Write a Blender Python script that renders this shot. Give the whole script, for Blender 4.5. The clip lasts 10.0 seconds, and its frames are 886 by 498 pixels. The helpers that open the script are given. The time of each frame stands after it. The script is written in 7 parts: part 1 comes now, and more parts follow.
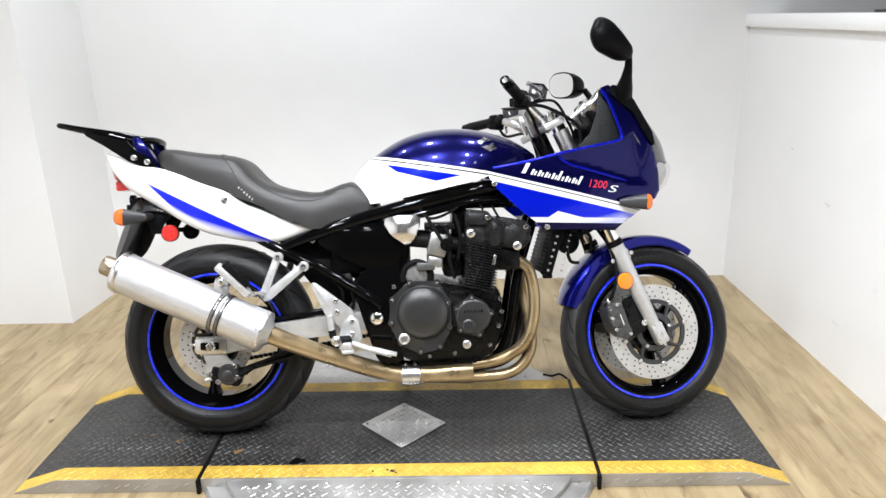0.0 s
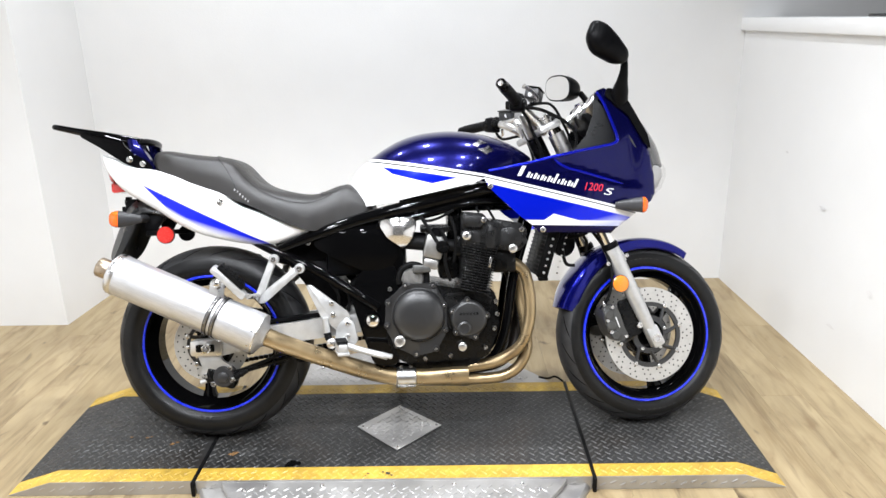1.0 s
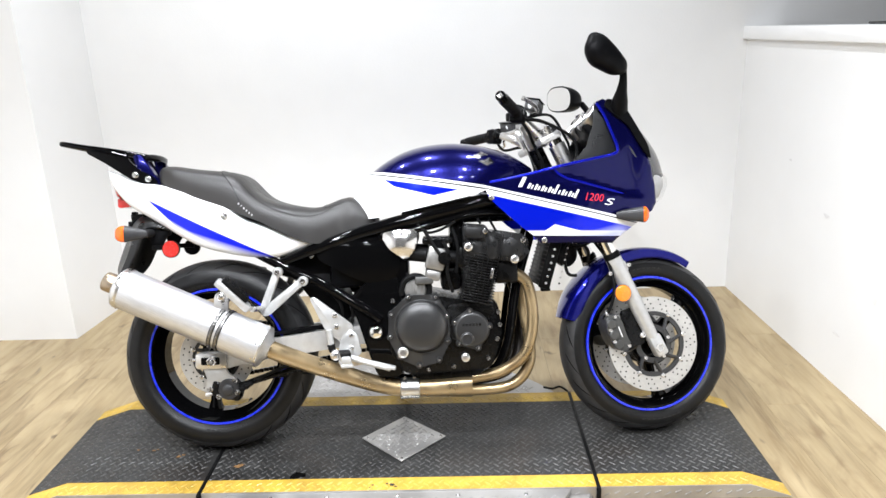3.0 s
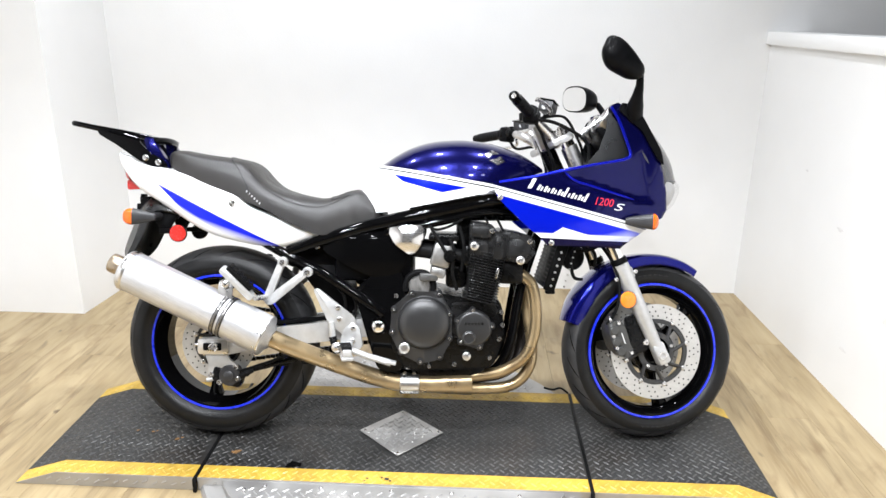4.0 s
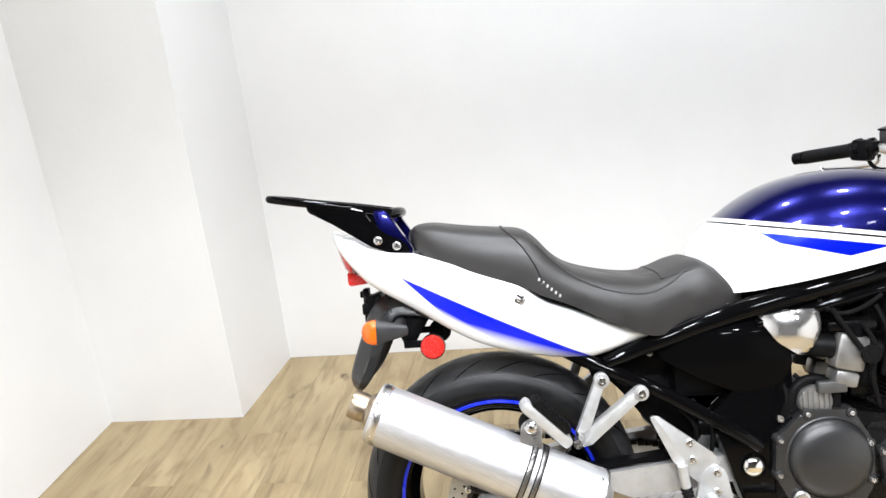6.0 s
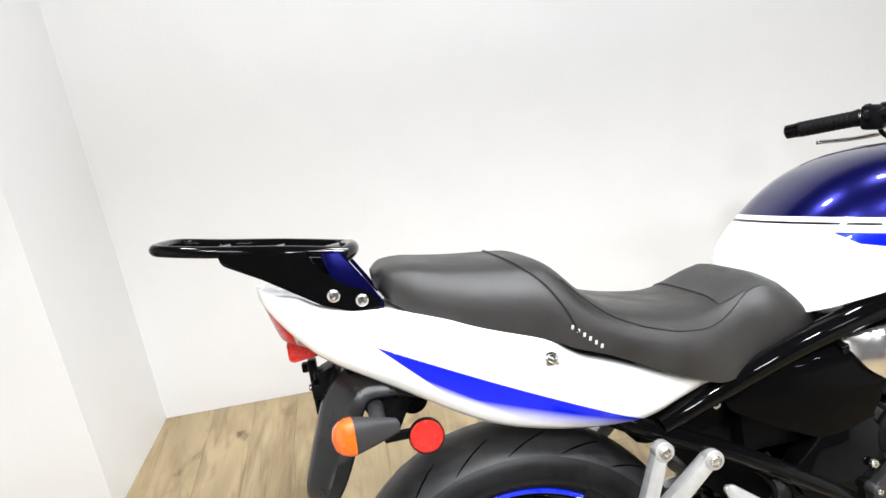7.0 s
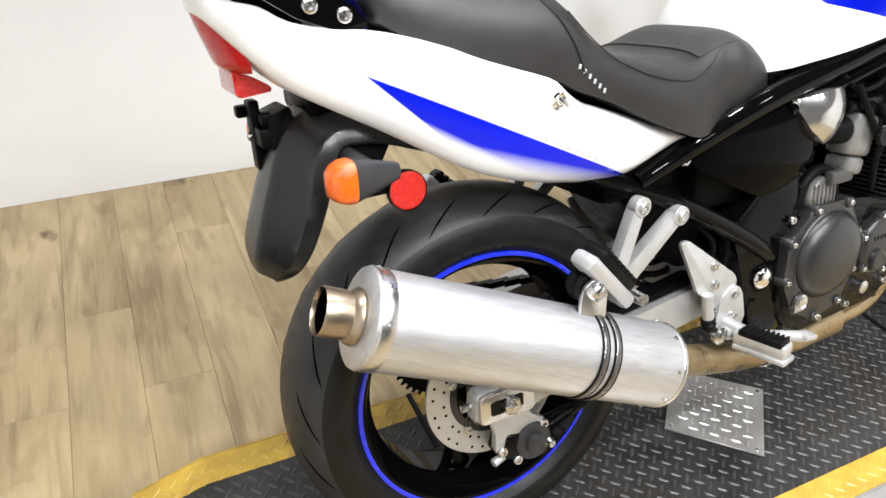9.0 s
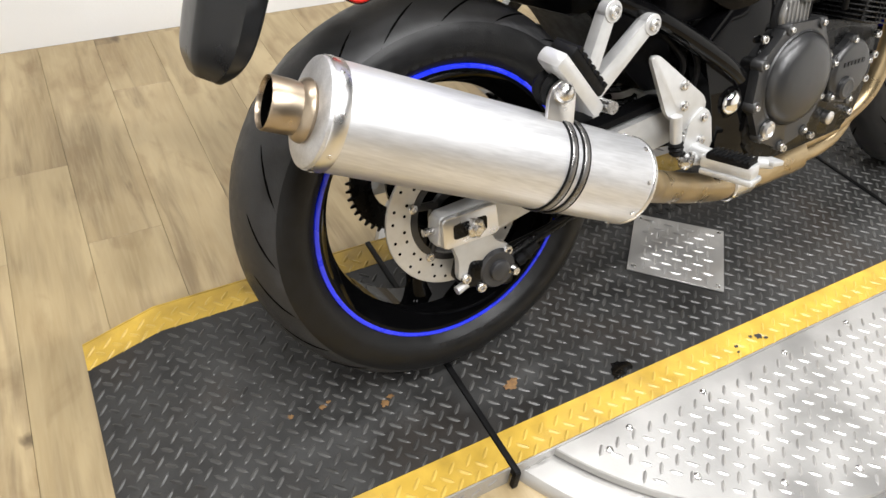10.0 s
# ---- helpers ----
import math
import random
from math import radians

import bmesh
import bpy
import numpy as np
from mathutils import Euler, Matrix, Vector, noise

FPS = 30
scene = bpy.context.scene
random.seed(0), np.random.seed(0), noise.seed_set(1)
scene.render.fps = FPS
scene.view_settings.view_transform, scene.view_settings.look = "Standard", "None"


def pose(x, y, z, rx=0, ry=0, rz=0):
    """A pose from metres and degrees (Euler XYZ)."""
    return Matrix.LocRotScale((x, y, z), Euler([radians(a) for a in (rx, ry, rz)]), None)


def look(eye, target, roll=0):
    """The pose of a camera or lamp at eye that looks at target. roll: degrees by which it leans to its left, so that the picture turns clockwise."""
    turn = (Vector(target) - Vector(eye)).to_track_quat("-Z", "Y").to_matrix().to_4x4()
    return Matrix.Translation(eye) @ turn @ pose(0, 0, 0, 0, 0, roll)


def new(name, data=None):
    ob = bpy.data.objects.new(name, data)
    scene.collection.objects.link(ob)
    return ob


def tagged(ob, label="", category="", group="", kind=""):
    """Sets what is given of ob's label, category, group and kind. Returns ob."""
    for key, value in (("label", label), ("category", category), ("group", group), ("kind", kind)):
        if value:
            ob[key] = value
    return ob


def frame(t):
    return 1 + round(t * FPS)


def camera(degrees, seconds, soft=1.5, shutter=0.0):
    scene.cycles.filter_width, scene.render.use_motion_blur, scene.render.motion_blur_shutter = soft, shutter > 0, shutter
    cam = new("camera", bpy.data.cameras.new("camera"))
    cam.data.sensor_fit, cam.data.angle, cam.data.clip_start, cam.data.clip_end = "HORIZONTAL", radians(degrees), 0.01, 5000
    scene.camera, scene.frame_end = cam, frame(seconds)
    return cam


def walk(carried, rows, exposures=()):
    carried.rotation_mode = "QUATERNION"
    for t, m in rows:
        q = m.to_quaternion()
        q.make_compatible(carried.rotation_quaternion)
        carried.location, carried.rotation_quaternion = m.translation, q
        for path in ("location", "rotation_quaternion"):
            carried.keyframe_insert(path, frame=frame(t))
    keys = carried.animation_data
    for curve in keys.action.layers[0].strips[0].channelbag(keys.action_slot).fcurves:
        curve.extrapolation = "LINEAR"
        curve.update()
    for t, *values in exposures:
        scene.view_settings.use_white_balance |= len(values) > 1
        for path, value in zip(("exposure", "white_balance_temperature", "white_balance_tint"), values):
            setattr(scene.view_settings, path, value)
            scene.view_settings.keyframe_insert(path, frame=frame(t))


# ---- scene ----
cam = camera(63.9, 10.0)
PATH = [
    (0, (0.06, -2.054, 1.35), (0.027, -0.154, 0.724), -1.3),
    (0.5, (0.065, -2.059, 1.346), (0.04, -0.153, 0.738), -1.3),
    (1, (0.062, -2.055, 1.351), (0.039, -0.154, 0.731), -1.1),
    (1.5, (0.065, -2.061, 1.353), (0.044, -0.155, 0.747), -1.5),
    (2, (0.063, -2.065, 1.352), (0.033, -0.157, 0.754), -1.7),
    (2.5, (0.063, -2.065, 1.356), (0.031, -0.155, 0.764), -1.7),
    (3.8, (0.135, -2.07, 1.366), (0.018, -0.164, 0.77), -1.2),
    (4, (0.105, -2.046, 1.39), (0.021, -0.149, 0.76), 0.6),
    (4.5, (-0.07, -1.968, 1.399), (-0.161, -0.045, 0.855), -3.9),
    (5, (-0.223, -1.804, 1.37), (-0.296, 0.078, 0.696), -3.7),
    (5.5, (-0.389, -1.543, 1.39), (-0.664, 0.366, 0.862), -3.9),
    (5.7, (-0.488, -1.441, 1.394), (-0.818, 0.438, 0.794), -5.6),
    (6.8, (-0.831, -0.946, 1.354), (-0.641, 0.936, 0.703), -7.6),
    (7, (-0.866, -0.84, 1.358), (-0.679, 1.024, 0.656), -7.6),
    (7.5, (-0.976, -0.708, 1.372), (-0.614, 1.114, 0.63), -3.4),
    (8, (-1.108, -0.664, 1.358), (-0.457, 1.034, 0.526), -3.4),
    (8.5, (-1.164, -0.652, 1.284), (-0.424, 0.929, 0.308), 0.2),
    (9, (-1.154, -0.661, 1.192), (-0.416, 0.797, 0.039), 3.4),
    (9.5, (-1.159, -0.675, 1.111), (-0.413, 0.68, -0.157), 4.2),
    (10, (-1.163, -0.689, 1.062), (-0.387, 0.554, -0.299), 5.5),
]
walk(cam, [(t, look(eye, target, roll)) for t, eye, target, roll in PATH], [(0.0, -0.82, 6150, 10), (1.0, -0.76, 6150, 10), (2.0, -0.65, 6150, 10), (2.5, -0.66, 6150, 10), (4.0, -0.62, 6150, 10), (5.0, -0.62, 6150, 10), (5.5, -0.7, 6150, 10), (7.0, -0.75, 6250, 10), (7.5, -0.74, 6250, 10), (8.0, -0.86, 6250, 10), (8.5, -0.88, 6300, 10), (9.0, -0.9, 6350, 10), (10.0, -0.88, 6500, 10)])

# ---------------------------------------------------------------- light
world = bpy.data.worlds.new("world")
scene.world = world
world.use_nodes = True
world.node_tree.nodes["Background"].inputs[0].default_value = (1.0, 0.97, 0.93, 1)
world.node_tree.nodes["Background"].inputs[1].default_value = 0.05
CEILING = 2.85


# ---------------------------------------------------------------- materials
def nodes_of(name):
    m = bpy.data.materials.new(name)
    m.use_nodes = True
    nt = m.node_tree
    return m, nt, nt.nodes["Principled BSDF"]


def math_node(nt, op, a, b=0.0, clamp=False):
    n = nt.nodes.new("ShaderNodeMath")
    n.operation, n.use_clamp = op, clamp
    for i, v in enumerate((a, b)):
        if isinstance(v, (int, float)):
            n.inputs[i].default_value = v
        else:
            nt.links.new(v, n.inputs[i])
    return n.outputs[0]


def mix_colour(nt, fac, a, b):
    n = nt.nodes.new("ShaderNodeMix")
    n.data_type = "RGBA"
    for i, v in ((0, fac), (6, a), (7, b)):
        if isinstance(v, (int, float)):
            n.inputs[i].default_value = v
        elif isinstance(v, tuple):
            n.inputs[i].default_value = (*v, 1) if len(v) == 3 else v
        else:
            nt.links.new(v, n.inputs[i])
    return n.outputs[2]


def object_noise(nt, scale, detail=4.0, stretch=None, turn=0.0):
    tc = nt.nodes.new("ShaderNodeTexCoord")
    src = tc.outputs["Object"]
    if turn:
        rot = nt.nodes.new("ShaderNodeMapping")
        rot.inputs["Rotation"].default_value = (0, radians(turn), 0)
        nt.links.new(src, rot.inputs[0])
        src = rot.outputs[0]
    if stretch:
        mp = nt.nodes.new("ShaderNodeMapping")
        mp.inputs["Scale"].default_value = stretch
        nt.links.new(src, mp.inputs[0])
        src = mp.outputs[0]
    n = nt.nodes.new("ShaderNodeTexNoise")
    n.inputs["Scale"].default_value, n.inputs["Detail"].default_value = scale, detail
    nt.links.new(src, n.inputs["Vector"])
    return n.outputs[0]


def spread(nt, value, lo, hi, a=0.35, b=0.65):
    n = nt.nodes.new("ShaderNodeMapRange")
    for i, v in ((1, a), (2, b), (3, lo), (4, hi)):
        n.inputs[i].default_value = v
    nt.links.new(value, n.inputs[0])
    return n.outputs[0]


def material(name, colour, rough=0.5, metal=0.0, vary=0.12, scale=30.0, bump=0.0, bump_scale=300.0, coat=0.0, stretch=None, dirt=None, rough_vary=0.08, gloss=0.5, turn=0.0):
    """A surface with a tone that varies at two scales, uneven gloss and fine relief."""
    m, nt, p = nodes_of(name)
    big, fine = object_noise(nt, scale * 0.15, 3, stretch, turn), object_noise(nt, scale, 6, stretch, turn)
    tone = math_node(nt, "ADD", math_node(nt, "MULTIPLY", big, 0.5), math_node(nt, "MULTIPLY", fine, 0.5))
    low = tuple(max(0, c * (1 - vary)) for c in colour)
    high = tuple(min(1, c * (1 + vary)) for c in colour)
    col = mix_colour(nt, spread(nt, tone, 0, 1, 0.38, 0.62), low, high)
    if dirt:
        col = mix_colour(nt, spread(nt, object_noise(nt, scale * 0.4, 8), 0, dirt[1], 0.52, 0.72), col, dirt[0])
    nt.links.new(col, p.inputs["Base Color"])
    nt.links.new(spread(nt, fine, max(0.02, rough - rough_vary), min(1, rough + rough_vary)), p.inputs["Roughness"])
    p.inputs["Metallic"].default_value = metal
    p.inputs["Coat Weight"].default_value = coat
    p.inputs["Specular IOR Level"].default_value = gloss
    p.inputs["Coat Roughness"].default_value = 0.03
    if bump:
        b = nt.nodes.new("ShaderNodeBump")
        b.inputs["Strength"].default_value, b.inputs["Distance"].default_value = bump, 0.002
        nt.links.new(object_noise(nt, bump_scale, 4), b.inputs["Height"])
        nt.links.new(b.outputs[0], p.inputs["Normal"])
    return m


def bike_coords(nt):
    tc = nt.nodes.new("ShaderNodeTexCoord")
    s = nt.nodes.new("ShaderNodeSeparateXYZ")
    nt.links.new(tc.outputs["Object"], s.inputs[0])
    return s.outputs[0], s.outputs[2]


def side_of(nt, xz, p, q, soft=0.0012):
    """1 on the left of the line from p to q in the side view (x ahead, z up), 0 on its right."""
    dx, dz = q[0] - p[0], q[1] - p[1]
    length = math.hypot(dx, dz)
    a, b = -dz / length, dx / length
    c = -(a * p[0] + b * p[1])
    d = math_node(nt, "ADD", math_node(nt, "ADD", math_node(nt, "MULTIPLY", xz[0], a), math_node(nt, "MULTIPLY", xz[1], b)), c)
    return math_node(nt, "ADD", math_node(nt, "DIVIDE", d, soft), 0.5, clamp=True)


def all_of(nt, *masks):
    out = masks[0]
    for k in masks[1:]:
        out = math_node(nt, "MULTIPLY", out, k)
    return out


NAVY, BLUE, WHITE, BLACK = (0.0026, 0.0028, 0.058), (0.003, 0.012, 0.60), (0.80, 0.80, 0.80), (0.004, 0.004, 0.005)


def paint(name, base, layers, metal=0.7, coat_ior=1.25, base_gloss=0.15):
    """Clear-coated bodywork paint. layers: functions of (nt, xz) that give a mask, each with its colour."""
    m, nt, p = nodes_of(name)
    xz = bike_coords(nt)
    col = mix_colour(nt, spread(nt, object_noise(nt, 1500.0, 2), 0, 1), base, tuple(min(1, c * 1.25 + 0.001) for c in base))
    shine = metal
    for mask, colour in layers:
        m_out = mask(nt, xz)
        col = mix_colour(nt, m_out, col, colour)
        flake = metal * (0.6 if colour == BLUE else 1.0 if colour == NAVY else 0.0)
        mix = nt.nodes.new("ShaderNodeMix")
        for i, v in ((0, m_out), (2, shine), (3, flake)):
            if isinstance(v, float):
                mix.inputs[i].default_value = v
            else:
                nt.links.new(v, mix.inputs[i])
        shine = mix.outputs[0]
    nt.links.new(col, p.inputs["Base Color"])
    if isinstance(shine, float):
        p.inputs["Metallic"].default_value = shine
    else:
        nt.links.new(shine, p.inputs["Metallic"])
    p.inputs["Roughness"].default_value = 0.24
    p.inputs["Specular IOR Level"].default_value = base_gloss
    p.inputs["Coat Weight"].default_value = 1.0
    p.inputs["Coat IOR"].default_value = coat_ior
    nt.links.new(spread(nt, object_noise(nt, 60.0, 5), 0.015, 0.05), p.inputs["Coat Roughness"])
    return m


def under(p, q, soft=0.0012):
    return lambda nt, xz: side_of(nt, xz, q, p, soft)


def between(p, q, drop0, drop1):
    """A band below the line p-q, from drop0 to drop1 metres under it."""
    return lambda nt, xz: all_of(nt, side_of(nt, xz, (q[0], q[1] - drop0), (p[0], p[1] - drop0)), side_of(nt, xz, (p[0], p[1] - drop1), (q[0], q[1] - drop1)))


def polygon(*pts, soft=0.0012):
    """A convex outline, counter-clockwise in the side view."""
    return lambda nt, xz: all_of(nt, *[side_of(nt, xz, a, b, soft) for a, b in zip(pts, pts[1:] + pts[:1])])


T0, T1 = (-0.162, 0.886), (0.155, 0.831)
tank_paint = paint("tank paint", NAVY, [
    (under(T0, T1), WHITE),
    (between(T0, T1, 0.008, 0.0125), BLACK),
    (polygon((-0.148, 0.860), (-0.115, 0.836), (0.006, 0.803), (0.084, 0.818)), BLUE),
])
F0, F1 = (0.162, 0.828), (0.576, 0.721)
fairing_paint = paint("fairing paint", NAVY, [
    (under(F0, F1), BLUE),
    (between(F0, F1, 0.0, 0.026), WHITE),
    (between(F0, F1, 0.007, 0.0105), BLACK),
    (lambda nt, xz: all_of(nt, side_of(nt, xz, (0.376, 0.700), (0.20, 0.750)), side_of(nt, xz, (0.376, 0.700), (0.341, 0.678))), WHITE),
    (under((0.33, 0.682), (0.60, 0.672), 0.004), WHITE),
    (lambda nt, xz: all_of(nt, side_of(nt, xz, (0.60, 0.66), (0.65, 0.74), 0.06), side_of(nt, xz, (0.62, 0.69), (0.50, 0.665), 0.03)), (0.45, 0.48, 0.75)),
    (under((0.28, 0.669), (0.60, 0.655)), NAVY),
])
tail_paint = paint("tail paint", WHITE, metal=0.0, layers=[
    (lambda nt, xz: all_of(nt, side_of(nt, xz, (-0.569, 0.664), (-0.889, 0.824)), side_of(nt, xz, (-0.889, 0.824), (-0.815, 0.752)),
                           side_of(nt, xz, (-0.84, 0.766), (-0.735, 0.701), 0.012), side_of(nt, xz, (-0.75, 0.707), (-0.62, 0.660), 0.024)), BLUE),
])
navy_paint = paint("navy paint", NAVY, [])
blue_paint = paint("blue fender paint", (0.0036, 0.0048, 0.14), [])
# NAVY brightened: the gloss highlight of the fairing edges is in this colour
highlight_blue = paint("highlight blue paint", (0.004, 0.007, 0.34), [])
gloss_black = paint("gloss black paint", (0.0015, 0.0015, 0.0017), [], metal=0.0, coat_ior=1.22, base_gloss=0.0)
piano_black = paint("glossy black plastic", (0.0015, 0.0015, 0.0017), [], metal=0.0, coat_ior=1.12, base_gloss=0.0)
buffed = material("buffed chrome plastic", (0.66, 0.65, 0.64), 0.15, metal=0.9, vary=0.03, scale=40, rough_vary=0.04)

black_plastic = material("black plastic", (0.0035, 0.0035, 0.004), 0.38, vary=0.25, scale=60, bump=0.12, bump_scale=700, gloss=0.06)
grey_plastic = material("grey plastic", (0.026, 0.026, 0.028), 0.42, vary=0.15, scale=50, bump=0.1, bump_scale=600)
rubber = material("tyre rubber", (0.027, 0.027, 0.028), 0.46, vary=0.3, scale=45, bump=0.22, bump_scale=500, dirt=((0.024, 0.0235, 0.023), 0.5), gloss=0.36)
rubber_soft = material("rubber", (0.004, 0.004, 0.0043), 0.5, vary=0.2, scale=80, bump=0.2, bump_scale=800, gloss=0.12)
vinyl = material("seat vinyl", (0.0110, 0.0096, 0.0088), 0.40, vary=0.18, scale=18, bump=0.30, bump_scale=900, gloss=0.65, rough_vary=0.06)
carbon_vinyl = material("textured seat vinyl", (0.013, 0.012, 0.0115), 0.40, vary=0.3, scale=700, bump=1.0, bump_scale=700, gloss=0.6)
stitch = material("seat piping", (0.005, 0.005, 0.005), 0.5, vary=0.1)
engine_grey = material("satin grey engine paint", (0.019, 0.019, 0.0196), 0.33, vary=0.06, scale=35, bump=0.10, bump_scale=900, gloss=0.60, rough_vary=0.03)
engine_black = material("black engine paint", (0.003, 0.003, 0.0031), 0.28, vary=0.3, scale=50, bump=0.1, bump_scale=600, dirt=((0.010, 0.010, 0.0095), 0.2), gloss=0.16)
head_paint = material("dark engine paint", (0.011, 0.011, 0.0113), 0.32, metal=0.1, vary=0.2, scale=40, bump=0.12, bump_scale=700, gloss=0.35)
carb_grey = material("dull cast alloy", (0.10, 0.10, 0.098), 0.42, metal=0.5, vary=0.15, scale=60, bump=0.15, bump_scale=700)
carb_alloy = material("bare cast alloy", (0.30, 0.295, 0.285), 0.36, metal=0.7, vary=0.15, scale=60, bump=0.15, bump_scale=700)
caliper_grey = material("grey caliper paint", (0.055, 0.055, 0.053), 0.36, metal=0.2, vary=0.15, scale=60, bump=0.1, bump_scale=700, gloss=0.4)
strap_steel = material("dark strap steel", (0.20, 0.195, 0.19), 0.30, metal=0.9, vary=0.1, scale=60)
cast_silver = material("painted cast aluminium", (0.52, 0.52, 0.515), 0.38, metal=0.5, vary=0.08, scale=60, bump=0.12, bump_scale=900)
machined = material("machined aluminium", (0.70, 0.69, 0.68), 0.30, metal=1.0, vary=0.03, scale=40, rough_vary=0.04)
guard_plastic = material("satin grey plastic", (0.007, 0.0073, 0.008), 0.30, vary=0.06, scale=30, bump=0.03, bump_scale=900, gloss=0.5, rough_vary=0.03)
brushed = material("brushed muffler aluminium", (0.60, 0.60, 0.61), 0.44, metal=0.80, vary=0.11, scale=25, stretch=(1.2, 14, 14), rough_vary=0.025, turn=-25)
disc_steel = material("brake disc steel", (0.52, 0.51, 0.49), 0.42, metal=0.6, vary=0.08, scale=120, rough_vary=0.1)
sidewall = material("tyre sidewall rubber", (0.006, 0.006, 0.0062), 0.38, vary=0.25, scale=60, bump=0.2, bump_scale=500, gloss=0.25)
polished = material("polished aluminium", (0.74, 0.73, 0.72), 0.20, metal=1.0, vary=0.05, scale=40, rough_vary=0.06)
# dark copy of the header steel, with the shade put into the colour
shaded_pipe = material("shaded steel pipe", (0.018, 0.014, 0.011), 0.45, metal=0.5, vary=0.2, scale=18)
chrome = material("chrome", (0.88, 0.87, 0.85), 0.06, metal=1.0, vary=0.03, scale=40, rough_vary=0.03)
gold_pipe = material("heat-tanned steel pipe", (0.40, 0.305, 0.175), 0.38, metal=0.8, vary=0.18, scale=18, rough_vary=0.12, dirt=((0.20, 0.12, 0.06), 0.6))
steel_tip = material("tanned steel tip", (0.36, 0.295, 0.22), 0.33, metal=0.95, vary=0.12, scale=30)
# black for the shade in holes and grooves, and the sooty pipe bore
dark_hole = material("hole shade and soot", (0.0015, 0.0015, 0.0015), 0.9, vary=0.2, gloss=0.0)
stripe_tape = material("blue rim tape", (0.008, 0.025, 0.72), 0.28, vary=0.05, coat=0.6)
red_lens = material("red lens", (0.50, 0.008, 0.006), 0.16, vary=0.15, scale=90, coat=0.35, gloss=0.3, bump=0.3, bump_scale=400)
red_reflector = material("red reflector", (0.55, 0.016, 0.010), 0.22, vary=0.12, scale=200, coat=0.8, bump=0.4, bump_scale=900)
fork_amber = material("amber reflector", (0.86, 0.235, 0.006), 0.2, vary=0.1, scale=200, coat=0.8, bump=0.4, bump_scale=900)
orange_lens = material("amber lens", (0.80, 0.13, 0.004), 0.18, vary=0.25, scale=120, coat=0.6, bump=0.4, bump_scale=700)
white_mark = material("white lettering", (0.78, 0.78, 0.78), 0.4, vary=0.04)
red_mark = material("red lettering", (0.70, 0.02, 0.05), 0.4, vary=0.05)
grey_mark = material("pale grey lettering", (0.5, 0.5, 0.5), 0.5, vary=0.05)
tyre_mark = material("raised tyre lettering", (0.011, 0.011, 0.0115), 0.40, vary=0.1, gloss=0.3)
cooler_black = material("black cooler paint", (0.003, 0.003, 0.003), 0.5, vary=0.2, gloss=0.05)
bolt_steel = material("bolt steel", (0.62, 0.61, 0.60), 0.25, metal=1.0, vary=0.08, scale=150)


def clear(name, tint, blend=0.12):
    """Thin clear plastic: see-through, with gloss that grows towards the edge."""
    m, nt, p = nodes_of(name)
    see, gloss, mix, fresnel = [nt.nodes.new(k) for k in ("ShaderNodeBsdfTransparent", "ShaderNodeBsdfGlossy", "ShaderNodeMixShader", "ShaderNodeLayerWeight")]
    nt.links.new(mix_colour(nt, object_noise(nt, 8.0), tint, tuple(c * 0.997 for c in tint)), see.inputs[0])
    gloss.inputs["Roughness"].default_value, fresnel.inputs["Blend"].default_value = 0.03, blend
    for a, b in ((math_node(nt, "MULTIPLY", fresnel.outputs[1], 0.003), mix.inputs[0]), (see.outputs[0], mix.inputs[1]), (gloss.outputs[0], mix.inputs[2])):
        nt.links.new(a, b)
    nt.links.new(mix.outputs[0], nt.nodes["Material Output"].inputs["Surface"])
    return m


screen_glass = clear("clear screen acrylic", (0.999, 0.999, 0.999))
shield_grey = material("smoked grey plastic", (0.05, 0.05, 0.052), 0.18, vary=0.1, scale=30, coat=0.6)
lamp_glass = clear("headlight glass", (0.95, 0.95, 0.95))
mirror_glass, _nt, _p = nodes_of("mirror glass")
_p.inputs["Base Color"].default_value, _p.inputs["Metallic"].default_value, _p.inputs["Roughness"].default_value = (0.9, 0.9, 0.9, 1), 1.0, 0.01

wall_paint = material("white wall paint", (0.80, 0.80, 0.795), 0.55, vary=0.015, scale=6, bump=0.25, bump_scale=140)
# dim showroom shade is put into this wall colour
shade_paint = material("shade-dark wall paint", (0.06, 0.056, 0.052), 0.7, vary=0.05, scale=6, bump=0.25, bump_scale=140)
ceiling_paint = material("dark ceiling paint", (0.045, 0.045, 0.045), 0.9, vary=0.03, scale=5)
yellow_paint = material("worn yellow paint on steel", (0.52, 0.335, 0.045), 0.45, vary=0.18, scale=25, dirt=((0.16, 0.10, 0.02), 0.45), bump=0.2, bump_scale=300)
yellow_tread = material("yellow paint on tread bars", (0.56, 0.375, 0.07), 0.38, vary=0.12, scale=25, dirt=((0.2, 0.12, 0.02), 0.4))
deck_black = material("black painted tread plate", (0.024, 0.0236, 0.0228), 0.48, vary=0.5, scale=14, dirt=((0.038, 0.030, 0.024), 0.6), bump=0.3, bump_scale=260, gloss=0.38)
deck_tread = material("scuffed black tread bars", (0.056, 0.055, 0.053), 0.40, metal=0.2, vary=0.45, scale=22, dirt=((0.03, 0.028, 0.026), 0.6))
plate_steel = material("aluminium tread plate", (0.43, 0.42, 0.405), 0.40, metal=0.65, vary=0.12, scale=9, bump=0.12, bump_scale=200, dirt=((0.24, 0.22, 0.20), 0.5), rough_vary=0.12)
plate_tread = material("bright aluminium tread bars", (0.46, 0.45, 0.44), 0.38, metal=0.75, vary=0.08, scale=30)
dark_frame = material("dark frame", (0.012, 0.012, 0.012), 0.35, vary=0.2)
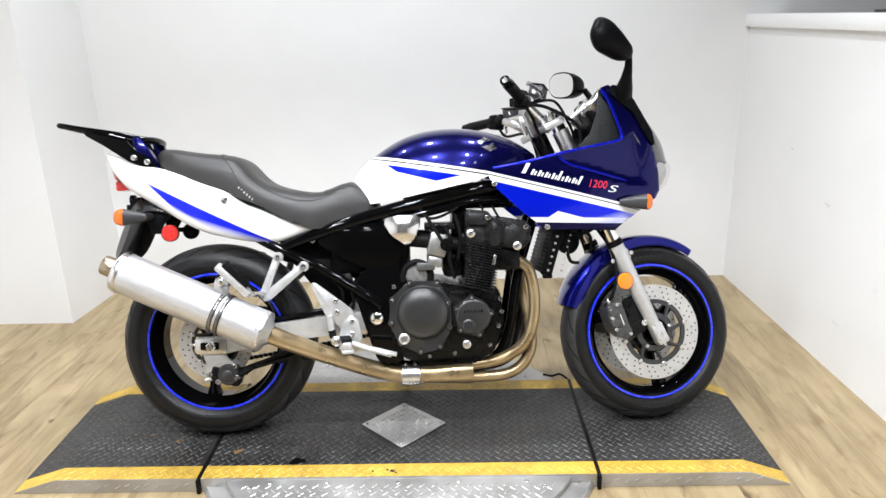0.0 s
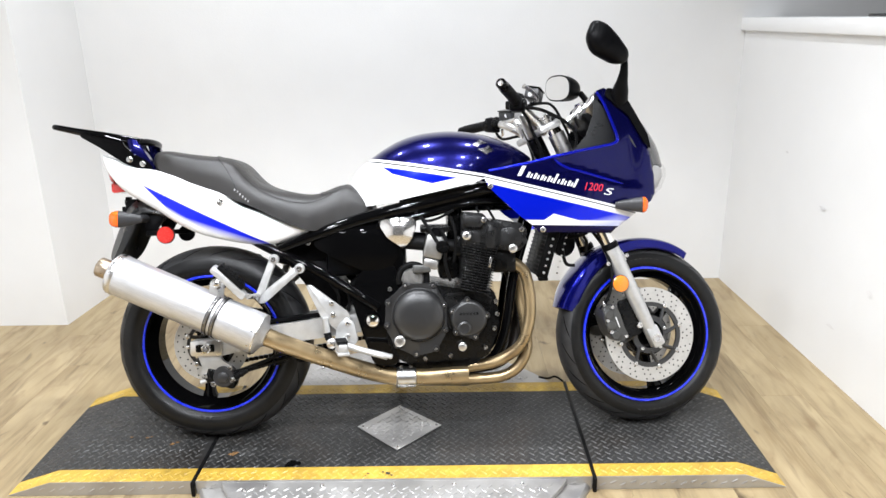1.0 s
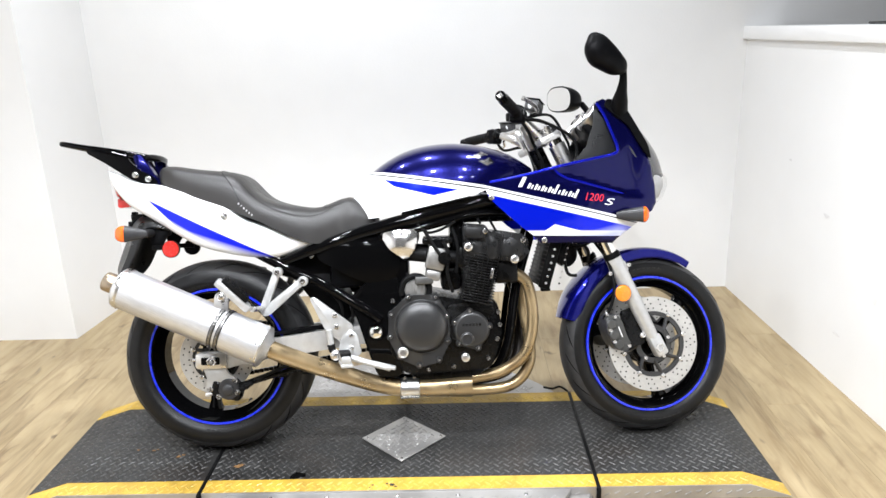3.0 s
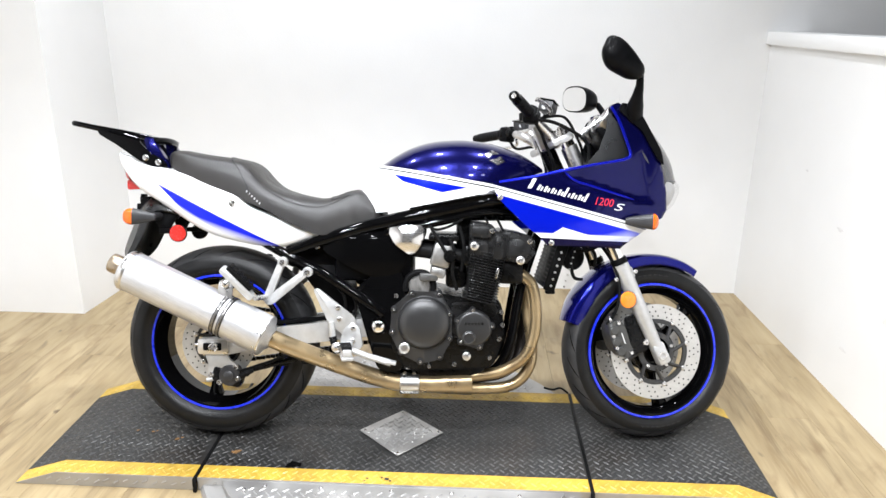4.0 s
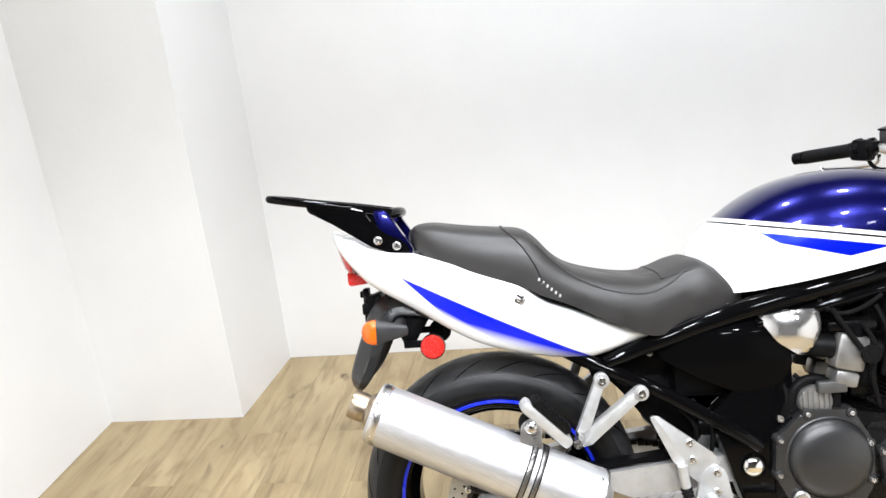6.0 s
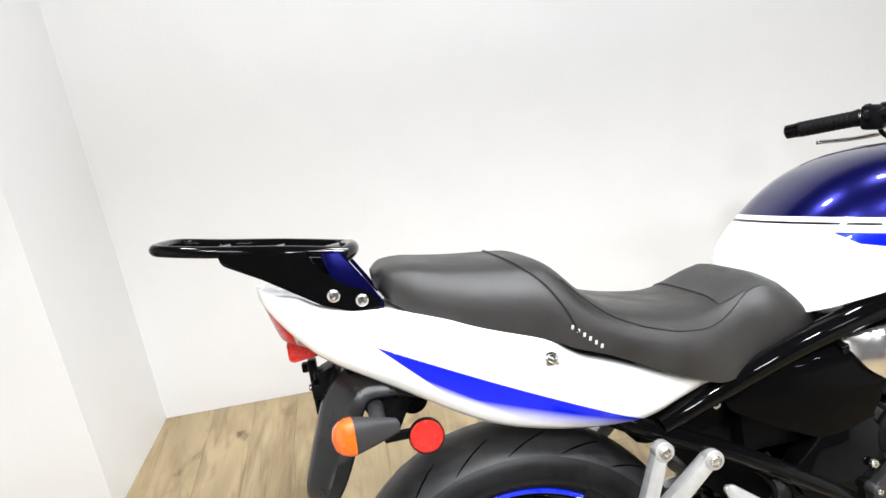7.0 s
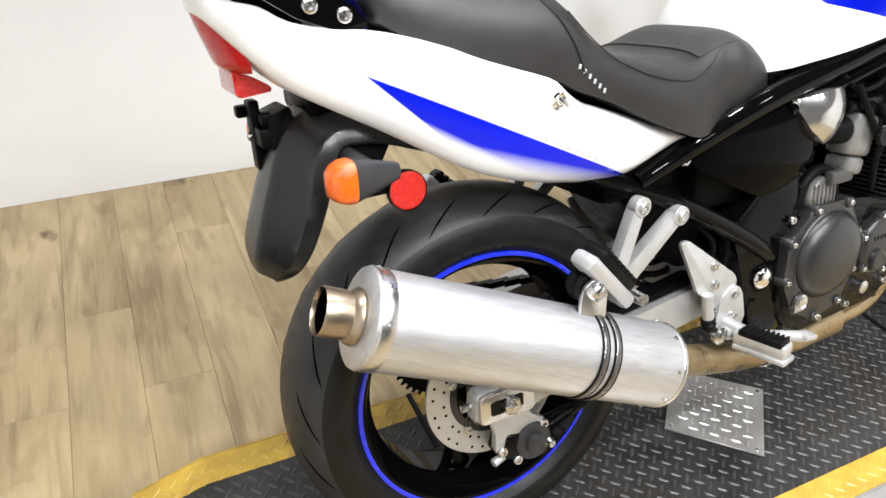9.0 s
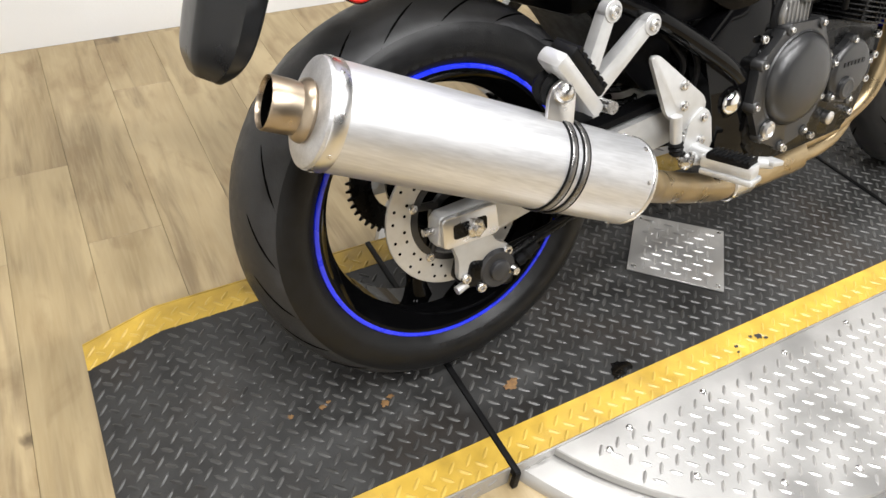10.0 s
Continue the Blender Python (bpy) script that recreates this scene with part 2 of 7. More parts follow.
dark_picture = material("dark framed print", (0.03, 0.022, 0.015), 0.3, vary=0.5, scale=10)


def plank_material():
    """Laminate oak boards, grain along y, each board with its own tone."""
    m, nt, p = nodes_of("laminate oak")
    info = nt.nodes.new("ShaderNodeObjectInfo")
    tc = nt.nodes.new("ShaderNodeTexCoord")
    geo = nt.nodes.new("ShaderNodeNewGeometry")
    off = nt.nodes.new("ShaderNodeVectorMath")
    off.operation = "MULTIPLY_ADD"
    off.inputs[1].default_value = (1, 1, 1)
    shift = nt.nodes.new("ShaderNodeCombineXYZ")
    for i, k in enumerate((37.0, 61.0, 13.0)):
        nt.links.new(math_node(nt, "MULTIPLY", info.outputs["Random"], k), shift.inputs[i])
    nt.links.new(geo.outputs["Position"], off.inputs[0])
    nt.links.new(shift.outputs[0], off.inputs[2])

    def grain(scale, stretch, detail, twist=0.0):
        mp = nt.nodes.new("ShaderNodeMapping")
        mp.inputs["Scale"].default_value = stretch
        nt.links.new(off.outputs[0], mp.inputs[0])
        n = nt.nodes.new("ShaderNodeTexNoise")
        n.inputs["Scale"].default_value, n.inputs["Detail"].default_value, n.inputs["Distortion"].default_value = scale, detail, twist
        nt.links.new(mp.outputs[0], n.inputs["Vector"])
        return n.outputs[0]

    broad, streak, fine = grain(6, (1, 0.24, 1), 6, 1.2), grain(26, (1, 0.11, 1), 6, 0.7), grain(160, (1, 0.05, 1), 3)
    col = mix_colour(nt, spread(nt, broad, 0, 1, 0.32, 0.68), (0.232, 0.165, 0.080), (0.41, 0.317, 0.178))
    col = mix_colour(nt, spread(nt, streak, 0, 0.60, 0.50, 0.68), col, (0.13, 0.088, 0.046))
    col = mix_colour(nt, spread(nt, fine, 0, 0.35, 0.45, 0.7), col, (0.41, 0.33, 0.195))
    col = mix_colour(nt, spread(nt, info.outputs["Random"], 0.0, 0.42, 0.0, 1.0), col, (0.355, 0.276, 0.150))
    patch = grain(13, (1, 0.38, 1), 5, 0.8)
    col = mix_colour(nt, spread(nt, patch, 0, 0.5, 0.55, 0.70), col, (0.17, 0.106, 0.046))
    knots = grain(5, (1, 0.45, 1), 4, 2.0)
    col = mix_colour(nt, spread(nt, knots, 0, 0.8, 0.66, 0.74), col, (0.06, 0.036, 0.018))
    nt.links.new(col, p.inputs["Base Color"])
    nt.links.new(spread(nt, streak, 0.34, 0.5), p.inputs["Roughness"])
    b = nt.nodes.new("ShaderNodeBump")
    b.inputs["Strength"].default_value, b.inputs["Distance"].default_value = 0.25, 0.001
    nt.links.new(streak, b.inputs["Height"])
    nt.links.new(b.outputs[0], p.inputs["Normal"])
    return m


oak = plank_material()


# ---------------------------------------------------------------- shape helpers
def finish(bm, name, mat, m=None, sharp=38.0):
    if m is not None:
        bmesh.ops.transform(bm, matrix=m, verts=bm.verts)
    bmesh.ops.recalc_face_normals(bm, faces=bm.faces)
    me = bpy.data.meshes.new(name)
    bm.to_mesh(me)
    bm.free()
    me.materials.append(mat)
    me.shade_smooth()
    me.set_sharp_from_angle(angle=radians(sharp))
    return me


def part(name, bm, mat, parent, label="", m=None, sharp=38.0):
    """Links a bmesh as one mesh object under a thing or a part."""
    ob = new(name, finish(bm, name, mat, m, sharp))
    ob.parent = parent
    return tagged(ob, label)


def thing(name, bm, mat, label, category, kind="", group="", m=None, sharp=38.0):
    return tagged(new(name, finish(bm, name, mat, m, sharp)), label, category, group, kind)


def empty(name, label, category, m=None, kind="", group=""):
    ob = new(name)
    ob.empty_display_size = 0.1
    if m is not None:
        ob.matrix_world = m
    return tagged(ob, label, category, group, kind)


def box(bm, lo, hi, bevel=0.0, m=None, seg=2):
    made = bmesh.ops.create_cube(bm, size=1.0)["verts"]
    for v in made:
        v.co = Vector([(lo[i] + hi[i]) / 2 + v.co[i] * (hi[i] - lo[i]) for i in range(3)])
    if bevel:
        edges = {e for v in made for e in v.link_edges}
        made = list({v for f in bmesh.ops.bevel(bm, geom=list(edges), offset=bevel, segments=seg, profile=0.5, affect="EDGES")["faces"] for v in f.verts} | {v for v in made if v.is_valid})
    if m is not None:
        bmesh.ops.transform(bm, matrix=m, verts=made)
    return bm


def frames_along(pts, closed=False):
    """Points with two axes across the path at each."""
    pts = [Vector(p) for p in pts]
    out, side = [], None
    for i, p in enumerate(pts):
        a, b = (pts[i - 1], pts[(i + 1) % len(pts)]) if closed else (pts[max(i - 1, 0)], pts[min(i + 1, len(pts) - 1)])
        t = (b - a).normalized()
        if side is None:
            side = t.orthogonal().normalized()
        side = (side - t * side.dot(t)).normalized()
        out.append((p, side, t.cross(side)))
    return out


def smooth_path(pts, res=6):
    pts = [Vector(p) for p in pts]
    if len(pts) < 3:
        return pts
    out = []
    for i in range(len(pts) - 1):
        p0, p1, p2, p3 = pts[max(i - 1, 0)], pts[i], pts[i + 1], pts[min(i + 2, len(pts) - 1)]
        for k in range(res):
            t = k / res
            out.append(0.5 * (2 * p1 + (p2 - p0) * t + (2 * p0 - 5 * p1 + 4 * p2 - p3) * t * t + (3 * p1 - p0 - 3 * p2 + p3) * t ** 3))
    return out + [pts[-1]]


def skin(bm, rings, closed=True, cap=True, loop=False):
    """Faces between rings of equally many points."""
    vs = [[bm.verts.new(p) for p in ring] for ring in rings]
    n = len(vs[0])
    pairs = list(zip(vs, vs[1:] + (vs[:1] if loop else [])))[: len(vs) if loop else len(vs) - 1]
    for a, b in pairs:
        for i in range(n if closed else n - 1):
            j = (i + 1) % n
            bm.faces.new((a[i], a[j], b[j], b[i]))
    if cap and closed and not loop:
        bm.faces.new(vs[0])
        bm.faces.new(vs[-1])
    return bm


def tube(bm, pts, r, n=12, res=6, closed=False, flat=1.0):
    path = smooth_path(pts, res) if res > 1 else [Vector(p) for p in pts]
    rad = r if isinstance(r, (list, tuple)) else [r]
    rings = []
    for k, (p, u, v) in enumerate(frames_along(path, closed)):
        s = k / max(1, len(path) - 1) * (len(rad) - 1)
        i = min(int(s), len(rad) - 2) if len(rad) > 1 else 0
        rr = rad[i] + (rad[i + 1] - rad[i]) * (s - i) if len(rad) > 1 else rad[0]
        rings.append([p + u * rr * math.cos(2 * math.pi * a / n) + v * rr * flat * math.sin(2 * math.pi * a / n) for a in range(n)])
    return skin(bm, rings, loop=closed, cap=not closed)


def rod(bm, p, q, r, r2=None, n=20):
    return tube(bm, (p, q), [r, r if r2 is None else r2], n=n, res=1)


def turned(bm, profile, c, axis=(0, 1, 0), n=48, loop=False):
    """A profile of (along the axis, radius) turned round the axis through c."""
    a = Vector(axis).normalized()
    u = a.orthogonal().normalized()
    v = a.cross(u)
    c = Vector(c)
    rings = [[c + a * s + (u * math.cos(2 * math.pi * k / n) + v * math.sin(2 * math.pi * k / n)) * r for k in range(n)] for s, r in profile]
    return skin(bm, rings, loop=loop, cap=not loop)


def slab(bm, outline, y0, y1, bevel=0.0, m=None):
    """An outline in the side view, given thickness across."""
    a = [bm.verts.new((x, y0, z)) for x, z in outline]
    b = [bm.verts.new((x, y1, z)) for x, z in outline]
    fs = [bm.faces.new(a), bm.faces.new(b[::-1])]
    for i in range(len(a)):
        j = (i + 1) % len(a)
        fs.append(bm.faces.new((a[i], b[i], b[j], a[j])))
    vs = a + b
    if bevel:
        es = {e for f in fs[:2] for e in f.edges}
        res = bmesh.ops.bevel(bm, geom=list(es), offset=bevel, segments=2, profile=0.5, affect="EDGES")
        vs = list({v for v in vs if v.is_valid} | {v for f in res["faces"] for v in f.verts})
    if m is not None:
        bmesh.ops.transform(bm, matrix=m, verts=vs)
    return bm


def round_outline(pts, r=0.01, seg=4):
    """The outline with its corners rounded off."""
    out, n = [], len(pts)
    for i in range(n):
        p, a, b = Vector(pts[i]), Vector(pts[i - 1]), Vector(pts[(i + 1) % n])
        k = min(r, (a - p).length * 0.45, (b - p).length * 0.45)
        s, e = p + (a - p).normalized() * k, p + (b - p).normalized() * k
        for j in range(seg + 1):
            t = j / seg
            out.append(tuple((1 - t) ** 2 * s + 2 * t * (1 - t) * p + t * t * e))
    return out


def sheet(bm, outline, depth, thick=0.003, step=0.02, side=-1.0):
    """A bowed panel: an outline in the side view, pushed out across to depth(x, z), with a thickness."""
    own = bmesh.new()
    f = own.faces.new([own.verts.new((x, 0, z)) for x, z in outline])
    for ax in (0, 2):
        lo, hi = min(v.co[ax] for v in own.verts), max(v.co[ax] for v in own.verts)
        for k in range(1, int((hi - lo) / step) + 1):
            co, no = [0, 0, 0], [0, 0, 0]
            co[ax], no[ax] = lo + k * step, 1
            bmesh.ops.bisect_plane(own, geom=own.verts[:] + own.edges[:] + own.faces[:], plane_co=co, plane_no=no, dist=1e-5)
    bmesh.ops.triangulate(own, faces=[f for f in own.faces if len(f.verts) > 4])
    rim = [e for e in own.edges if len(e.link_faces) == 1]
    faces, verts = own.faces[:], own.verts[:]
    back = {v: own.verts.new((v.co.x, side * (depth(v.co.x, v.co.z) - thick), v.co.z)) for v in verts}
    for v in verts:
        v.co.y = side * depth(v.co.x, v.co.z)
    for f in faces:
        own.faces.new([back[v] for v in reversed(f.verts)])
    for e in rim:
        a, b = e.verts
        own.faces.new((a, b, back[b], back[a]))
    me = bpy.data.meshes.new("tmp")
    own.to_mesh(me)
    own.free()
    bm.from_mesh(me)
    bpy.data.meshes.remove(me)
    return bm


def bolt(bm, p, d=(0, -1, 0), r=0.007, h=0.006):
    """A socket-head bolt."""
    return turned(bm, [(0, r), (h * 0.75, r), (h, r * 0.8), (h, r * 0.45), (h * 0.4, r * 0.4)], p, d, n=14)


def bolts(parent, where, d=(0, -1, 0), r=0.007, h=0.006, mat=None, m=None):
    for p in where:
        part("bolt", bolt(bmesh.new(), p, d, r, h), mat or bolt_steel, parent, m=m)


def interp(table, x):
    """Columns of a table of rows (x, ...), read between its rows."""
    for a, b in zip(table, table[1:]):
        if x <= b[0]:
            t = max(0.0, (x - a[0]) / (b[0] - a[0]))
            return [p + (q - p) * t for p, q in zip(a, b)]
    return list(table[-1])


def resample(table, steps):
    """The table's rows, smoothed and with more rows between."""
    return [list(p) for p in _spline(table, steps)]


def _spline(rows, res):
    out = []
    for i in range(len(rows) - 1):
        p0, p1, p2, p3 = [np.array(rows[k], float) for k in (max(i - 1, 0), i, i + 1, min(i + 2, len(rows) - 1))]
        for k in range(res):
            t = k / res
            out.append(0.5 * (2 * p1 + (p2 - p0) * t + (2 * p0 - 5 * p1 + 4 * p2 - p3) * t * t + (3 * p1 - p0 - 3 * p2 + p3) * t ** 3))
    return out + [np.array(rows[-1], float)]


# ---------------------------------------------------------------- the room
WALL_Y, LEFT_X, RIGHT_X, FRONT_Y = 1.516, -2.30, 1.54, -4.6
RIGHT_BACK = 1.488

bm = bmesh.new()
box(bm, (LEFT_X - 0.2, FRONT_Y - 0.2, -0.12), (RIGHT_X + 1.2, WALL_Y + 0.2, -0.009))
thing("floor", bm, material("screed", (0.2, 0.17, 0.13), 0.8), "oak laminate floor laid in long boards", "floor", "structure")
floor_base = bpy.data.objects["floor"]

bm = bmesh.new()
box(bm, (-1.725, WALL_Y, 0), (RIGHT_X + 1.2, WALL_Y + 0.15, CEILING))
thing("wall_north", bm, wall_paint, "smooth white painted plaster back wall", "wall", "structure")
bm = bmesh.new()
slab(bm, [(LEFT_X - 0.2, 1.018), (-1.755, 1.018), (-1.705, WALL_Y + 0.15), (LEFT_X - 0.2, WALL_Y + 0.15)], 0, CEILING, m=Matrix(((1, 0, 0, 0), (0, 0, 1, 0), (0, 1, 0, 0), (0, 0, 0, 1))))
thing("wall_pier", bm, wall_paint, "white painted boxed-out wall pier in the corner", "wall", "structure")
bm = bmesh.new()
box(bm, (LEFT_X - 0.2, FRONT_Y - 0.2, 0), (LEFT_X, 1.018, CEILING))
thing("wall_west", bm, wall_paint, "white painted side wall", "wall", "structure")
bm = bmesh.new()
slab(bm, [(RIGHT_BACK, WALL_Y), (RIGHT_BACK + 0.12, WALL_Y), (1.74, FRONT_Y), (1.62, FRONT_Y)], 0, 1.282, m=Matrix(((1, 0, 0, 0), (0, 0, 1, 0), (0, 1, 0, 0), (0, 0, 0, 1))))
thing("wall_east", bm, wall_paint, "white painted half-height partition wall with scuffs", "wall", "structure")
# stands for the dim space beyond, its shade painted in
bm = bmesh.new()
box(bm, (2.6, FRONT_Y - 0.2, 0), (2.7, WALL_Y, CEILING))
thing("wall_beyond", bm, shade_paint, "wall beyond the partition, shade put into its grey", "wall", "structure")
# unseen wall added behind the camera, dark so glossy blacks reflect little
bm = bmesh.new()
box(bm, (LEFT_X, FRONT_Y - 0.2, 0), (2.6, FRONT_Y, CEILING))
thing("wall_south", bm, shade_paint, "added unseen showroom wall, dark to keep reflections dark", "wall", "structure")
bm = bmesh.new()
box(bm, (LEFT_X - 0.2, FRONT_Y - 0.2, CEILING), (2.7, WALL_Y + 0.15, CEILING + 0.1))
thing("ceiling", bm, ceiling_paint, "dark painted ceiling", "ceiling", "structure")

# the partition's cap
bm = bmesh.new()
slab(bm, [(RIGHT_BACK - 0.022, WALL_Y - 0.002), (RIGHT_BACK + 0.16, WALL_Y - 0.002), (1.78, FRONT_Y + 0.01), (1.595, FRONT_Y + 0.01)], 1.266, 1.325, 0.004, m=Matrix(((1, 0, 0, 0), (0, 0, 1, 0), (0, 1, 0, 0), (0, 0, 0, 1))))
thing("trim_ledge", bm, wall_paint, "white painted ledge board capping the partition", "ledge", "structure")

# lamps: round recessed ceiling spots
lamp_body = material("lamp ring", (0.7, 0.7, 0.7), 0.4, vary=0.05)
glow, _nt, _p = nodes_of("lamp glow")
_p.inputs["Emission Color"].default_value, _p.inputs["Emission Strength"].default_value = (1, 0.95, 0.88, 1), 12.0


def ceiling_lamp(x, y, power, size, cone):
    """A recessed lamp; with a cone it is a deep can that cuts its light off, else it spreads wide."""
    ob = empty("ceiling_lamp", "round white recessed ceiling lamp, lit", "lamp", pose(x, y, CEILING), group="ceiling lamps")
    part("ring", turned(bmesh.new(), [(-0.012, 0.085), (-0.012, 0.105), (0.0, 0.11), (0.0, 0.085)], (0, 0, 0), (0, 0, 1), 32), lamp_body, ob)
    part("diffuser", turned(bmesh.new(), [(-0.004, 0.084), (-0.001, 0.084)], (0, 0, 0), (0, 0, 1), 32), glow, ob)
    light = bpy.data.lights.new("spot_glow", "SPOT" if cone else "AREA")
    light.energy, light.color = power, (1.0, 1.0, 1.0)
    if cone:
        light.spot_size, light.spot_blend, light.shadow_soft_size = radians(cone), 0.36, size / 2
    else:
        light.shape, light.size, light.spread = "DISK", size, radians(160)
    lamp = new("spot_glow", light)
    lamp.matrix_world = look((x, y, CEILING - 0.02), (x, y, 0))
    return ob


# the middle row sits in deep cans that cut off low on the back wall; the row by the wall spreads wide
for lx, share in ((-1.25, 0.86), (-0.45, 1.14), (0.5, 0.94), (1.3, 0.22)):
    for ly, power, size, cone in ((-2.3, 58, 0.24, 0), (-1.15, 300, 0.12, 116), (0.40, 31, 0.14, 0)):
        ceiling_lamp(lx, ly, power * share, size, cone)


# ---------------------------------------------------------------- the motorcycle
bike = empty("motorcycle", "blue and white sport touring motorcycle leaning on its stand", "motorcycle", Matrix.Translation((0.002, 0.046, 0.045)) @ pose(0, 0, 0, 0, 0, 2.57) @ pose(0, 0, 0, -14.9, 0, 0))

# the front end, turned a little to the left about the steering axis
RAKE = Vector((-0.42, 0, 0.907)).normalized()
HEAD = Vector((0.683, 0, 0.275))
STEER = Matrix.Translation((-0.004, 0, -0.008)) @ Matrix.Translation(HEAD) @ Matrix.Rotation(radians(10), 4, RAKE) @ Matrix.Translation(-HEAD)
FRONT, REAR = Vector((0.704, 0, 0.296)), Vector((-0.714, 0, 0.310))


def pod(bm, base, d, rows):
    """A squared, rounded housing along d: rows of (distance, half height, half width)."""
    d = Vector(d).normalized()
    side = Vector((0, 0, 1)).cross(d).normalized()
    up = d.cross(side)
    rings = []
    for s, h, w in rows:
        rings.append([Vector(base) + d * s + side * w * math.copysign(abs(math.cos(a)) ** 0.6, math.cos(a)) + up * h * math.copysign(abs(math.sin(a)) ** 0.6, math.sin(a)) for a in [2 * math.pi * (k + 0.5) / 24 for k in range(24)]])
    return skin(bm, rings)


def around(c, r, deg, y):
    a = radians(deg)
    return Vector((c[0] + r * math.cos(a), y, c[2] + r * math.sin(a)))


def tyre_profile(radius, width, bead):
    """A closed section (across, radius) of a road tyre, outside and inside."""
    w, out = width / 2, []
    for k in range(21):
        a = math.pi * k / 20
        out.append((-w * math.cos(a), radius - (radius - bead) * 0.70 * (1 - math.sin(a) ** 0.75)))
    return [(-w * 0.74, bead)] + [(-w * 0.93, bead + (radius - bead) * 0.17)] + out + [(w * 0.93, bead + (radius - bead) * 0.17), (w * 0.74, bead)] + [(w * 0.66, bead + 0.02), (0, radius - 0.02), (-w * 0.66, bead + 0.02)]


def wheel(name, c, radius, width, m, spokes, label, turn):
    bead, w = 0.217, width * 0.37
    rim = part(name, turned(bmesh.new(), [(-w, bead + 0.004), (-w - 0.004, bead + 0.008), (-w - 0.008, bead + 0.005), (-w - 0.006, bead - 0.006), (-w * 0.7, bead - 0.016), (-w * 0.45, bead - 0.030), (w * 0.45, bead - 0.030), (w * 0.7, bead - 0.016), (w + 0.006, bead - 0.006), (w + 0.008, bead + 0.005), (w, bead + 0.008), (w * 0.8, bead - 0.004), (0, bead - 0.02), (-w * 0.8, bead - 0.004)], c, n=72, loop=True), gloss_black, bike, label, m=m)
    tyre = part("tyre", turned(bmesh.new(), tyre_profile(radius, width, bead), c, n=128, loop=True), rubber, rim, "worn black road tyre", m=m)
    for s in (-1, 1):
        part("rim_stripe", turned(bmesh.new(), [(s * (w + 0.0085), bead - 0.001), (s * (w + 0.0095), bead + 0.0015), (s * (w + 0.0085), bead + 0.0055), (s * (w + 0.006), bead + 0.0065), (s * (w + 0.006), bead - 0.001)], c, n=72, loop=True), stripe_tape, rim, "bright blue tape round the rim edge", m=m)
    part("hub", turned(bmesh.new(), [(-width * 0.42, 0.028), (-width * 0.42, 0.040), (-width * 0.25, 0.052), (width * 0.25, 0.052), (width * 0.42, 0.040), (width * 0.42, 0.028)], c, n=32), gloss_black, rim, m=m)
    for k in range(spokes):
        a0 = turn + 360 / spokes * k
        rings = []
        for r, sweep, hw, hd in ((0.035, 0, 0.030, 0.030), (0.07, 2, 0.021, 0.022), (0.12, 5, 0.017, 0.017), (0.165, 8, 0.019, 0.016), (0.195, 10, 0.030, 0.020)):
            p = around(c, r, a0 + sweep, c[1])
            t = Vector((-math.sin(radians(a0 + sweep)), 0, math.cos(radians(a0 + sweep))))
            rings.append([p + t * hw * math.cos(q) * (1 if abs(math.cos(q)) < 0.9 else 0.9) + Vector((0, 1, 0)) * hd * math.sin(q) for q in [2 * math.pi * j / 12 for j in range(12)]])
        part("spoke", skin(bmesh.new(), rings), gloss_black, rim, m=m)
    for s in (-1, 1):
        w2 = width / 2
        prof = [(s * w2 * 0.745, bead + 0.001), (s * (w2 * 0.935 + 0.0008), bead + (radius - bead) * 0.17)]
        for k in range(6):
            a = math.pi * 0.13 * k / 5
            prof.append((s * (w2 * math.cos(a) + 0.0008), radius - (radius - bead) * 0.70 * (1 - math.sin(a) ** 0.75) + 0.0002 * k))
        part("sidewall", turned(bmesh.new(), prof + [(s * w2 * 0.80, bead + (radius - bead) * 0.5), (s * w2 * 0.68, bead + 0.012)], c, n=96, loop=True), sidewall, tyre, "glossy black side wall", m=m)
    # tread grooves: thin inlays along the shoulder, the groove shade in their black
    for k in range(20):
        for s in (-1, 1):
            path = []
            for j in range(6):
                f = j / 5
                ac = math.pi * (0.5 + s * (0.10 + 0.27 * f))
                yy, rr = -width / 2 * math.cos(ac), radius - (radius - bead) * 0.70 * (1 - math.sin(ac) ** 0.75)
                path.append(around(c, rr - 0.0014, k * 18 + 20 * f + (9 if s > 0 else 0), yy))
            part("groove", tube(bmesh.new(), path, [0.0006, 0.0021, 0.0021, 0.0006], n=6, res=2), dark_hole, tyre, m=m)
    # raised lettering on the side wall, as plain bars
    for a0 in (-70, 110):
        for k in range(8):
            p = around(c, bead + 0.026, a0 - 4.2 * k, -width * 0.488)
            part("letter_bar", box(bmesh.new(), (-0.0055, -0.001, -0.008), (0.0055, 0.001, 0.008), m=Matrix.Translation(p) @ Matrix.Rotation(radians(90 - (a0 - 4.2 * k)), 4, "Y") @ pose(0, 0, 0, 14, 0, 0)), tyre_mark, tyre, m=m)
    return rim


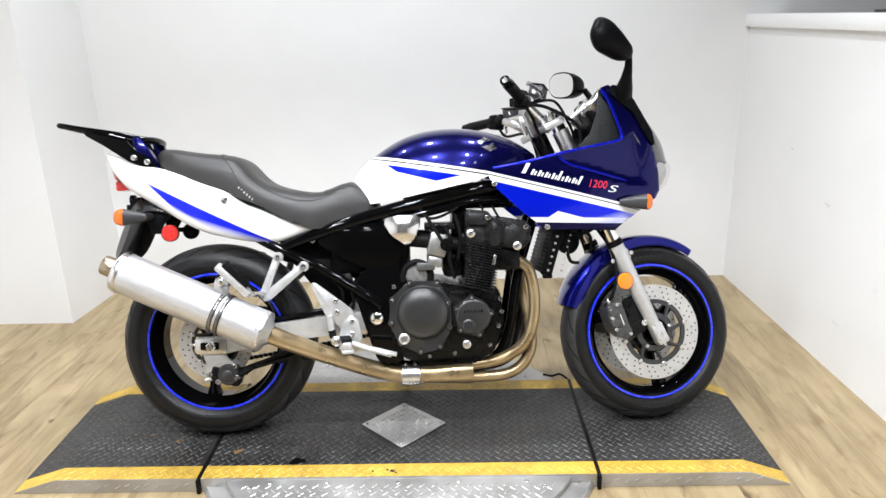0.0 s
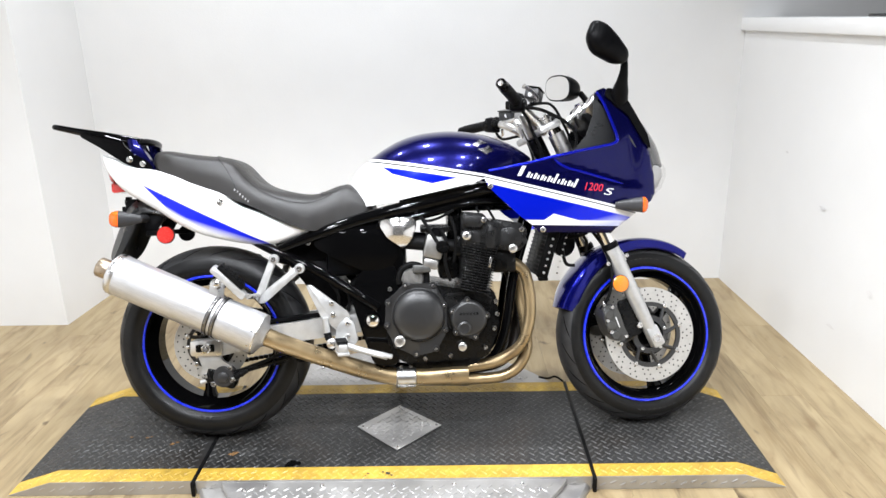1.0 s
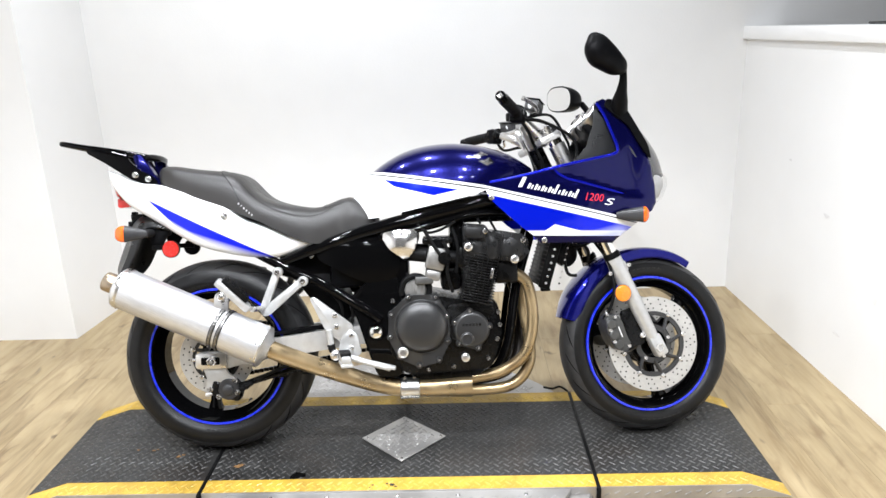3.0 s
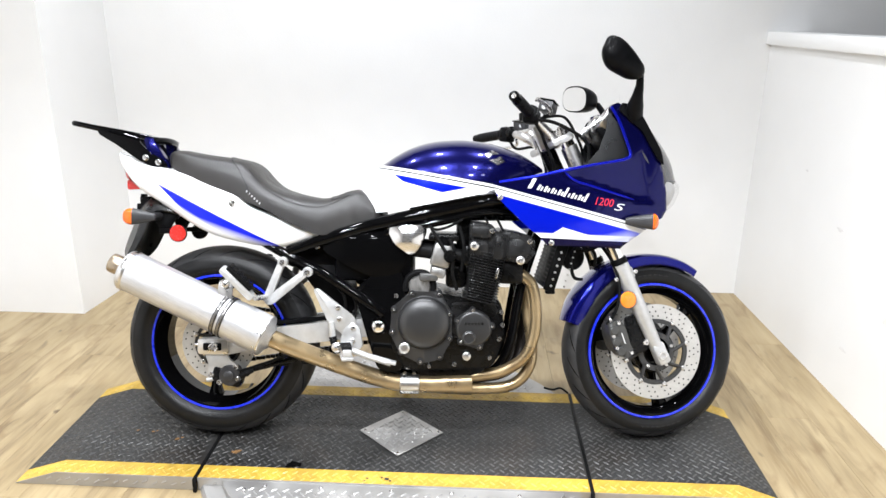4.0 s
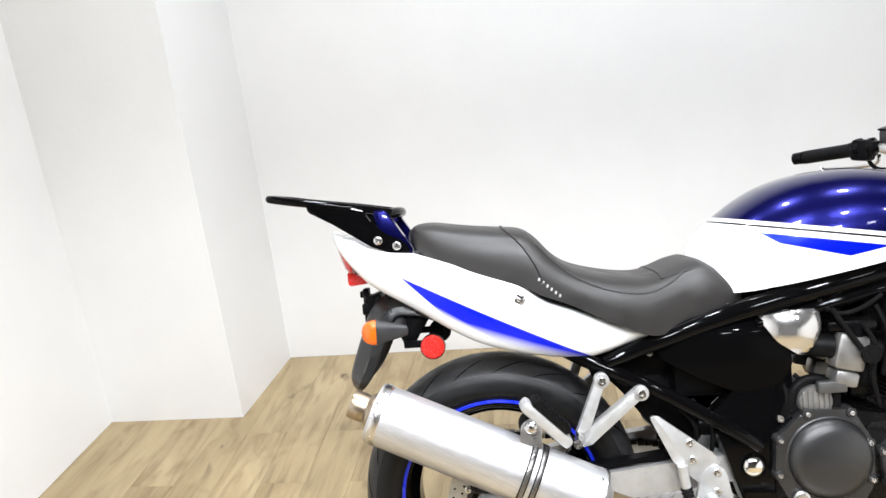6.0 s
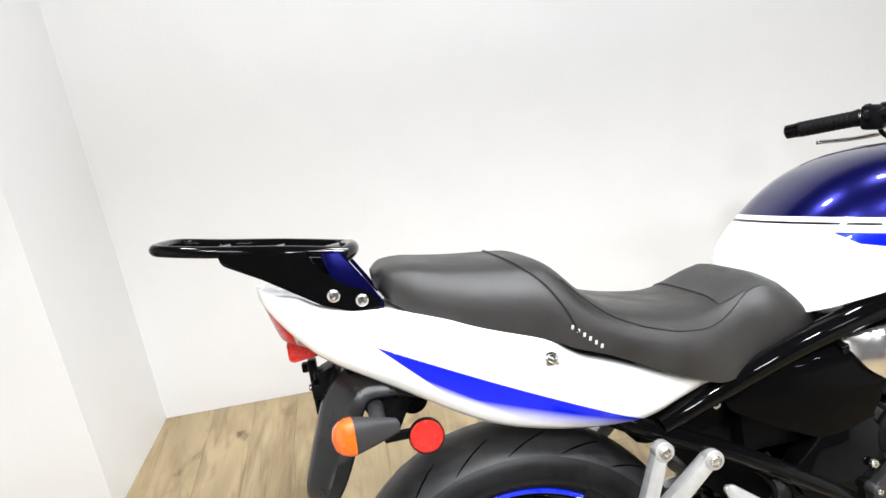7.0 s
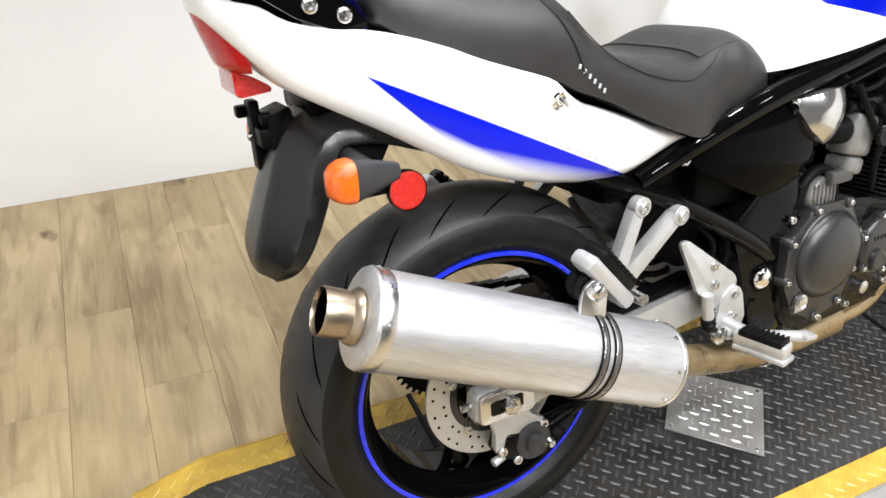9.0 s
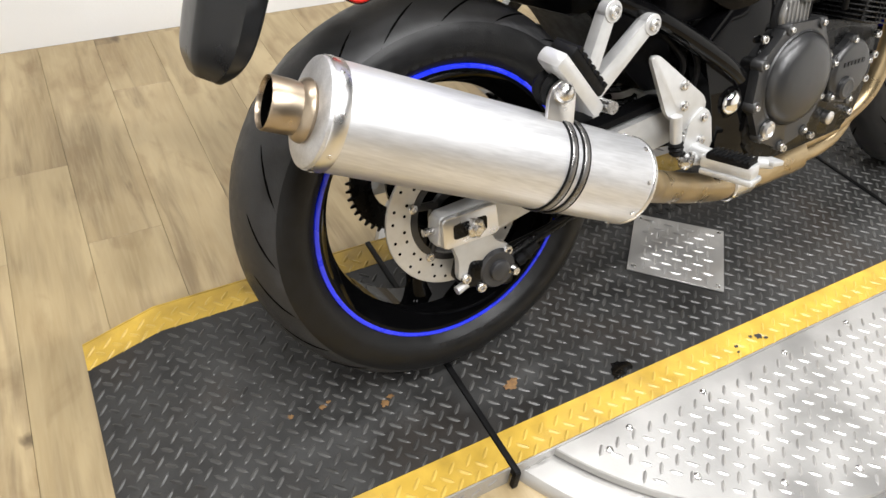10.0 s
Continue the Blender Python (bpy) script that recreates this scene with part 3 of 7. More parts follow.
def brake_disc(parent, c, y, r_out, r_in, m, holes, rings, arms=8):
    d = part("brake_disc", turned(bmesh.new(), [(y - 0.0025, r_in), (y - 0.0025, r_out - 0.0005), (y - 0.002, r_out), (y + 0.002, r_out), (y + 0.0025, r_out - 0.0005), (y + 0.0025, r_in)], c, n=72, loop=True), disc_steel, parent, "drilled steel brake disc", m=m)
    # drilled holes as flat discs, the shade inside them put into the colour
    hb = bmesh.new()
    for k in range(holes):
        for j in range(rings):
            p = around(c, r_in + (r_out - r_in) * (j + 0.6) / (rings + 0.2), k * 360 / holes + j * 360 / holes / rings + 3 * (k % 2), 0)
            for s in (-1, 1):
                turned(hb, [(0, 0.0027), (0.0006, 0.0027)], p + Vector((0, y + s * 0.0024 - (0.0003 if s < 0 else 0.0003), 0)), (0, 1, 0), n=8)
    tagged(part("drilled_hole_ring", hb, dark_hole, parent, m=m), kind="stuff")
    carrier = bmesh.new()
    turned(carrier, [(y - 0.004, r_in * 0.42), (y - 0.004, r_in * 0.58), (y + 0.004, r_in * 0.58), (y + 0.004, r_in * 0.42)], c, n=40, loop=True)
    turned(carrier, [(y - 0.004, r_in * 0.86), (y - 0.004, r_in * 0.99), (y + 0.004, r_in * 0.99), (y + 0.004, r_in * 0.86)], c, n=48, loop=True)
    for k in range(arms):
        a = k * 360 / arms
        rod(carrier, around(c, r_in * 0.5, a, y), around(c, r_in * 0.93, a + 14, y), 0.007, 0.006, n=8)
    part("disc_carrier", carrier, engine_grey, parent, "black spoked disc carrier", m=m)
    for k in range(arms):
        part("disc_button", bolt(bmesh.new(), around(c, r_in * 1.0, k * 360 / arms + 14, y - 0.003), (0, -1, 0), 0.0075, 0.004), bolt_steel, parent, m=m)
    for k in range(5):
        part("disc_bolt", bolt(bmesh.new(), around(c, r_in * 0.5, k * 72 + 20, y - 0.004), (0, -1, 0), 0.006, 0.005), bolt_steel, parent, m=m)
    return d


front_wheel = wheel("front_wheel", FRONT, 0.293, 0.122, STEER, 3, "gloss black cast front wheel", 35)
rear_wheel = wheel("rear_wheel", REAR, 0.313, 0.180, None, 3, "gloss black cast rear wheel", 250)
part("hub_shroud", turned(bmesh.new(), [(-0.060, 0.03), (-0.062, 0.066), (-0.058, 0.072), (0.058, 0.072), (0.062, 0.066), (0.060, 0.03)], FRONT, n=40), gloss_black, front_wheel, "black wheel centre", m=STEER)
brake_disc(front_wheel, FRONT, -0.074, 0.155, 0.108, STEER, 30, 3)
brake_disc(front_wheel, FRONT, 0.074, 0.155, 0.108, STEER, 30, 3)
brake_disc(rear_wheel, REAR, -0.085, 0.118, 0.078, None, 26, 2, 5)
sprocket = bmesh.new()
turned(sprocket, [(0.082, 0.06), (0.082, 0.098), (0.088, 0.098), (0.088, 0.06)], REAR, n=60, loop=True)
for k in range(44):
    rod(sprocket, around(REAR, 0.095, k * 360 / 44, 0.085), around(REAR, 0.106, k * 360 / 44, 0.085), 0.005, 0.002, n=6)
part("sprocket", sprocket, engine_black, rear_wheel, "black toothed rear sprocket")

# front fork
for s in (-1, 1):
    y = 0.101 * s
    low, top = Vector((0.704, y, 0.288)), Vector((0.704, y, 0.288)) + RAKE * 0.80
    leg = bmesh.new()
    tube(leg, [low + RAKE * d for d in (0.015, 0.05, 0.16, 0.30, 0.325)], [0.019, 0.021, 0.0245, 0.0265, 0.0255], n=20, res=2)
    slider = part("fork_leg", leg, cast_silver, bike, "silver painted fork slider", m=STEER)
    part("axle_clamp", box(bmesh.new(), (-0.021, -0.020, -0.036), (0.021, 0.020, 0.036), 0.008, m=Matrix.Translation(low + Vector((0.0, 0, 0.006))) @ Matrix.Rotation(radians(-25), 4, "Y")), cast_silver, slider, m=STEER)
    part("axle_end", turned(bmesh.new(), [(0, 0.014), (0.006, 0.014), (0.006, 0.0085), (-0.004, 0.0085)], low + Vector((0, s * 0.018, 0.0)), (0, s, 0), 20), bolt_steel, slider, m=STEER)
    part("fork_tube", rod(bmesh.new(), low + RAKE * 0.30, top, 0.0215, n=24), chrome, slider, "chrome fork tube", m=STEER)
    part("dust_seal", turned(bmesh.new(), [(0, 0.027), (0.014, 0.0275), (0.02, 0.024)], low + RAKE * 0.325, RAKE, 24), black_plastic, slider, m=STEER)
    part("fender_lug", box(bmesh.new(), (-0.028, -0.010, -0.018), (0.030, 0.010, 0.018), 0.005, m=Matrix.Translation(low + RAKE * 0.285 + Vector((0, 0, 0.0))) @ Matrix.Rotation(radians(-25), 4, "Y")), cast_silver, slider, m=STEER)
    bolts(slider, [low + RAKE * 0.285 + Vector((dx, s * 0.012, dx * 0.4)) for dx in (-0.034, 0.030)], (0, s, 0), 0.007, 0.006, m=STEER)
    refl = low + RAKE * 0.215 + Vector((-0.030, s * 0.024, -0.014))
    part("reflector", turned(bmesh.new(), [(0, 0.0262), (0.006, 0.0262), (0.0075, 0.0235), (0.008, 0.0)], refl, (0, s, 0), 32), fork_amber, slider, "round amber reflector on the fork", m=STEER)
    part("reflector_rim", turned(bmesh.new(), [(0, 0.0278), (0.005, 0.0278), (0.005, 0.026), (0, 0.026)], refl, (0, s, 0), 32, loop=True), grey_plastic, slider, m=STEER)
part("front_axle", rod(bmesh.new(), (0.704, -0.118, 0.288), (0.704, 0.118, 0.288), 0.010), bolt_steel, bike, m=STEER)

# front brake calipers
for s in (-1, 1):
    cm = Matrix.Translation((0.560, 0.088 * s, 0.342)) @ Matrix.Rotation(radians(-20), 4, "Y") @ Matrix.Diagonal((0.85, 1, 1.0, 1))
    cal = part("brake_caliper", slab(bmesh.new(), round_outline([(-0.018, 0.062), (0.026, 0.060), (0.036, 0.030), (0.032, -0.030), (0.040, -0.056), (0.010, -0.064), (-0.022, -0.052), (-0.034, -0.020), (-0.032, 0.030)], 0.012), -0.034, 0.034, 0.009, m=cm), caliper_grey, bike, "dark grey six-pot brake caliper", m=STEER)
    for dx, dz in ((-0.012, -0.036), (-0.016, -0.002), (-0.010, 0.034)):
        part("piston_boss", turned(bmesh.new(), [(0, 0.0155), (0.006, 0.0155), (0.009, 0.012), (0.0095, 0.0)], cm @ Vector((dx, 0.034 * s, dz)), (0, s, 0), 24), caliper_grey, cal, m=STEER)
    part("lettering", box(bmesh.new(), (0.012, -0.0352, -0.018), (0.0155, -0.034, 0.018), m=cm), white_mark, cal, m=STEER)
    for dx, dz in ((0.024, -0.052), (0.014, 0.052), (-0.022, 0.018), (-0.024, -0.020)):
        part("caliper_bolt", bolt(bmesh.new(), cm @ Vector((dx, 0.034 * s, dz)), (0, s, 0), 0.0065, 0.007), bolt_steel, cal, m=STEER)
    part("bracket", slab(bmesh.new(), round_outline([(0.585, 0.410), (0.648, 0.430), (0.680, 0.345), (0.66, 0.30), (0.60, 0.29)], 0.01), 0.094 * s - 0.006, 0.094 * s + 0.006, 0.002), engine_black, cal, m=STEER)
    for x, z in ((0.640, 0.405), (0.655, 0.330)):
        part("bracket_bolt", bolt(bmesh.new(), (x, 0.101 * s, z), (0, s, 0), 0.010, 0.008), bolt_steel, cal, m=STEER)
    part("bleed_nipple", turned(bmesh.new(), [(0, 0.005), (0.010, 0.005), (0.012, 0.0035), (0.020, 0.003)], cm @ Vector((-0.005, 0.02 * s, 0.060)), (-0.3, 0, 1), 10), bolt_steel, cal, m=STEER)
    part("brake_hose", tube(bmesh.new(), [cm @ Vector((-0.02, 0.01 * s, 0.055)), (0.548, 0.112 * s, 0.43), (0.560, 0.118 * s, 0.50), (0.545, 0.105 * s, 0.58), (0.50, 0.08 * s, 0.66), (0.45, 0.06 * s, 0.75)], 0.0055, n=8), rubber_soft, cal, m=STEER)

# front fender
rings = []
for k in range(25):
    t = k / 24
    deg = 161.5 - 102.5 * t
    r = 0.312 + 0.010 * math.sin(math.pi * t)
    half = 0.068 - 0.018 * max(0, (t - 0.75) / 0.25) ** 2 - 0.016 * max(0, (0.15 - t) / 0.15)
    skirt = 0.052 - 0.028 * t
    ring = []
    for s, d in [(-1, 1.0), (-1, 0.6), (-1, 0.25), (-0.86, 0.07), (-0.55, 0.0), (0, -0.06), (0.55, 0.0), (0.86, 0.07), (1, 0.25), (1, 0.6), (1, 1.0)]:
        ring.append(around(FRONT, r - skirt * d, deg, half * s))
    for s, d in [(0.95, 1.0), (0.95, 0.25), (0.5, 0.08), (0, 0.03), (-0.5, 0.08), (-0.95, 0.25), (-0.95, 1.0)]:
        ring.append(around(FRONT, r - 0.004 - skirt * d, deg, half * s))
    rings.append(ring)
part("front_fender", skin(bmesh.new(), rings), blue_paint, bike, "glossy dark blue front mudguard", m=STEER, sharp=50)

# yokes, bars and controls
yoke = part("top_yoke", box(bmesh.new(), (-0.036, -0.130, -0.012), (0.040, 0.130, 0.012), 0.008, m=Matrix.Translation(Vector((0.704, 0, 0.288)) + RAKE * 0.755 + Vector((-0.02, 0, 0))) @ Matrix.Rotation(radians(-25), 4, "Y")), cast_silver, bike, "silver top fork yoke", m=STEER)
part("bottom_yoke", box(bmesh.new(), (-0.05, -0.13, -0.017), (0.04, 0.13, 0.017), 0.009, m=Matrix.Translation(Vector((0.704, 0, 0.288)) + RAKE * 0.55 + Vector((-0.02, 0, 0))) @ Matrix.Rotation(radians(-25), 4, "Y")), engine_black, bike, m=STEER)
part("steering_stem", rod(bmesh.new(), Vector((0.665, 0, 0.29)) + RAKE * 0.53, Vector((0.665, 0, 0.29)) + RAKE * 0.78, 0.026), engine_black, bike, m=STEER)
for s in (-1, 1):
    part("fork_cap", turned(bmesh.new(), [(0, 0.023), (0.018, 0.023), (0.022, 0.019), (0.022, 0.011), (0.03, 0.010)], Vector((0.704, 0.101 * s, 0.288)) + RAKE * 0.775, RAKE, 20), bolt_steel, yoke, m=STEER)
    part("riser", box(bmesh.new(), (-0.022, -0.020, -0.02), (0.022, 0.020, 0.066), 0.008, m=Matrix.Translation((0.338, 0.055 * s, 0.965)) @ Matrix.Rotation(radians(-25), 4, "Y")), machined, yoke, "silver handlebar riser")
bar = part("handlebar", tube(bmesh.new(), [(0.222, -0.294, 1.070), (0.262, -0.203, 1.053), (0.302, -0.13, 1.036), (0.316, -0.07, 1.032), (0.318, 0.0, 1.030), (0.312, 0.07, 1.026), (0.285, 0.145, 1.022), (0.228, 0.226, 1.024), (0.154, 0.323, 1.018)], 0.0110, n=14, res=5), polished, bike, "silver handlebar")
for end, inner, s in (((0.217, -0.305, 1.072), (0.268, -0.186, 1.050), -1), ((0.146, 0.334, 1.018), (0.232, 0.218, 1.024), 1)):
    e, i = Vector(end), Vector(inner)
    d = (i - e).normalized()
    grip = part("grip", turned(bmesh.new(), [(0.002, 0.016), (0.004, 0.0175)] + [(0.004 + 0.0105 * k + q, 0.0165 + 0.001 * (q > 0.002)) for k in range(11) for q in (0.0, 0.003, 0.0075)] + [(0.123, 0.019), (0.127, 0.019)], e, d, 22), rubber_soft, bar, "ribbed black rubber grip")
    part("bar_end", turned(bmesh.new(), [(-0.028, 0.0), (-0.028, 0.011), (-0.025, 0.0155), (0.0, 0.0165), (0.002, 0.013)], e, d, 22), gloss_black, bar, "black bar-end weight")
    part("bar_end_screw", turned(bmesh.new(), [(-0.0285, 0.008), (-0.03, 0.007), (-0.0285, 0.003)], e, d, 12), bolt_steel, bar)
    part("switch_block", box(bmesh.new(), (-0.021, -0.022, -0.030), (0.024, 0.022, 0.022), 0.008, m=Matrix.Translation(e + d * 0.152) @ Matrix.Rotation(math.atan2(d.y, d.x), 4, "Z") @ Matrix.Rotation(radians(8), 4, "Y")), black_plastic, bar, "black switch housing")
    part("switch_button", box(bmesh.new(), (-0.006, -0.026, -0.008), (0.006, -0.02, 0.004), 0.002, m=Matrix.Translation(e + d * 0.152)), red_mark if s < 0 else grey_plastic, bar)
    fwd = Vector((0.9, 0.1, -0.05)) if s < 0 else Vector((0.72, -0.1, -0.48))
    part("lever", tube(bmesh.new(), [e + d * 0.155 + fwd * 0.045, e + d * 0.12 + fwd * 0.078, e + d * 0.06 + fwd * 0.085, e + d * 0.0 + fwd * 0.075, e - d * 0.012 + fwd * 0.07], [0.006, 0.0075, 0.006, 0.0055, 0.008], n=10, flat=0.7), polished, bar, "silver hand lever")
    part("lever_perch", box(bmesh.new(), (-0.02, -0.016, -0.014), (0.045, 0.016, 0.014), 0.006, m=Matrix.Translation(e + d * 0.178) @ Matrix.Rotation(math.atan2(d.y, d.x) + (-1.3 if s > 0 else 1.3) * s * -1, 4, "Z")), engine_black, bar)
    where = e + d * 0.19 + Vector((0.038, 0.0, 0.014)) if s < 0 else Vector((0.292, 0.165, 1.030))
    tank_cup = part("fluid_reservoir", box(bmesh.new(), (-0.031, -0.022, 0), (0.031, 0.022, 0.034), 0.005, m=Matrix.Translation(where) @ Matrix.Rotation(math.atan2(d.y, d.x), 4, "Z") @ pose(0, 0, 0, 12, 8, 0)), grey_plastic, bar, "dark grey brake fluid reservoir")
    part("reservoir_lid", box(bmesh.new(), (-0.033, -0.024, 0.033), (0.033, 0.024, 0.038), 0.002, m=Matrix.Translation(where) @ Matrix.Rotation(math.atan2(d.y, d.x), 4, "Z") @ pose(0, 0, 0, 12, 8, 0)), gloss_black, tank_cup)
    part("sight_glass", turned(bmesh.new(), [(0, 0.009), (0.003, 0.0085), (0.004, 0.006), (0.004, 0.0)], where + Vector((-0.01, -0.022 if s > 0 else -0.024, 0.016)), (-0.3, -1, 0.1), 20), grey_mark, tank_cup, "round sight glass")
    for off, size in ((0.138, 0.026), (0.168, 0.023)):
        part("control_collar", turned(bmesh.new(), [(0, size - 0.004), (0.002, size), (0.012, size), (0.014, size - 0.004)], e + d * off, d, 20), engine_black, bar)
    part("cable", tube(bmesh.new(), [e + d * 0.16 + Vector((0.03, 0, -0.01)), e + d * 0.20 + Vector((0.09, 0, 0.005)), (0.43, 0.10 * s, 0.985), (0.455, 0.07 * s, 0.93), (0.43, 0.05 * s, 0.86)], 0.0045, n=8), rubber_soft, bar, "black control cable")
    part("cable", tube(bmesh.new(), [e + d * 0.15 + Vector((0.01, 0, -0.02)), e + d * 0.16 + Vector((0.03, 0, -0.055)), (0.33, 0.10 * s, 0.965), (0.36, 0.09 * s, 0.90), (0.36, 0.07 * s, 0.84)], 0.005, n=8), rubber_soft, bar)
for path in ([(0.296, -0.140, 1.032), (0.318, -0.120, 1.012), (0.345, -0.100, 0.990), (0.378, -0.085, 0.965)], [(0.262, 0.172, 1.020), (0.290, 0.135, 1.008), (0.33, 0.105, 0.985), (0.372, 0.085, 0.962)]):
    part("bar_casting", tube(bmesh.new(), path, [0.014, 0.019, 0.022, 0.024], n=14, flat=0.8), machined, bar, "polished cast handlebar mount")
part("bar_clamp", box(bmesh.new(), (-0.019, -0.075, -0.010), (0.018, 0.075, 0.017), 0.007, m=Matrix.Translation((0.317, 0, 1.030))), cast_silver, bar)
part("cable", tube(bmesh.new(), [(0.30, -0.16, 1.03), (0.36, -0.15, 1.02), (0.45, -0.12, 0.975), (0.47, -0.11, 0.92), (0.45, -0.10, 0.88)], 0.0055, n=8), rubber_soft, bar)

# ignition switch, cable guides and small clamps round the yokes
part("ignition_switch", turned(bmesh.new(), [(0, 0.024), (0.02, 0.024), (0.024, 0.020), (0.024, 0.009), (0.018, 0.008)], (0.395, 0, 0.985), RAKE, 28), gloss_black, yoke, "black ignition switch")
for s in (-1, 1):
    part("yoke_pinch_bolt", bolt(bmesh.new(), (0.362, 0.118 * s, 0.966), (-0.9, 0, -0.42), 0.008, 0.010), bolt_steel, yoke, m=STEER)
    part("clamp_bolt", bolt(bmesh.new(), (0.306, 0.055 * s, 1.047), (0, 0, 1), 0.0065, 0.007), bolt_steel, bar)
    part("clamp_bolt", bolt(bmesh.new(), (0.330, 0.055 * s, 1.047), (0, 0, 1), 0.0065, 0.007), bolt_steel, bar)
    part("fork_sleeve", rod(bmesh.new(), Vector((0.704, 0.101 * s, 0.288)) + RAKE * 0.575, Vector((0.704, 0.101 * s, 0.288)) + RAKE * 0.735, 0.0265, n=24), machined, bar, "silver fork clamp sleeve", m=STEER)

# instruments
dash = part("instrument_cluster", box(bmesh.new(), (-0.03, -0.10, -0.045), (0.035, 0.10, 0.045), 0.018, m=Matrix.Translation((0.535, 0, 1.0)) @ Matrix.Rotation(radians(-38), 4, "Y")), black_plastic, bike, "black instrument cluster with two chrome-ringed gauges")
for gx, y, gz in ((0.545, -0.060, 1.026), (0.528, 0.066, 1.012)):
    part("gauge_ring", turned(bmesh.new(), [(0, 0.047), (0.034, 0.051), (0.040, 0.047), (0.034, 0.043), (0.01, 0.042)], (gx, y, gz), Vector((-0.80, 0, 0.60)), 40, loop=True), machined, dash, "chrome gauge ring")
    part("gauge_face", turned(bmesh.new(), [(0.008, 0.043), (0.010, 0.043)], (gx, y, gz), Vector((-0.80, 0, 0.60)), 40), black_plastic, dash)
part("glare_hood", slab(bmesh.new(), round_outline([(0.498, 1.048), (0.52, 1.066), (0.545, 1.052), (0.525, 0.985), (0.51, 0.985)], 0.010), 0.110, 0.128, 0.004), black_plastic, dash)

# ---- bodywork
TANK = [(-0.264, 0.800, 0.748, 0.050), (-0.247, 0.838, 0.741, 0.088), (-0.220, 0.870, 0.738, 0.116), (-0.175, 0.904, 0.741, 0.138), (-0.135, 0.930, 0.748, 0.153), (-0.085, 0.954, 0.757, 0.168), (-0.02, 0.971, 0.770, 0.181), (0.06, 0.977, 0.786, 0.187), (0.13, 0.971, 0.801, 0.183), (0.19, 0.958, 0.822, 0.165), (0.25, 0.938, 0.845, 0.131), (0.30, 0.910, 0.864, 0.089), (0.332, 0.888, 0.874, 0.045)]


def dome(rows, n, k=28, res=4):
    """Rings of rounded arches from rows of (x, top, bottom, half width)."""
    rings = []
    for x, zt, zb, w in resample(rows, res):
        rings.append([(x, -w * math.copysign(abs(math.cos(a)) ** (2 / n), math.cos(a)), zb + (zt - zb) * math.sin(a) ** (2 / n)) for a in [math.pi * i / k for i in range(k + 1)]])
    return rings


tank = part("fuel_tank", skin(bmesh.new(), dome(TANK, 2.7)), tank_paint, bike, "glossy navy and white fuel tank with blue flash", sharp=60)
part("filler_cap", turned(bmesh.new(), [(0, 0.036), (0.008, 0.036), (0.012, 0.031), (0.013, 0.0)], (0.14, 0, 0.956), (0.06, 0, 1), 32), chrome, tank, "chrome fuel filler cap")


def tank_side(x, z):
    """Half the tank's width at a height."""
    _, zt, zb, w = interp(resample(TANK, 4), x)
    f = max(0.0, min(1.0, (z - zb) / (zt - zb)))
    return w * max(0.0, 1 - f ** 2.7) ** (1 / 2.7)


for shape in ([(0.136, 0.922), (0.160, 0.938), (0.184, 0.926), (0.160, 0.922), (0.150, 0.912)], [(0.150, 0.906), (0.174, 0.910), (0.186, 0.918), (0.200, 0.902), (0.176, 0.890)]):
    for s in (-1, 1):
        part("badge_wedge", sheet(bmesh.new(), shape[::-1], lambda x, z: tank_side(x, z) + 0.0015, 0.002, 0.008, s), polished, tank, "small polished badge piece")


SEAT = [(-0.872, 0.918, 0.902, 0.070), (-0.855, 0.931, 0.880, 0.104), (-0.82, 0.932, 0.856, 0.124), (-0.78, 0.925, 0.834, 0.136), (-0.73, 0.917, 0.815, 0.146), (-0.663, 0.909, 0.795, 0.155), (-0.628, 0.903, 0.783, 0.158), (-0.600, 0.886, 0.768, 0.160), (-0.565, 0.846, 0.754, 0.161), (-0.53, 0.819, 0.738, 0.162), (-0.486, 0.802, 0.714, 0.164), (-0.43, 0.789, 0.688, 0.166), (-0.378, 0.783, 0.668, 0.162), (-0.335, 0.790, 0.672, 0.150), (-0.295, 0.806, 0.688, 0.138), (-0.262, 0.812, 0.700, 0.138), (-0.232, 0.797, 0.708, 0.134), (-0.204, 0.770, 0.713, 0.128), (-0.182, 0.740, 0.717, 0.112)]
seat = part("seat", skin(bmesh.new(), dome(SEAT, 4.2, 36)), vinyl, bike, "dark grey vinyl touring seat with a stepped pillion pad", sharp=55)


def seat_at(x, a):
    _, zt, zb, w = interp(SEAT, x)
    return Vector((x, -w * 1.004 * math.copysign(abs(math.cos(a)) ** (2 / 4.2), math.cos(a)), zb + (zt - zb) * 1.004 * math.sin(a) ** (2 / 4.2) + 0.0005))


# seams: across between the pads, and along the rider's pad
part("piping", tube(bmesh.new(), [seat_at(-0.588 - 0.082 * math.sin(a), a) for a in [0.04 + (math.pi - 0.08) * k / 24 for k in range(25)]], 0.0018, n=6, res=2), stitch, seat, "sewn seam across the seat")
for s in (0, 1):
    line = []
    for k in range(17):
        x = -0.60 + 0.375 * k / 16
        a = 0.80 - 0.32 * math.sin(math.pi * min(1, k / 13))
        line.append(seat_at(x, a if s == 0 else math.pi - a))
    part("piping", tube(bmesh.new(), line, 0.0008, n=6, res=2), stitch, seat)
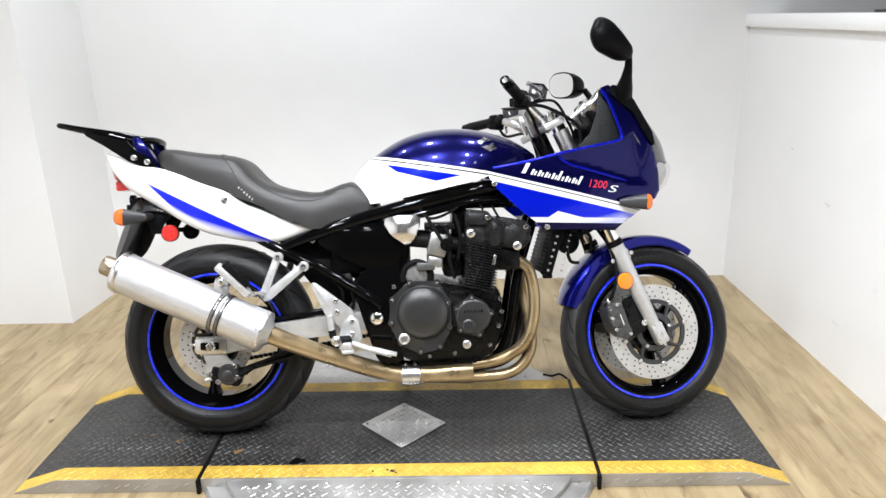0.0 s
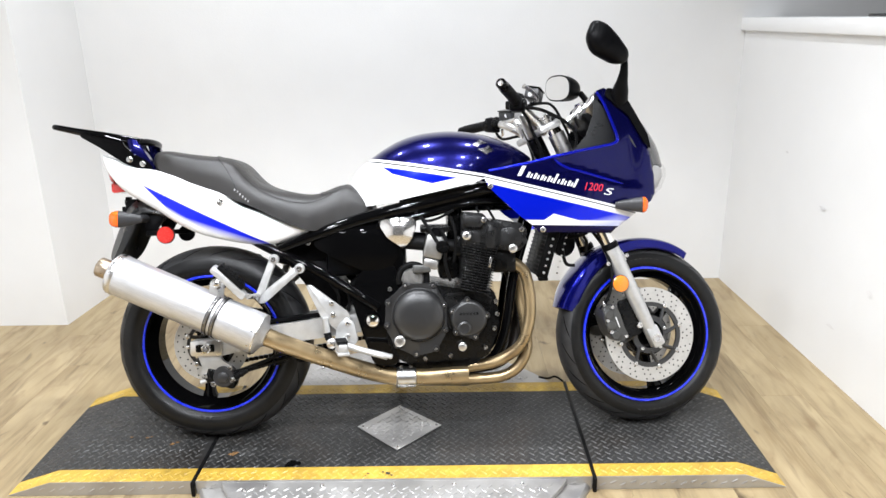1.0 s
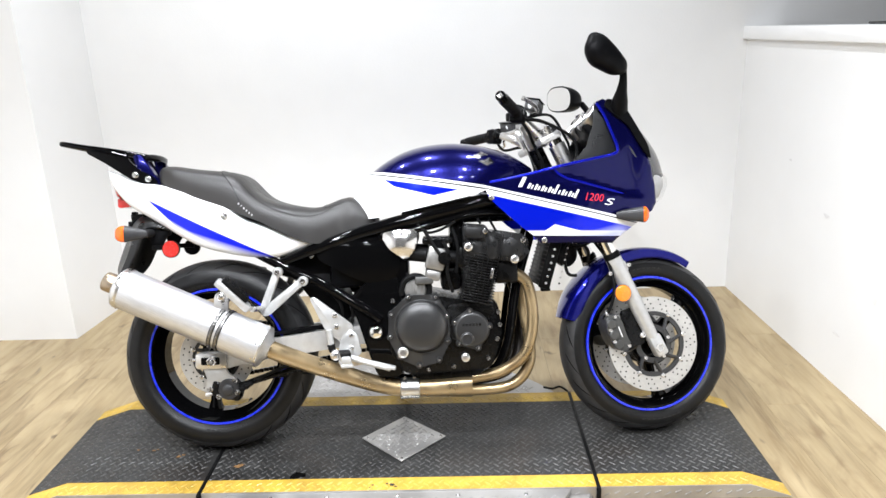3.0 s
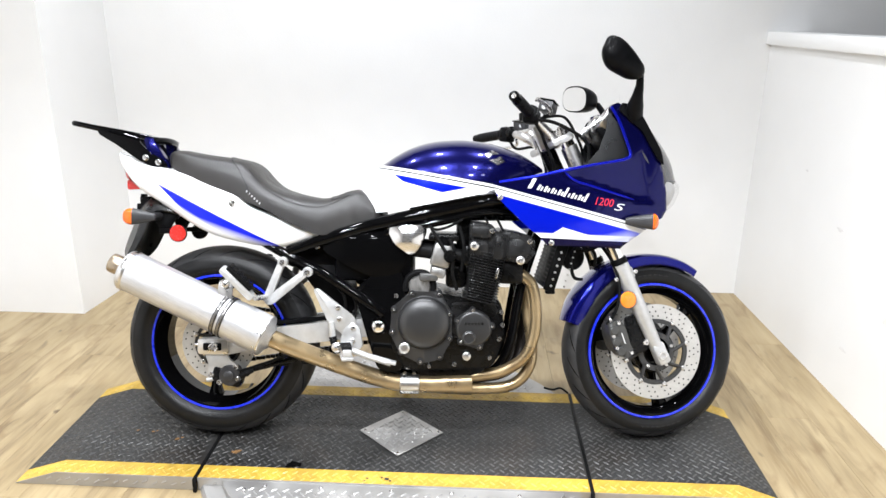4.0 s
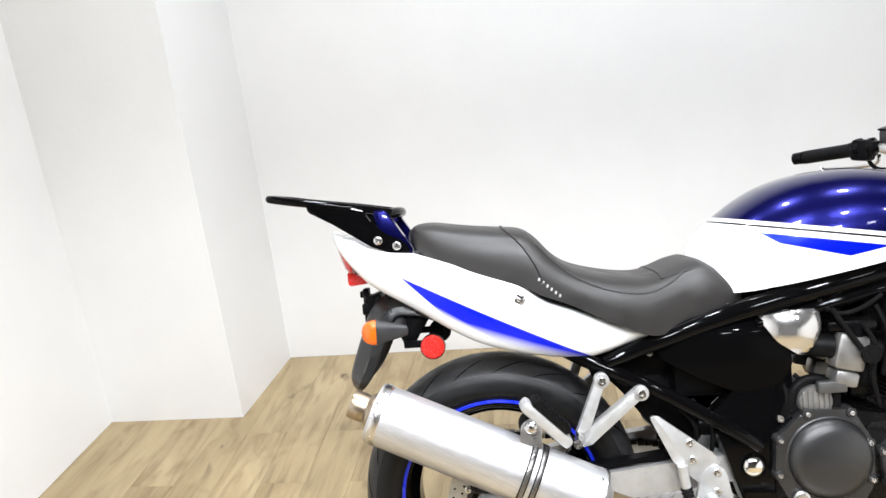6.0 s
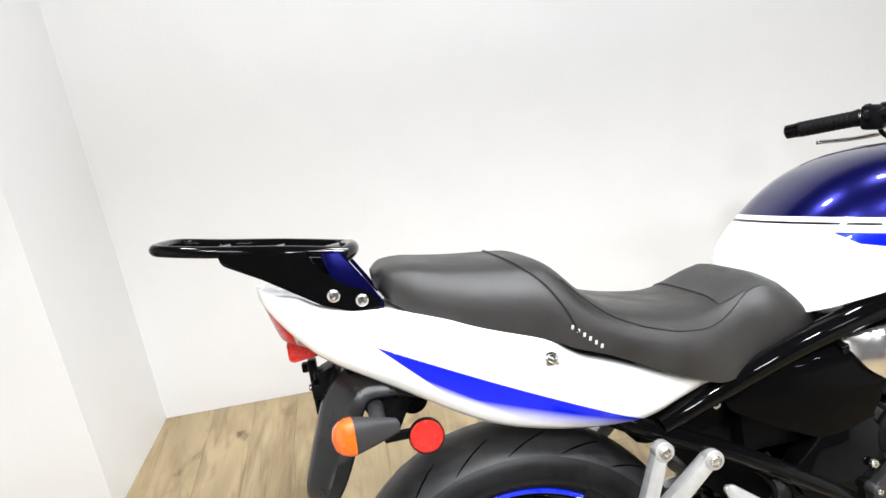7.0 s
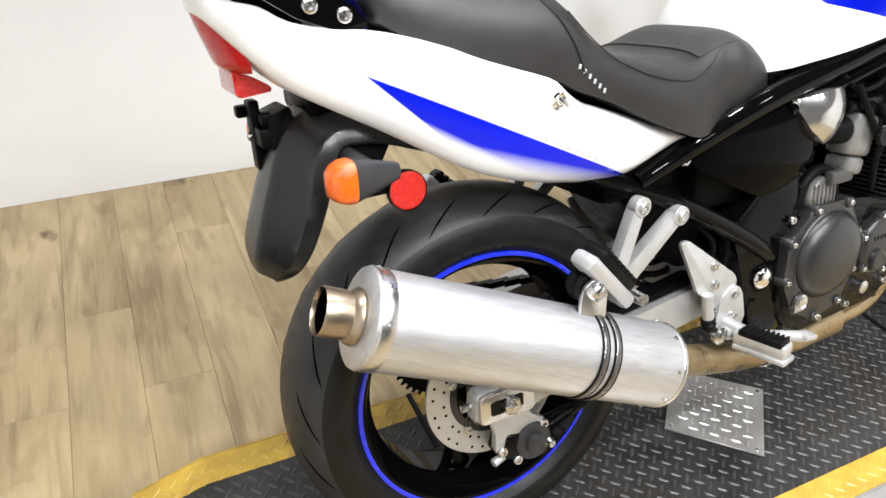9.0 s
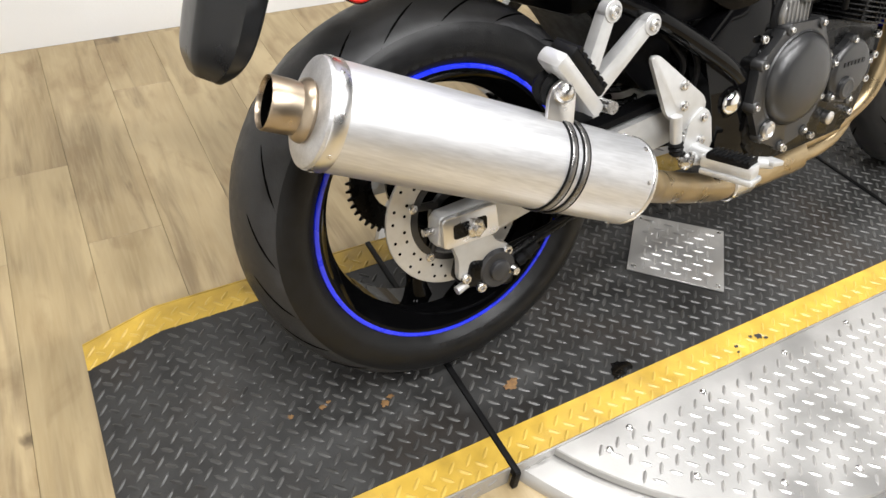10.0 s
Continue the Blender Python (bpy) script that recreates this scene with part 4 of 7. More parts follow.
# the maker's mark, as plain bars
for k in range(6):
    p = seat_at(-0.600 + 0.0080 * k, 0.06) + Vector((0, -0.0006, 0.001 - 0.0026 * k))
    part("logo_bar", box(bmesh.new(), (-0.0020, -0.0006, -0.0032), (0.0020, 0.0006, 0.0032), 0.0004, m=Matrix.Translation(p) @ Matrix.Rotation(radians(18), 4, "Y")), grey_mark, seat)
# textured panel on the nose of the rider's pad
rings = []
for k in range(13):
    x = -0.345 + 0.135 * k / 12
    a0 = 0.62 + 0.35 * (1 - k / 12)
    ring = [seat_at(x, a0 + (math.pi - 2 * a0) * j / 20) for j in range(21)]
    rings.append([p + Vector((0, 0, 0.0005)) for p in ring] + [p - Vector((0, 0, 0.002)) for p in ring[::-1]])
part("seat_insert", skin(bmesh.new(), rings), carbon_vinyl, seat, "textured vinyl panel on the seat nose", sharp=60)


TAIL = [(-1.053, 0.930, 0.908, 0.016), (-1.042, 0.925, 0.897, 0.052), (-1.018, 0.917, 0.866, 0.084), (-0.988, 0.908, 0.832, 0.103), (-0.960, 0.890, 0.807, 0.113), (-0.913, 0.877, 0.778, 0.129), (-0.87, 0.872, 0.753, 0.141), (-0.828, 0.861, 0.727, 0.152), (-0.785, 0.846, 0.700, 0.160), (-0.742, 0.829, 0.677, 0.166), (-0.70, 0.815, 0.661, 0.170), (-0.660, 0.803, 0.650, 0.172), (-0.636, 0.793, 0.644, 0.172), (-0.61, 0.768, 0.639, 0.171), (-0.585, 0.750, 0.634, 0.169), (-0.56, 0.740, 0.631, 0.168), (-0.514, 0.723, 0.626, 0.161), (-0.478, 0.709, 0.630, 0.155), (-0.443, 0.695, 0.640, 0.148), (-0.41, 0.682, 0.651, 0.142), (-0.378, 0.666, 0.662, 0.136)]


def tail_at(x, z):
    _, zt, zb, w = interp(TAIL, x)
    f = max(0.0, min(1.0, (z - zb) / max(1e-4, zt - zb)))
    return w * interp([(0, 0.80), (0.06, 0.875), (0.2, 0.945), (0.45, 0.99), (0.65, 1.0), (0.8, 0.985), (0.93, 0.94), (1.0, 0.85)], f)[1]


rings = []
for x, zt, zb, w in resample(TAIL, 3):
    h = zt - zb
    half = [(0.85, 1.0), (0.94, 0.93), (0.985, 0.80), (1.0, 0.65), (0.99, 0.45), (0.945, 0.2), (0.875, 0.06), (0.80, 0.0)]
    rings.append([(x, -w * a, zb + h * f) for a, f in half] + [(x, w * a, zb + h * f) for a, f in half[::-1]])
tail = part("tail_panel", skin(bmesh.new(), rings), tail_paint, bike, "glossy white tail fairing with a blue flash fading out", sharp=50)
part("seat_lock", turned(bmesh.new(), [(-0.004, 0.011), (0.003, 0.011), (0.005, 0.009), (0.004, 0.006), (0.009, 0.005), (0.012, 0.003)], (-0.643, -0.171, 0.764), (0, -1, 0), 20), chrome, tail, "chrome seat lock")
part("lock_key", box(bmesh.new(), (-0.010, -0.005, -0.003), (0.010, 0.003, 0.003), 0.001, m=Matrix.Translation((-0.643, -0.181, 0.764)) @ pose(0, 0, 0, 0, 40, 0)), bolt_steel, tail)
for k in range(24):
    x = -0.86 + 0.0125 * k
    z = 0.822 - (x + 0.889) * 0.475 + 0.004
    y = -tail_at(x, z) - 0.0004
    part("letter_bar", box(bmesh.new(), (-0.004, -0.0004, -0.0028), (0.004, 0.0004, 0.0028), m=Matrix.Translation((x, y, z)) @ pose(0, 0, 0, -6, 24, 2)), grey_mark, tail)

# tail light: a curved upper lens and a squared lower block
rings = []
for z, x0, x1, w in resample([(0.920, -1.053, -1.048, 0.010), (0.902, -1.050, -1.034, 0.042), (0.880, -1.044, -1.018, 0.060), (0.858, -1.037, -1.009, 0.070), (0.842, -1.031, -1.004, 0.073), (0.834, -1.020, -1.003, 0.066)], 3):
    rings.append([(x1 + (x0 - x1) * math.cos(math.pi * q / 2) ** 0.7 if abs(q) < 1 else x1, w * q, z) for q in [-1 + 2 * k / 18 for k in range(19)]])
taillight = part("tail_light", skin(bmesh.new(), rings), red_lens, bike, "red tail light lens", sharp=30)
block = bmesh.new()
slab(block, round_outline([(-1.022, 0.837), (-1.0, 0.829), (-0.979, 0.815), (-0.976, 0.808), (-1.018, 0.804), (-1.022, 0.810)], 0.004), -0.042, 0.042, 0.004)
part("lower_lens", block, red_reflector, taillight, "bright red squared lower lens")

# under-tail, rear mudguard and number plate holder
rings = []
for x, z, w, bow, lip in resample([(-0.70, 0.70, 0.09, 0.012, 0.02), (-0.80, 0.738, 0.088, 0.012, 0.025), (-0.87, 0.766, 0.085, 0.014, 0.03), (-0.925, 0.768, 0.078, 0.016, 0.034), (-0.962, 0.738, 0.078, 0.018, 0.040), (-0.985, 0.680, 0.082, 0.020, 0.040), (-1.006, 0.626, 0.084, 0.020, 0.034), (-1.018, 0.594, 0.076, 0.018, 0.024), (-1.024, 0.572, 0.050, 0.010, 0.010)], 4):
    t = max(0.0, min(1.0, (-0.9 - x) / 0.08))
    out = Vector((-0.94 * t, 0, 1 - 0.66 * t)).normalized()
    arc = [(-1.06, -lip / bow), (-1.03, -lip / bow * 0.5)] + [(s, (1 - abs(s) ** 3) if s > -0.4 else 0.936 - (-0.4 - s) * 3.0) for s in [-1 + 2 * j / 20 for j in range(21)]] + [(1.03, -lip / bow * 0.5), (1.06, -lip / bow)]
    off = -0.014 * max(0.0, min(1.0, (-0.85 - x) / 0.1))
    rings.append([Vector((x, w * s + off, z)) + out * bow * q for s, q in arc] + [Vector((x, w * s * 0.96 + off, z)) + out * (bow * q - 0.004) for s, q in arc[::-1]])
guard = part("rear_mudguard", skin(bmesh.new(), rings), guard_plastic, bike, "satin black rear mudguard", sharp=45)
part("plate_bracket", slab(bmesh.new(), round_outline([(-0.985, 0.775), (-0.955, 0.785), (-0.950, 0.735), (-0.975, 0.700), (-0.985, 0.715)], 0.006), -0.030, 0.030, 0.002), black_plastic, guard)
for lo, hi in (((-1.000, 0.004, 0.700), (-0.986, 0.032, 0.792)), ((-1.012, 0.028, 0.768), (-0.990, 0.046, 0.784)), ((-0.998, -0.030, 0.735), (-0.984, 0.006, 0.760))):
    part("holder_plate", box(bmesh.new(), lo, hi, 0.003), black_plastic, guard)
part("holder_bolt", bolt(bmesh.new(), (-1.000, 0.018, 0.745), (-1, 0, 0), 0.006, 0.005), bolt_steel, guard)
part("plate_lamp", box(bmesh.new(), (-0.992, -0.020, 0.760), (-0.965, 0.020, 0.778), 0.005), black_plastic, guard)
part("under_tray", box(bmesh.new(), (-0.940, -0.060, 0.770), (-0.80, 0.060, 0.800), 0.008), black_plastic, guard)
for s in (-1, 1):
    base, d = Vector((-0.876, 0.178 * s, 0.718)), Vector((-0.985, 0.16 * s, 0.03)).normalized()
    body = part("turn_signal", pod(bmesh.new(), base, d, [(0, 0.004, 0.004), (0.003, 0.010, 0.008), (0.02, 0.0145, 0.012), (0.045, 0.0205, 0.017), (0.066, 0.0255, 0.0205), (0.068, 0.024, 0.019)]), grey_plastic, bike, "dark grey rear turn signal with amber lens")
    part("lens", pod(bmesh.new(), base, d, [(0.0665, 0.0258, 0.0208), (0.076, 0.0252, 0.0200), (0.086, 0.0215, 0.0165), (0.093, 0.0150, 0.0110), (0.096, 0.004, 0.003)]), orange_lens, body, "amber signal lens")
    part("stalk", rod(bmesh.new(), (-0.905, 0.06 * s, 0.720), (-0.905, 0.175 * s, 0.718), 0.013, 0.012), grey_plastic, body)
    arm = part("reflector_arm", box(bmesh.new(), (-0.90, 0.092 * s - 0.004, 0.664), (-0.825, 0.092 * s + 0.004, 0.680), 0.003), black_plastic, bike)
    part("reflector", turned(bmesh.new(), [(0, 0.026), (0.006, 0.026), (0.008, 0.024), (0.0085, 0.0)], (-0.836, 0.100 * s, 0.666), (0, s, 0), 36), red_reflector, arm, "round red side reflector")
    part("reflector_rim", turned(bmesh.new(), [(-0.004, 0.0), (-0.004, 0.0275), (0.006, 0.0275), (0.006, 0.0262), (-0.002, 0.0262)], (-0.836, 0.100 * s, 0.666), (0, s, 0), 36), black_plastic, arm)
    part("mount_plate", slab(bmesh.new(), round_outline([(-0.925, 0.728), (-0.855, 0.752), (-0.838, 0.735), (-0.878, 0.668), (-0.900, 0.668)], 0.01), 0.074 * s - 0.003, 0.074 * s + 0.003, 0.001), black_plastic, guard)

# luggage rack and grab rail
LIFT = Matrix.Translation((0, 0, 0.006))
rack = part("luggage_rack", tube(bmesh.new(), [(-0.90, -0.085, 0.948), (-1.0, -0.088, 0.968), (-1.10, -0.088, 0.985), (-1.155, -0.083, 0.996), (-1.176, -0.062, 1.000), (-1.180, 0.0, 1.001), (-1.176, 0.062, 1.000), (-1.155, 0.083, 0.996), (-1.10, 0.088, 0.985), (-1.0, 0.088, 0.968), (-0.90, 0.085, 0.948)], 0.0088, n=12, res=5), gloss_black, bike, "gloss black tubular luggage rack", m=Matrix.Translation((-0.003, 0, 0.015)))
for x in (-1.095, -1.01, -0.925):
    z = 0.976 - (x + 1.0) * 0.17
    part("cross_bar", box(bmesh.new(), (x - 0.012, -0.086, z - 0.004), (x + 0.012, 0.086, z + 0.004), 0.002), gloss_black, rack, m=LIFT)
for s in (-1, 1):
    plate = part("side_plate", slab(bmesh.new(), round_outline([(-1.084, 0.972), (-1.087, 0.989), (-0.965, 0.972), (-0.950, 0.943), (-0.918, 0.913), (-0.882, 0.895), (-0.866, 0.876), (-0.870, 0.866), (-0.905, 0.868), (-0.951, 0.886), (-1.031, 0.941)], 0.006), 0.100 * s - 0.003, 0.100 * s + 0.003, 0.001), gloss_black, rack, "black triangular rack side plate", m=LIFT)
    bolts(plate, [(-0.935, 0.103 * s, 0.899), (-0.895, 0.103 * s, 0.885)], (0, s, 0), 0.0095, 0.005, m=LIFT)
    part("grab_rail", slab(bmesh.new(), round_outline([(-0.945, 0.970), (-0.916, 0.970), (-0.878, 0.908), (-0.862, 0.880), (-0.866, 0.866), (-0.892, 0.876), (-0.932, 0.925)], 0.008), 0.084 * s - 0.012, 0.084 * s + 0.012, 0.005), navy_paint, rack, "navy blue grab rail end")
part("rail_bridge", tube(bmesh.new(), [(-0.915, -0.09, 0.958), (-0.90, -0.05, 0.962), (-0.895, 0, 0.963), (-0.90, 0.05, 0.962), (-0.915, 0.09, 0.958)], 0.012, n=12), gloss_black, rack)

# fairing
FAIR = [(0.157, 0.832), (0.225, 0.843), (0.299, 0.856), (0.377, 0.873), (0.403, 0.879), (0.533, 0.903), (0.585, 0.914), (0.592, 0.925), (0.577, 0.972), (0.552, 1.032), (0.523, 1.077), (0.548, 1.087), (0.590, 1.066), (0.622, 1.030), (0.655, 0.980), (0.686, 0.922), (0.703, 0.860), (0.713, 0.810), (0.716, 0.757), (0.70, 0.731), (0.68, 0.721), (0.575, 0.647), (0.562, 0.634), (0.331, 0.644), (0.306, 0.671), (0.271, 0.697), (0.204, 0.76), (0.178, 0.786)]


def crease_z(x):
    return 0.843 - (x - 0.41) * 0.29


def fair_depth(x, z):
    t = max(0.0, x - 0.25) / 0.5
    w = 0.202 * (1 - 0.50 * t ** 3)
    w -= 0.024 * max(0.0, (z - 0.83) / 0.25) ** 1.6
    w -= 0.020 * max(0.0, (0.72 - z) / 0.09) ** 2
    # the scoop between the crease and the upper lip
    ridge, lip = crease_z(x), 0.873 + (x - 0.377) * 0.19 + max(0.0, x - 0.60) * 1.5
    k = max(0.0, min(1.0, (z - ridge + 0.004) / 0.012)) * max(0.0, min(1.0, (x - 0.37) / 0.05)) * max(0.0, min(1.0, (0.70 - x) / 0.10))
    return w - 0.024 * k * k * (3 - 2 * k) * max(0.35, min(1.0, 1 - 0.65 * (z - ridge) / max(0.02, lip - ridge)))


for s in (-1, 1):
    side = part("side_fairing", sheet(bmesh.new(), FAIR, fair_depth, 0.004, 0.012, s), fairing_paint, bike, "navy, blue and white striped half fairing", sharp=70)
    bolts(side, [(0.183, s * (fair_depth(0.183, 0.79) + 0.001), 0.790), (0.343, s * (fair_depth(0.343, 0.65) + 0.001), 0.652)], (0, s, 0), 0.0085, 0.004)
    roll = [(0.18, 0.836), (0.225, 0.843), (0.299, 0.856), (0.377, 0.873), (0.45, 0.888), (0.533, 0.903), (0.576, 0.913), (0.589, 0.928), (0.575, 0.972), (0.551, 1.032), (0.526, 1.074)]
    part("edge_roll", tube(bmesh.new(), [(x, s * (fair_depth(x, z) - 0.004), z) for x, z in roll], 0.0055, n=10, res=5), highlight_blue, side, "rolled upper lip of the fairing, blue highlight in its colour")
    # thin bead added along the crease to carry its painted highlight
    crease = [(0.372, 0.871), (0.384, 0.864), (0.396, 0.853)] + [(0.42 + 0.03 * q, crease_z(0.42 + 0.03 * q) - 0.001) for q in range(7)]
    part("crease_edge", tube(bmesh.new(), [(x, s * (fair_depth(x, z - 0.006) - 0.0035), z) for x, z in crease], [0.003] + [0.005] * 8 + [0.002], n=10, res=4), highlight_blue, side)
    part("inner_cowl", sheet(bmesh.new(), [(0.44, 0.884), (0.533, 0.901), (0.588, 0.912), (0.592, 0.925), (0.577, 0.972), (0.552, 1.032), (0.523, 1.078), (0.512, 1.0), (0.49, 0.94)], lambda x, z: fair_depth(x, z) - 0.012 - 0.12 * max(0, 0.56 - x), 0.003, 0.015, s), guard_plastic, side, "satin black inner cowl panel")
    base = Vector((0.590, s * 0.190, 0.722))
    d = Vector((0.97, s * 0.22, -0.03)).normalized()
    sig = part("turn_signal", pod(bmesh.new(), base, d, [(-0.02, 0.008, 0.008), (0.0, 0.014, 0.012), (0.03, 0.020, 0.018), (0.060, 0.0245, 0.022), (0.062, 0.023, 0.020)]), grey_plastic, bike, "dark grey front turn signal with amber lens")
    part("lens", pod(bmesh.new(), base, d, [(0.0605, 0.0248, 0.0222), (0.067, 0.0240, 0.0212), (0.073, 0.019, 0.0165), (0.077, 0.011, 0.010), (0.078, 0.003, 0.003)]), orange_lens, sig, "amber signal lens")

# marks on the fairing: a plain script-like flourish, then figures
near_side = [ob for ob in bike.children if ob.name.startswith("side_fairing")][0]


def on_fairing(x, z, lift=0.0008):
    return Vector((x, -(fair_depth(x, z) + lift), z))


def mark_line(x):
    return 0.836 - (x - 0.262) * 0.235


def mark_bar(x, z, half, tall, lean):
    shape = [(x - half - lean, z - tall), (x + half - lean, z - tall - 0.001), (x + half + lean, z + tall - 0.001), (x - half + lean, z + tall)]
    part("letter_bar", sheet(bmesh.new(), shape, lambda a, b: fair_depth(a, b) + 0.0008, 0.0006, 0.05), white_mark, near_side)


for k, tall in enumerate((0.0150, 0.0078, 0.0080, 0.0076, 0.0080, 0.0135, 0.0078, 0.0076, 0.0125)):
    x = 0.280 + 0.0208 * k
    mark_bar(x, mark_line(x) - 0.013 + tall, 0.0036 if k else 0.0060, tall, 0.55 * tall)
    if 0 < k < 8:
        mark_bar(x + 0.0085, mark_line(x + 0.0085) - 0.0070, 0.0026, 0.0058, 0.0030)


def figures(text, x, z, size, wide, slope, lean, mat):
    """Slanted figures laid on the near fairing."""
    curve = bpy.data.curves.new("figure", "FONT")
    curve.body, curve.size, curve.shear, curve.resolution_u = text, size, lean, 3
    curve.extrude = 0.0005
    ob = bpy.data.objects.new("figure", curve)
    me = bpy.data.meshes.new_from_object(ob)
    for v in me.vertices:
        px, pz = x + v.co.x * wide, z + v.co.y + v.co.x * wide * slope
        v.co = on_fairing(px, pz, 0.0008 + v.co.z)
    me.materials.clear()
    me.materials.append(mat)
    bpy.data.objects.remove(ob)
    mark = new("figure", me)
    mark.parent = near_side
    return mark


figures("1200", 0.468, 0.772, 0.034, 0.92, -0.13, 0.3, red_mark)
figures("S", 0.531, 0.755, 0.031, 2.1, -0.10, 0.3, white_mark)

# headlight and nose
rings = []
for k in range(13):
    t = -1 + 2 * k / 12
    y, b = 0.125 * t, math.sqrt(max(0, 1 - (abs(t) ** 2.4)))
    rings.append([(0.690 + 0.078 * b, y, 0.852 - 0.01 * (1 - b)), (0.698 + 0.082 * b, y, 0.835), (0.700 + 0.080 * b, y, 0.81), (0.695 + 0.070 * b, y, 0.775), (0.69 + 0.045 * b, y, 0.748 + 0.01 * (1 - b)), (0.66, y, 0.76), (0.655, y, 0.848)])
lamp = part("headlight", skin(bmesh.new(), rings), lamp_glass, bike, "clear headlight glass", sharp=45)
inner = [[(x - 0.012, y * 0.93, 0.80 + (z - 0.80) * 0.93) for x, y, z in ring] for ring in rings]
part("headlight_shell", skin(bmesh.new(), inner), cast_silver, lamp, "bright silver reflector shell")
part("nose_panel", box(bmesh.new(), (0.60, -0.115, 0.715), (0.685, 0.115, 0.752), 0.014), navy_paint, bike, "navy nose panel under the headlight")

# windscreen: an opaque black foot and clear acrylic above it
SCREEN = [(0.0, 0.775, 0.848, 0.128), (0.15, 0.752, 0.920, 0.138), (0.30, 0.700, 1.000, 0.146), (0.45, 0.632, 1.078, 0.142), (0.7, 0.555, 1.175, 0.130), (0.85, 0.512, 1.228, 0.118), (1.0, 0.474, 1.270, 0.080)]


def screen_rings(t0, t1, n=14, thick=0.003):
    rings = []
    rows = resample(SCREEN, 6)
    for k in range(n + 1):
        _, x, z, w = interp(rows, t0 + (t1 - t0) * k / n)
        arc = [-1 + 2 * j / 18 for j in range(19)]
        out = [Vector((x - 0.095 * abs(s) ** 2.2, w * s, z - 0.03 * s * s)) for s in arc]
        rings.append(out + [p + Vector((-thick, 0, -thick)) for p in out[::-1]])
    return rings


part("screen_shield", skin(bmesh.new(), screen_rings(0.0, 0.30)), shield_grey, bike, "smoked grey shield above the headlight", sharp=60)
part("screen_foot", skin(bmesh.new(), screen_rings(0.302, 0.46)), gloss_black, bike, "black lower edge of the windscreen", sharp=60)
wind = part("windscreen", skin(bmesh.new(), screen_rings(0.465, 1.0)), screen_glass, bike, "clear acrylic windscreen", sharp=60)
wind.visible_shadow = False

# mirrors
for s in (-1, 1):
    if s < 0:
        # the near mirror turns its back: a rounded drop, high at the rear
        rim = [Vector((x, 0, z)) for x, z in round_outline([(0.486, 1.262), (0.464, 1.212), (0.482, 1.166), (0.556, 1.139), (0.592, 1.147), (0.597, 1.174), (0.556, 1.222), (0.512, 1.258)], 0.03, 5)]
        mid, rings = sum(rim, Vector()) / len(rim), []
        for k in range(13):
            a = math.pi * (k + 0.35) / 12.7
            f, g = math.sin(a) ** 0.7, -0.036 * math.cos(a)
            rings.append([Vector((0.535 + (p.x - mid.x) * f * 1.06 + g * 0.47, -0.250 + (p.x - mid.x) * f * 0.62 - g * 0.88, mid.z + 0.001 + (p.z - mid.z) * f)) for p in rim])
        mirror = part("mirror", skin(bmesh.new(), rings), black_plastic, bike, "black rear-view mirror on a stalk", sharp=60)
        stalk, width = [(0.598, -0.208, 1.165), (0.599, -0.200, 1.132), (0.598, -0.182, 1.102), (0.598, -0.156, 1.074), (0.602, -0.125, 1.045)], [0.012, 0.014, 0.020, 0.030, 0.034]
    else:
        mm = Matrix.Translation((0.524, 0.356, 1.171)) @ Matrix.Rotation(radians(8), 4, "X") @ Matrix.Rotation(radians(26), 4, "Z")
        rings = []
        for k in range(13):
            t = k / 12
            d = -0.024 + 0.098 * t
            f = math.sqrt(max(0.0, 1 - t ** 2.2)) if t < 1 else 0.02
            rings.append([mm @ Vector((d, 0.078 * f * math.copysign(abs(math.cos(a)) ** 0.75, math.cos(a)) + 0.012 * t, 0.049 * f * math.copysign(abs(math.sin(a)) ** 0.75, math.sin(a)) - 0.010 * t)) for a in [2 * math.pi * j / 28 for j in range(28)]])
        mirror = part("mirror", skin(bmesh.new(), rings), black_plastic, bike, "black rear-view mirror on a stalk", sharp=50)
        part("mirror_glass", skin(bmesh.new(), [[mm @ Vector((d, 0.073 * math.copysign(abs(math.cos(a)) ** 0.75, math.cos(a)), 0.044 * math.copysign(abs(math.sin(a)) ** 0.75, math.sin(a)))) for a in [2 * math.pi * j / 28 for j in range(28)]] for d in (-0.0265, -0.0245)]), mirror_glass, mirror, "mirror glass")
        stalk, width = [(0.592, 0.355, 1.150), (0.600, 0.31, 1.118), (0.602, 0.254, 1.082), (0.596, 0.175, 1.045)], [0.011, 0.012, 0.017, 0.030]
    part("mirror_stalk", tube(bmesh.new(), stalk, width, n=16, flat=0.8), black_plastic, mirror, "slim black mirror stalk flaring to its foot")
    part("mirror_foot", sheet(bmesh.new(), round_outline([(0.548, 1.062), (0.558, 1.086), (0.585, 1.082), (0.628, 1.046), (0.690, 0.940), (0.700, 0.895), (0.676, 0.915), (0.625, 1.0)], 0.008), lambda x, z: fair_depth(x, z) + 0.010, 0.012, 0.02, s), black_plastic, mirror)


# ---- frame
def tubes(name, paths, r, mat, label="", n=14):
    for p in paths:
        for s in (-1, 1):
            part(name, tube(bmesh.new(), [(x, y * s, z) for x, y, z in p], r, n=n, res=5), mat, bike, label)


